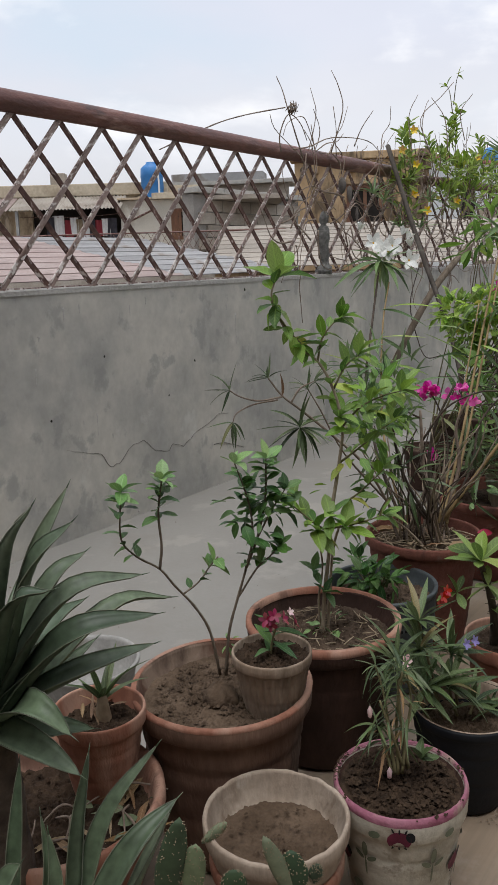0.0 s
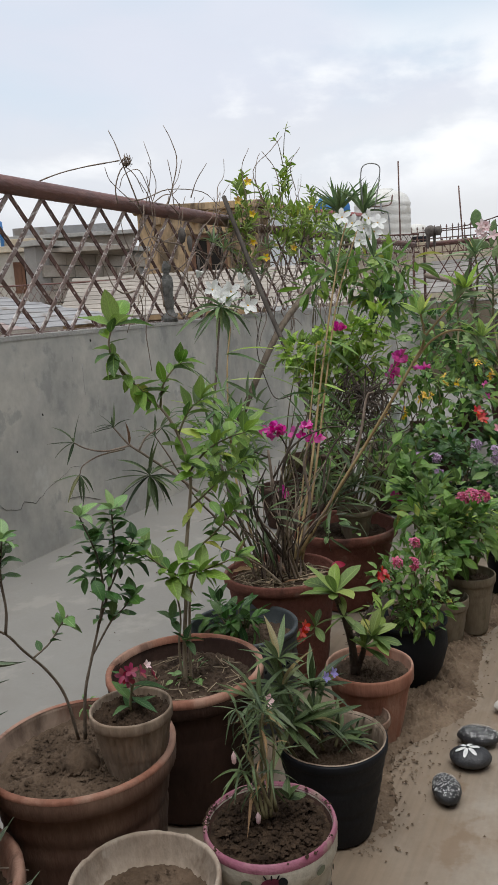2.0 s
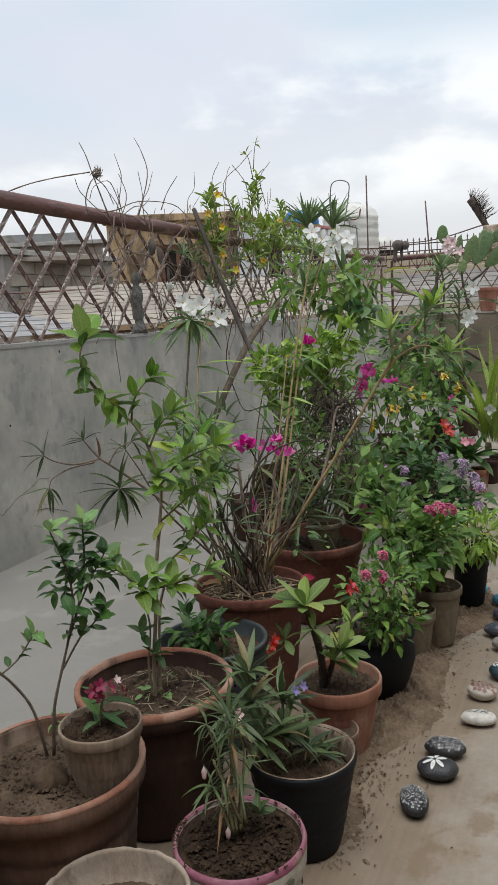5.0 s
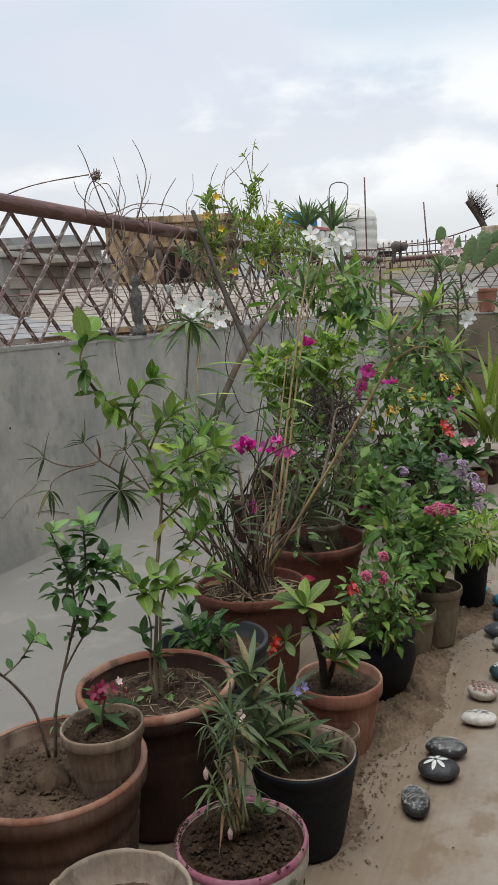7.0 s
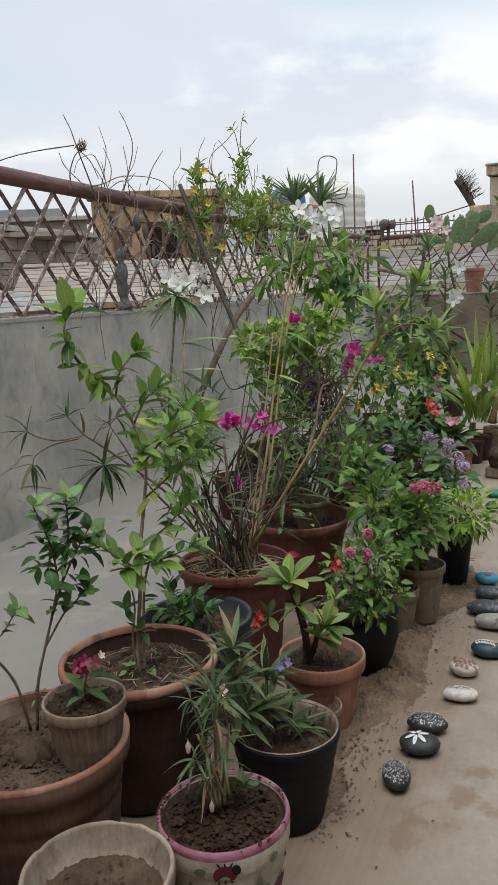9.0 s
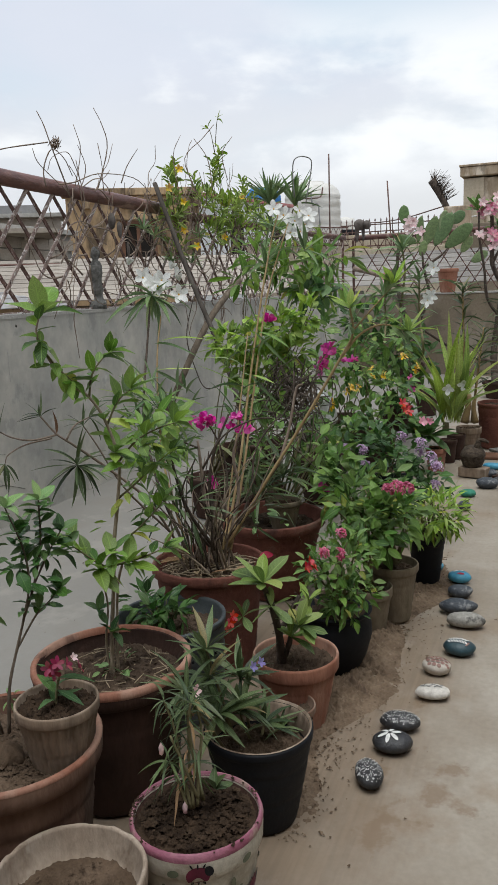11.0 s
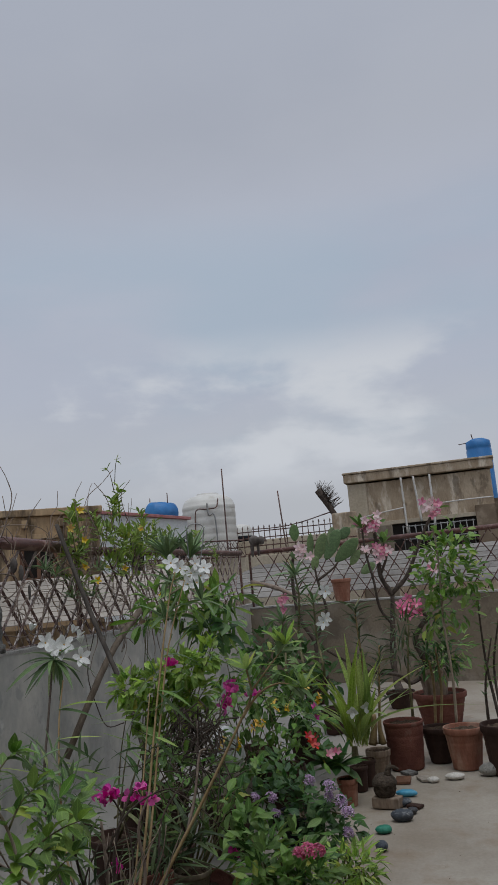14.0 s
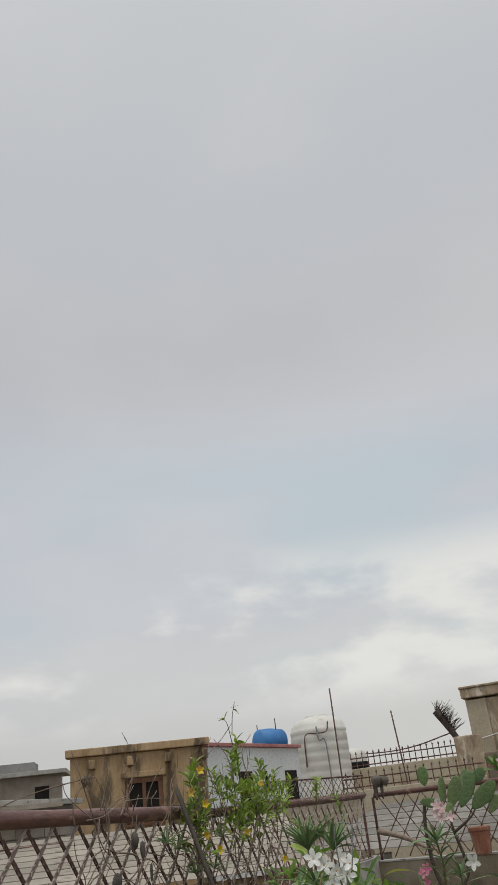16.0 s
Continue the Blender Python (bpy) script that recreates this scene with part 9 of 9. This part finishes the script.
potted((7.761, 0.053, 0.285, 0.474), "wide red-brown bowl holding smaller pots", "potted plant", TERRA_RED, WETSOIL, base=0.7, fill=0.88, seed=136, crumbs=20, rim_part=0.18)
p24 = potted(((7.726, 0.084, 0.506)) + (0.29,), "grey clay pot with a crooked dark trunk", "potted plant", CREAM, WETSOIL, base=0.7, fill=0.9, seed=138, crumbs=10, foot=0.26)
for pts, r in (([(7.709, 0.099, 0.392), (7.697, 0.114, 0.497), (7.676, 0.159, 0.614), (7.653, 0.206, 0.762), (7.661, 0.134, 0.885), (7.672, 0.067, 0.958), (7.638, 0.182, 1.018)], 0.035), ([(7.725, 0.134, 0.455), (7.619, 0.290, 0.391), (7.513, 0.381, 0.479), (7.195, 0.598, 0.563), (7.075, 0.774, 0.673), (6.950, 0.944, 0.805)], 0.02)):
    ln = stem(p24, pts, r, r * 0.5, DARKWOOD, "trunk", 8, 0.1)
for j in range(10):
    flower(p24, local(p24, [(7.630, 0.205, 1.046)])[0] + Vector((rnd.gauss(0, 0.03), rnd.gauss(0, 0.05), rnd.gauss(0, 0.035))), (-1, rnd.uniform(-0.5, 0.5), rnd.uniform(0, 0.8)), 0.058, HOTPINK, None, 5, 60, seed=j)
bush(p24, [((7.628, -0.004, 1.018), 0.12), ((7.628, -0.105, 0.664), 0.2), ((7.628, -0.006, 0.539), 0.16)], LANCE, LEAF_BRIGHT, 160, 0.10, 139, True, False)
clump((6.48, 1.08, 0.00), "brown clay pot behind the flowers with shrubby growth", [((6.098, 1.159, 0.673), 0.2), ((6.328, 1.027, 0.737), 0.18), ((6.277, 1.277, 0.921), 0.16), ((5.926, 1.002, 0.522), 0.16), ((6.356, 0.860, 0.601), 0.12)], OVAL, LEAF_DARK, 300, 0.095, 140)
potted((7.564, 1.001, 0.230, 0.230), "brown clay pot half hidden behind the lily", "pot", TERRA_DARK, WETSOIL, seed=141, crumbs=0, name="clay_pot")

# prickly pear with big pads, and narrow-leaved white-flowered stems
op = potted((9.322, 1.447, 0.30, 0.32), "clay pot with a tall prickly pear and white-flowered stems", "potted plant", TERRA_DARK, WETSOIL, seed=142, crumbs=0)
stem(op, [(9.322, 1.447, 0.27), (9.326, 1.437, 0.287), (9.340, 1.401, 0.643), (9.304, 1.542, 0.944), (9.295, 1.587, 1.304), (9.306, 1.559, 1.628), (9.325, 1.493, 1.689)], 0.03, 0.015, DARKWOOD, "trunk", 8, 0.08)
stem(op, [(9.340, 1.401, 0.643), (9.367, 1.314, 0.866), (9.388, 1.244, 1.025), (9.373, 1.309, 1.354), (9.370, 1.326, 1.517)], 0.022, 0.011, DARKWOOD, "trunk", 8, 0.08)
stem(op, [(9.373, 1.309, 1.354), (9.425, 1.128, 1.474), (9.444, 1.061, 1.548)], 0.016, 0.008, DARKWOOD, "trunk", 8, 0.08)
for k, (px, w, h, ry, rz) in enumerate((((9.319, 1.518, 1.821), 0.125, 0.206, 0, -75), ((9.355, 1.383, 1.637), 0.110, 0.236, -80, -60), ((9.358, 1.371, 1.617), 0.118, 0.294, 10, -40), ((9.379, 1.298, 1.581), 0.147, 0.339, 22, -75), ((9.406, 1.198, 1.575), 0.177, 0.397, 28, -80), ((9.436, 1.093, 1.550), 0.177, 0.383, 50, -80), ((9.430, 1.118, 1.668), 0.147, 0.294, 8, -50), ((9.365, 1.341, 1.472), 0.103, 0.177, 15, -75), ((9.482, 0.926, 1.495), 0.118, 0.221, 40, -55), ((9.451, 1.049, 1.807), 0.132, 0.206, 55, -75), ((9.511, 0.818, 1.391), 0.118, 0.206, 60, -75))):
    q = local(op, [px])[0]
    pd = part("pad", pad(w, h, 0.018, k), LEAF_OPUNTIA, op, "", Matrix.Translation(q) @ Matrix.Rotation(radians(rz), 4, "Z") @ Matrix.Rotation(radians(ry), 4, "Y"))
    tagged(part("spine_tuft", dots(w, h, 0.018, 60, k, 0.0035), STRAW, pd), "tufts of pale spines", kind="stuff")
for px, n in (((6.444, 0.941, 1.604), 6), ((6.315, 1.097, 1.218), 3)):
    for j in range(n):
        flower(op, local(op, [px])[0] + Vector((0, rnd.gauss(0, 0.035), rnd.gauss(0, 0.03))), (-1, rnd.uniform(-0.4, 0.4), 0.3), 0.045, PALEPINK if n > 3 else PINKPETAL, None, 5, 60, seed=j)
for pts in ([(9.292, 1.447, 0.28), (6.138, 0.952, 0.666), (6.132, 0.985, 0.963), (6.138, 0.955, 1.255), (6.135, 0.971, 1.423)], [(9.292, 1.447, 0.28), (6.159, 0.828, 0.662), (6.155, 0.853, 0.958), (6.154, 0.854, 1.210)], [(9.292, 1.447, 0.28), (6.017, 1.057, 0.679), (6.014, 1.069, 0.929), (6.013, 1.076, 1.095)]):
    ln = stem(op, pts, 0.012, 0.006, GREENSTEM, "cane")
    leaves_along(op, ln, STRAP, LEAF_LONG, 24, 0.16, rnd, 0.5, 60)
    rosette(op, ln[-1], (0, 0, 1), STRAP, LEAF_LONG, 14, 0.17, rnd, 70)
for px in ((6.071, 0.740, 1.287), (6.069, 0.753, 1.091), (6.065, 0.778, 1.063)):
    flower(op, local(op, [px])[0], (-1, 0.2, 0), 0.06, WHITEPETAL, YELLOWPETAL, 5, 55, seed=3)

potted(((10.62, 1.20, 1.345)) + (0.26,), "orange terracotta pot standing on the end wall", "pot", TERRA, SOIL, base=0.68, fill=0.85, seed=144, crumbs=0, name="clay_pot", foot=1.056)
stick = Shape()
tube(stick, [(10.833, 2.434, 1.401), (10.605, 2.078, 1.310), (10.366, 1.739, 1.166)], 0.035, 0.022, 7, 0.1)
tagged(part("dry_branch", stick, DRYWOOD), "pale dry branch resting on the end wall", "branch")
rg = Shape()
for k, (px, w, h, flat) in enumerate((((11.144, 2.432, 1.976), 0.085, 0.075, 0.8), ((11.170, 2.335, 1.973), 0.075, 0.060, 0.8), ((11.170, 2.473, 1.877), 0.035, 0.13, 0.8), ((11.191, 2.391, 1.876), 0.030, 0.12, 0.8))):
    s = lathe([(0, -h), (w * 0.5, -h * 0.9), (w * 0.85, -h * 0.3), (w, h * 0.2), (w * 0.8, h * 0.7), (w * 0.4, h * 0.95), (0, h)], 16, 0.14, flat, k)
    rg.add(s.v, s.f, Matrix.Translation(px))
tagged(part("rag", rg, RAG), "dark brown rag bundled over the rail corner", "rag")
mesh_rail = thing("railing", (0, 0, 0), "black wire mesh railing on the roof behind the corner", "railing", kind="structure")
ra, rb_ = Vector((13.860, 5.106, 1.954)), Vector((14.342, 3.360, 1.874))
s = Shape()
for z in (0.0, 0.30):
    tube(s, [ra + Vector((0, 0, z)), rb_ + Vector((0, 0, z))], 0.014, 0.014, 5, 0, 1)
part("rails", s, DARKBAR, mesh_rail)
s = Shape()
for i in range(22):
    for lean in (-2, 2):
        if 0 <= i + lean <= 21:
            tube(s, [ra.lerp(rb_, i / 21), ra.lerp(rb_, (i + lean) / 21) + Vector((0, 0, 0.30))], 0.006, 0.006, 4, 0, 1)
part("mesh", s, DARKBAR, mesh_rail)
low_e = thing("house", ra + Vector((0, 0, -5.7)), "flat beige roof under the mesh railing", "house", kind="structure")
low_e.rotation_euler = (0, 0, math.atan2(rb_.y - ra.y, rb_.x - ra.x))
part("wall", span(0, (rb_ - ra).xy.length, 0.05, 1.2, 0.0, 5.68, 0.01), BEIGE, low_e)
cab = Shape()
tube(cab, [(29.001, 8.410, 3.488), (29.523, 6.384, 3.357), (27.798, 4.807, 3.294), (26.014, 3.250, 3.438)], 0.02, 0.02, 5)
tagged(part("cable", cab, DARKBAR), "sagging black cable between the roofs", "cable")

# ornament on its brick, and paving scraps
bx = (5.15, 0.37, 0.00)
brick = tagged(part("brick", box(0.17, 0.09, 0.06, 0.006), CREAM, None, "", pose(bx[0] + 0.06, bx[1], 0.035, 0, 0, 75)), "pale cement-coated loose brick on the floor", "brick")
orn = lathe([(0.0, 0.0), (0.070, 0.0), (0.088, 0.02), (0.098, 0.05), (0.096, 0.075), (0.104, 0.085), (0.108, 0.10), (0.100, 0.125), (0.080, 0.15), (0.050, 0.168), (0.030, 0.175), (0.0, 0.178)], 48, 0.015, 0.85, 4)
orn.v = [(x * (1 + 0.05 * math.sin(14 * math.atan2(y, x) + z * 60)), y * (1 + 0.05 * math.sin(14 * math.atan2(y, x) + z * 60)), z) for x, y, z in orn.v]
tube(orn, [(-0.02, -0.03, 0.165), (-0.02, -0.04, 0.20), (-0.02, -0.05, 0.225), (-0.02, -0.085, 0.222), (-0.02, -0.115, 0.205)], 0.026, 0.010, 8, 0.08, 4)
orn.v = [(x * 0.82, y * 0.82, z * 0.74) for x, y, z in orn.v]
tagged(part("ornament", orn, BASKET, None, "", Matrix.Translation((bx[0] + 0.08, bx[1] + 0.01, 0.0655))), "dark woven basket-like ornament standing on a brick", "ornament")
for k, (px, w, d) in enumerate((((5.81, 0.31, 0.00), 0.16, 0.10), ((5.83, 0.17, 0.00), 0.12, 0.08), ((6.01, 0.28, 0.00), 0.10, 0.08), ((5.20, 0.21, 0.00), 0.09, 0.06))):
    tagged(part("slab", box(w, d, 0.018, 0.004), (BROWNWOOD, GREYBLOCK, STATUE, TERRA_DARK)[k], None, "", pose(px[0], px[1], 0.010, 0, 0, 20 * k)), "flat broken tile piece on the floor", "slab", "broken pieces on the floor")


# ---- painted stones in a row along the floor ----
def pebble(a, b, h, seed, mat, at, rz, label):
    q = random.Random(seed)
    bm = bmesh.new()
    bmesh.ops.create_icosphere(bm, subdivisions=3, radius=1.0)
    off = Vector((q.uniform(0, 9), q.uniform(0, 9), q.uniform(0, 9)))
    for v in bm.verts:
        k = 1 + 0.10 * noise.noise(v.co * 1.1 + off) + 0.03 * noise.noise(v.co * 3 + off)
        v.co = Vector((v.co.x * a * k, v.co.y * b * k, v.co.z * h * k))
    for f in bm.faces:
        f.smooth = True
    ob = part("pebble", bm, mat, None, "", pose(at[0], at[1], h * 0.92, 0, 0, rz))
    return tagged(ob, label, "stone", "painted stones along the floor")


def on_stone(ob, a, b, h, figures, mat, lab):
    """Brush marks laid on the stone's upper side; a figure is (x, y, half length, half width, turn)."""
    s = Shape()
    for x, y, w, d, turn in figures:
        c, q = math.cos(turn), math.sin(turn)
        vs = []
        for r in (0.0, 0.5, 1.0):
            for i in range(10):
                t = 2 * math.pi * i / 10
                u, v = w * r * math.cos(t), d * r * math.sin(t)
                px, py = x + u * c - v * q, y + u * q + v * c
                rr = min(0.98, (px / a) ** 2 + (py / b) ** 2)
                vs.append((px, py, h * math.sqrt(1 - rr) * 1.05 + 0.0015))
        fs = [(i, (i + 1) % 10, 10 + (i + 1) % 10, 10 + i) for i in range(10)] + [(10 + i, 10 + (i + 1) % 10, 20 + (i + 1) % 10, 20 + i) for i in range(10)]
        s.add(vs, fs)
    tagged(part("brush_mark", s, mat, ob), lab, kind="stuff")


SPOTS = (
    ((1.98, 0.32, 0.02), 0.062, 0.040, 0.026, 20, STONE_BLACK, "black stone speckled with white paint"),
    ((2.13, 0.29, 0.02), 0.062, 0.046, 0.028, -70, STONE_BLACK, "black stone with a white painted flower"),
    ((2.24, 0.29, 0.02), 0.064, 0.044, 0.026, -80, STONE_BLACK, "black stone covered in small white dabs"),
    ((2.43, 0.23, 0.02), 0.060, 0.036, 0.022, -80, STONE_WHITE, "chalky white stone with grey scratches"),
    ((2.59, 0.24, 0.02), 0.054, 0.044, 0.026, -100, STONE_PINK, "cream stone with brown painted spots"),
    ((2.74, 0.19, 0.02), 0.060, 0.048, 0.028, -95, STONE_TEAL, "dark teal stone with a white painted fern"),
    ((2.96, 0.19, 0.02), 0.078, 0.044, 0.030, -85, STONE_GREY, "grey stone with black streaks"),
    ((3.08, 0.23, 0.02), 0.080, 0.044, 0.030, -82, STONE_SLATE, "slate-blue stone with pale speckles"),
    ((3.24, 0.24, 0.02), 0.056, 0.040, 0.026, -85, STONE_SLATE, "small slate-blue stone on the floor"),
    ((3.39, 0.26, 0.02), 0.054, 0.042, 0.026, -95, STONE_BLUE, "bright blue stone with white and red marks"),
    ((3.50, 0.37, 0.02), 0.042, 0.036, 0.022, -60, STONE_BLUE, "bright blue stone beside the black pot"),
    ((4.74, 0.36, 0.02), 0.058, 0.046, 0.026, -80, STONE_GREEN, "bright green painted stone on the floor"),
    ((4.95, 0.27, 0.02), 0.082, 0.056, 0.040, -85, STONE_SLATE, "dark stone with pale blue speckles"),
    ((5.08, 0.22, 0.02), 0.040, 0.034, 0.024, -60, STONE_BLACK, "small plain black stone on the floor"),
    ((5.45, 0.27, 0.02), 0.085, 0.040, 0.026, -100, STONE_BLUE, "long bright blue painted stone"),
    ((5.24, 0.28, 0.02), 0.060, 0.046, 0.030, -70, STONE_SLATE, "smooth grey-blue stone on the floor"),
    ((5.83, -0.03, 0.02), 0.085, 0.05, 0.026, -85, STONE_WHITE, "flat white stone near the far pots"),
    ((5.77, 0.11, 0.02), 0.050, 0.04, 0.022, -85, STONE_WHITE, "small pale stone near the far pots"),
    ((5.90, -0.26, 0.02), 0.09, 0.06, 0.05, -85, STONE_GREY, "round grey stone by the terracotta pots"),
    ((4.46, 0.35, 0.02), 0.06, 0.04, 0.03, 10, STONE_SLATE, "half hidden lilac-grey stone"),
)
rq = random.Random(4)
for k, (at_, sa, sb, sh, rz, mat, lab) in enumerate(SPOTS):
    sa, sb, sh = (0.86 * sa, 0.86 * sb, 0.9 * sh) if k < 11 else (sa * 0.8, sb * 0.8, sh * 0.85)
    st = pebble(sa, sb, sh, k, mat, at_, rz, lab)
    if k == 0 or k == 2:
        figs = [(rq.uniform(-0.95, 0.95) * sa, rq.uniform(-0.95, 0.95) * sb, rq.uniform(0.0010, 0.0026), 0.0007, rq.uniform(0, 3)) for _ in range(330)]
        on_stone(st, sa, sb, sh, [f for f in figs if (f[0] / sa) ** 2 + (f[1] / sb) ** 2 < 0.9], PAINT_WHITE, "white dabs of paint")
    elif k == 1:
        on_stone(st, sa, sb, sh, [(0.018 * math.cos(t) - 0.008, 0.018 * math.sin(t), 0.014, 0.0055, t) for t in (0.1, 1.1, 2.1, 3.3, 4.3, 5.3)], PAINT_WHITE, "white painted petals")
    elif k == 4:
        on_stone(st, sa, sb, sh, [(x * 0.015 + (0.007 if y % 2 else 0), y * 0.013, 0.0066, 0.0054, 0) for x in range(-3, 4) for y in range(-2, 3) if (x * 0.015 / sa) ** 2 + (y * 0.013 / sb) ** 2 < 0.7], PAINT_BROWN, "brown painted spots")
    elif k == 3:
        on_stone(st, sa, sb, sh, [(-0.03 + 0.008 * i, 0.006 * math.sin(i * 2), 0.010, 0.0012, 0.7 if i % 2 else -0.5) for i in range(8)], STONE_SLATE, "grey scratched lines")
    elif k == 5:
        on_stone(st, sa, sb, sh, [(-0.03 + 0.009 * i, s * 0.008 - 0.004, 0.009, 0.0026, s * 0.9) for i in range(7) for s in (-1, 1)], PAINT_WHITE, "white painted fern")
        on_stone(st, sa, sb, sh, [(0.03, -0.014, 0.012, 0.003, 1.2)], PAINT_BROWN, "brown edge mark")
    elif k == 9:
        on_stone(st, sa, sb, sh, [(-0.01, 0.0, 0.014, 0.004, 0.8), (0.006, 0.01, 0.012, 0.004, -0.4)], PAINT_WHITE, "white brush strokes")
        on_stone(st, sa, sb, sh, [(0.01, -0.018, 0.014, 0.005, 0.2)], REDPETAL, "red brush stroke")
    elif k == 10:
        on_stone(st, sa, sb, sh, [(0.0, 0.0, 0.016, 0.003, 0.5)], PAINT_WHITE, "white brush stroke")
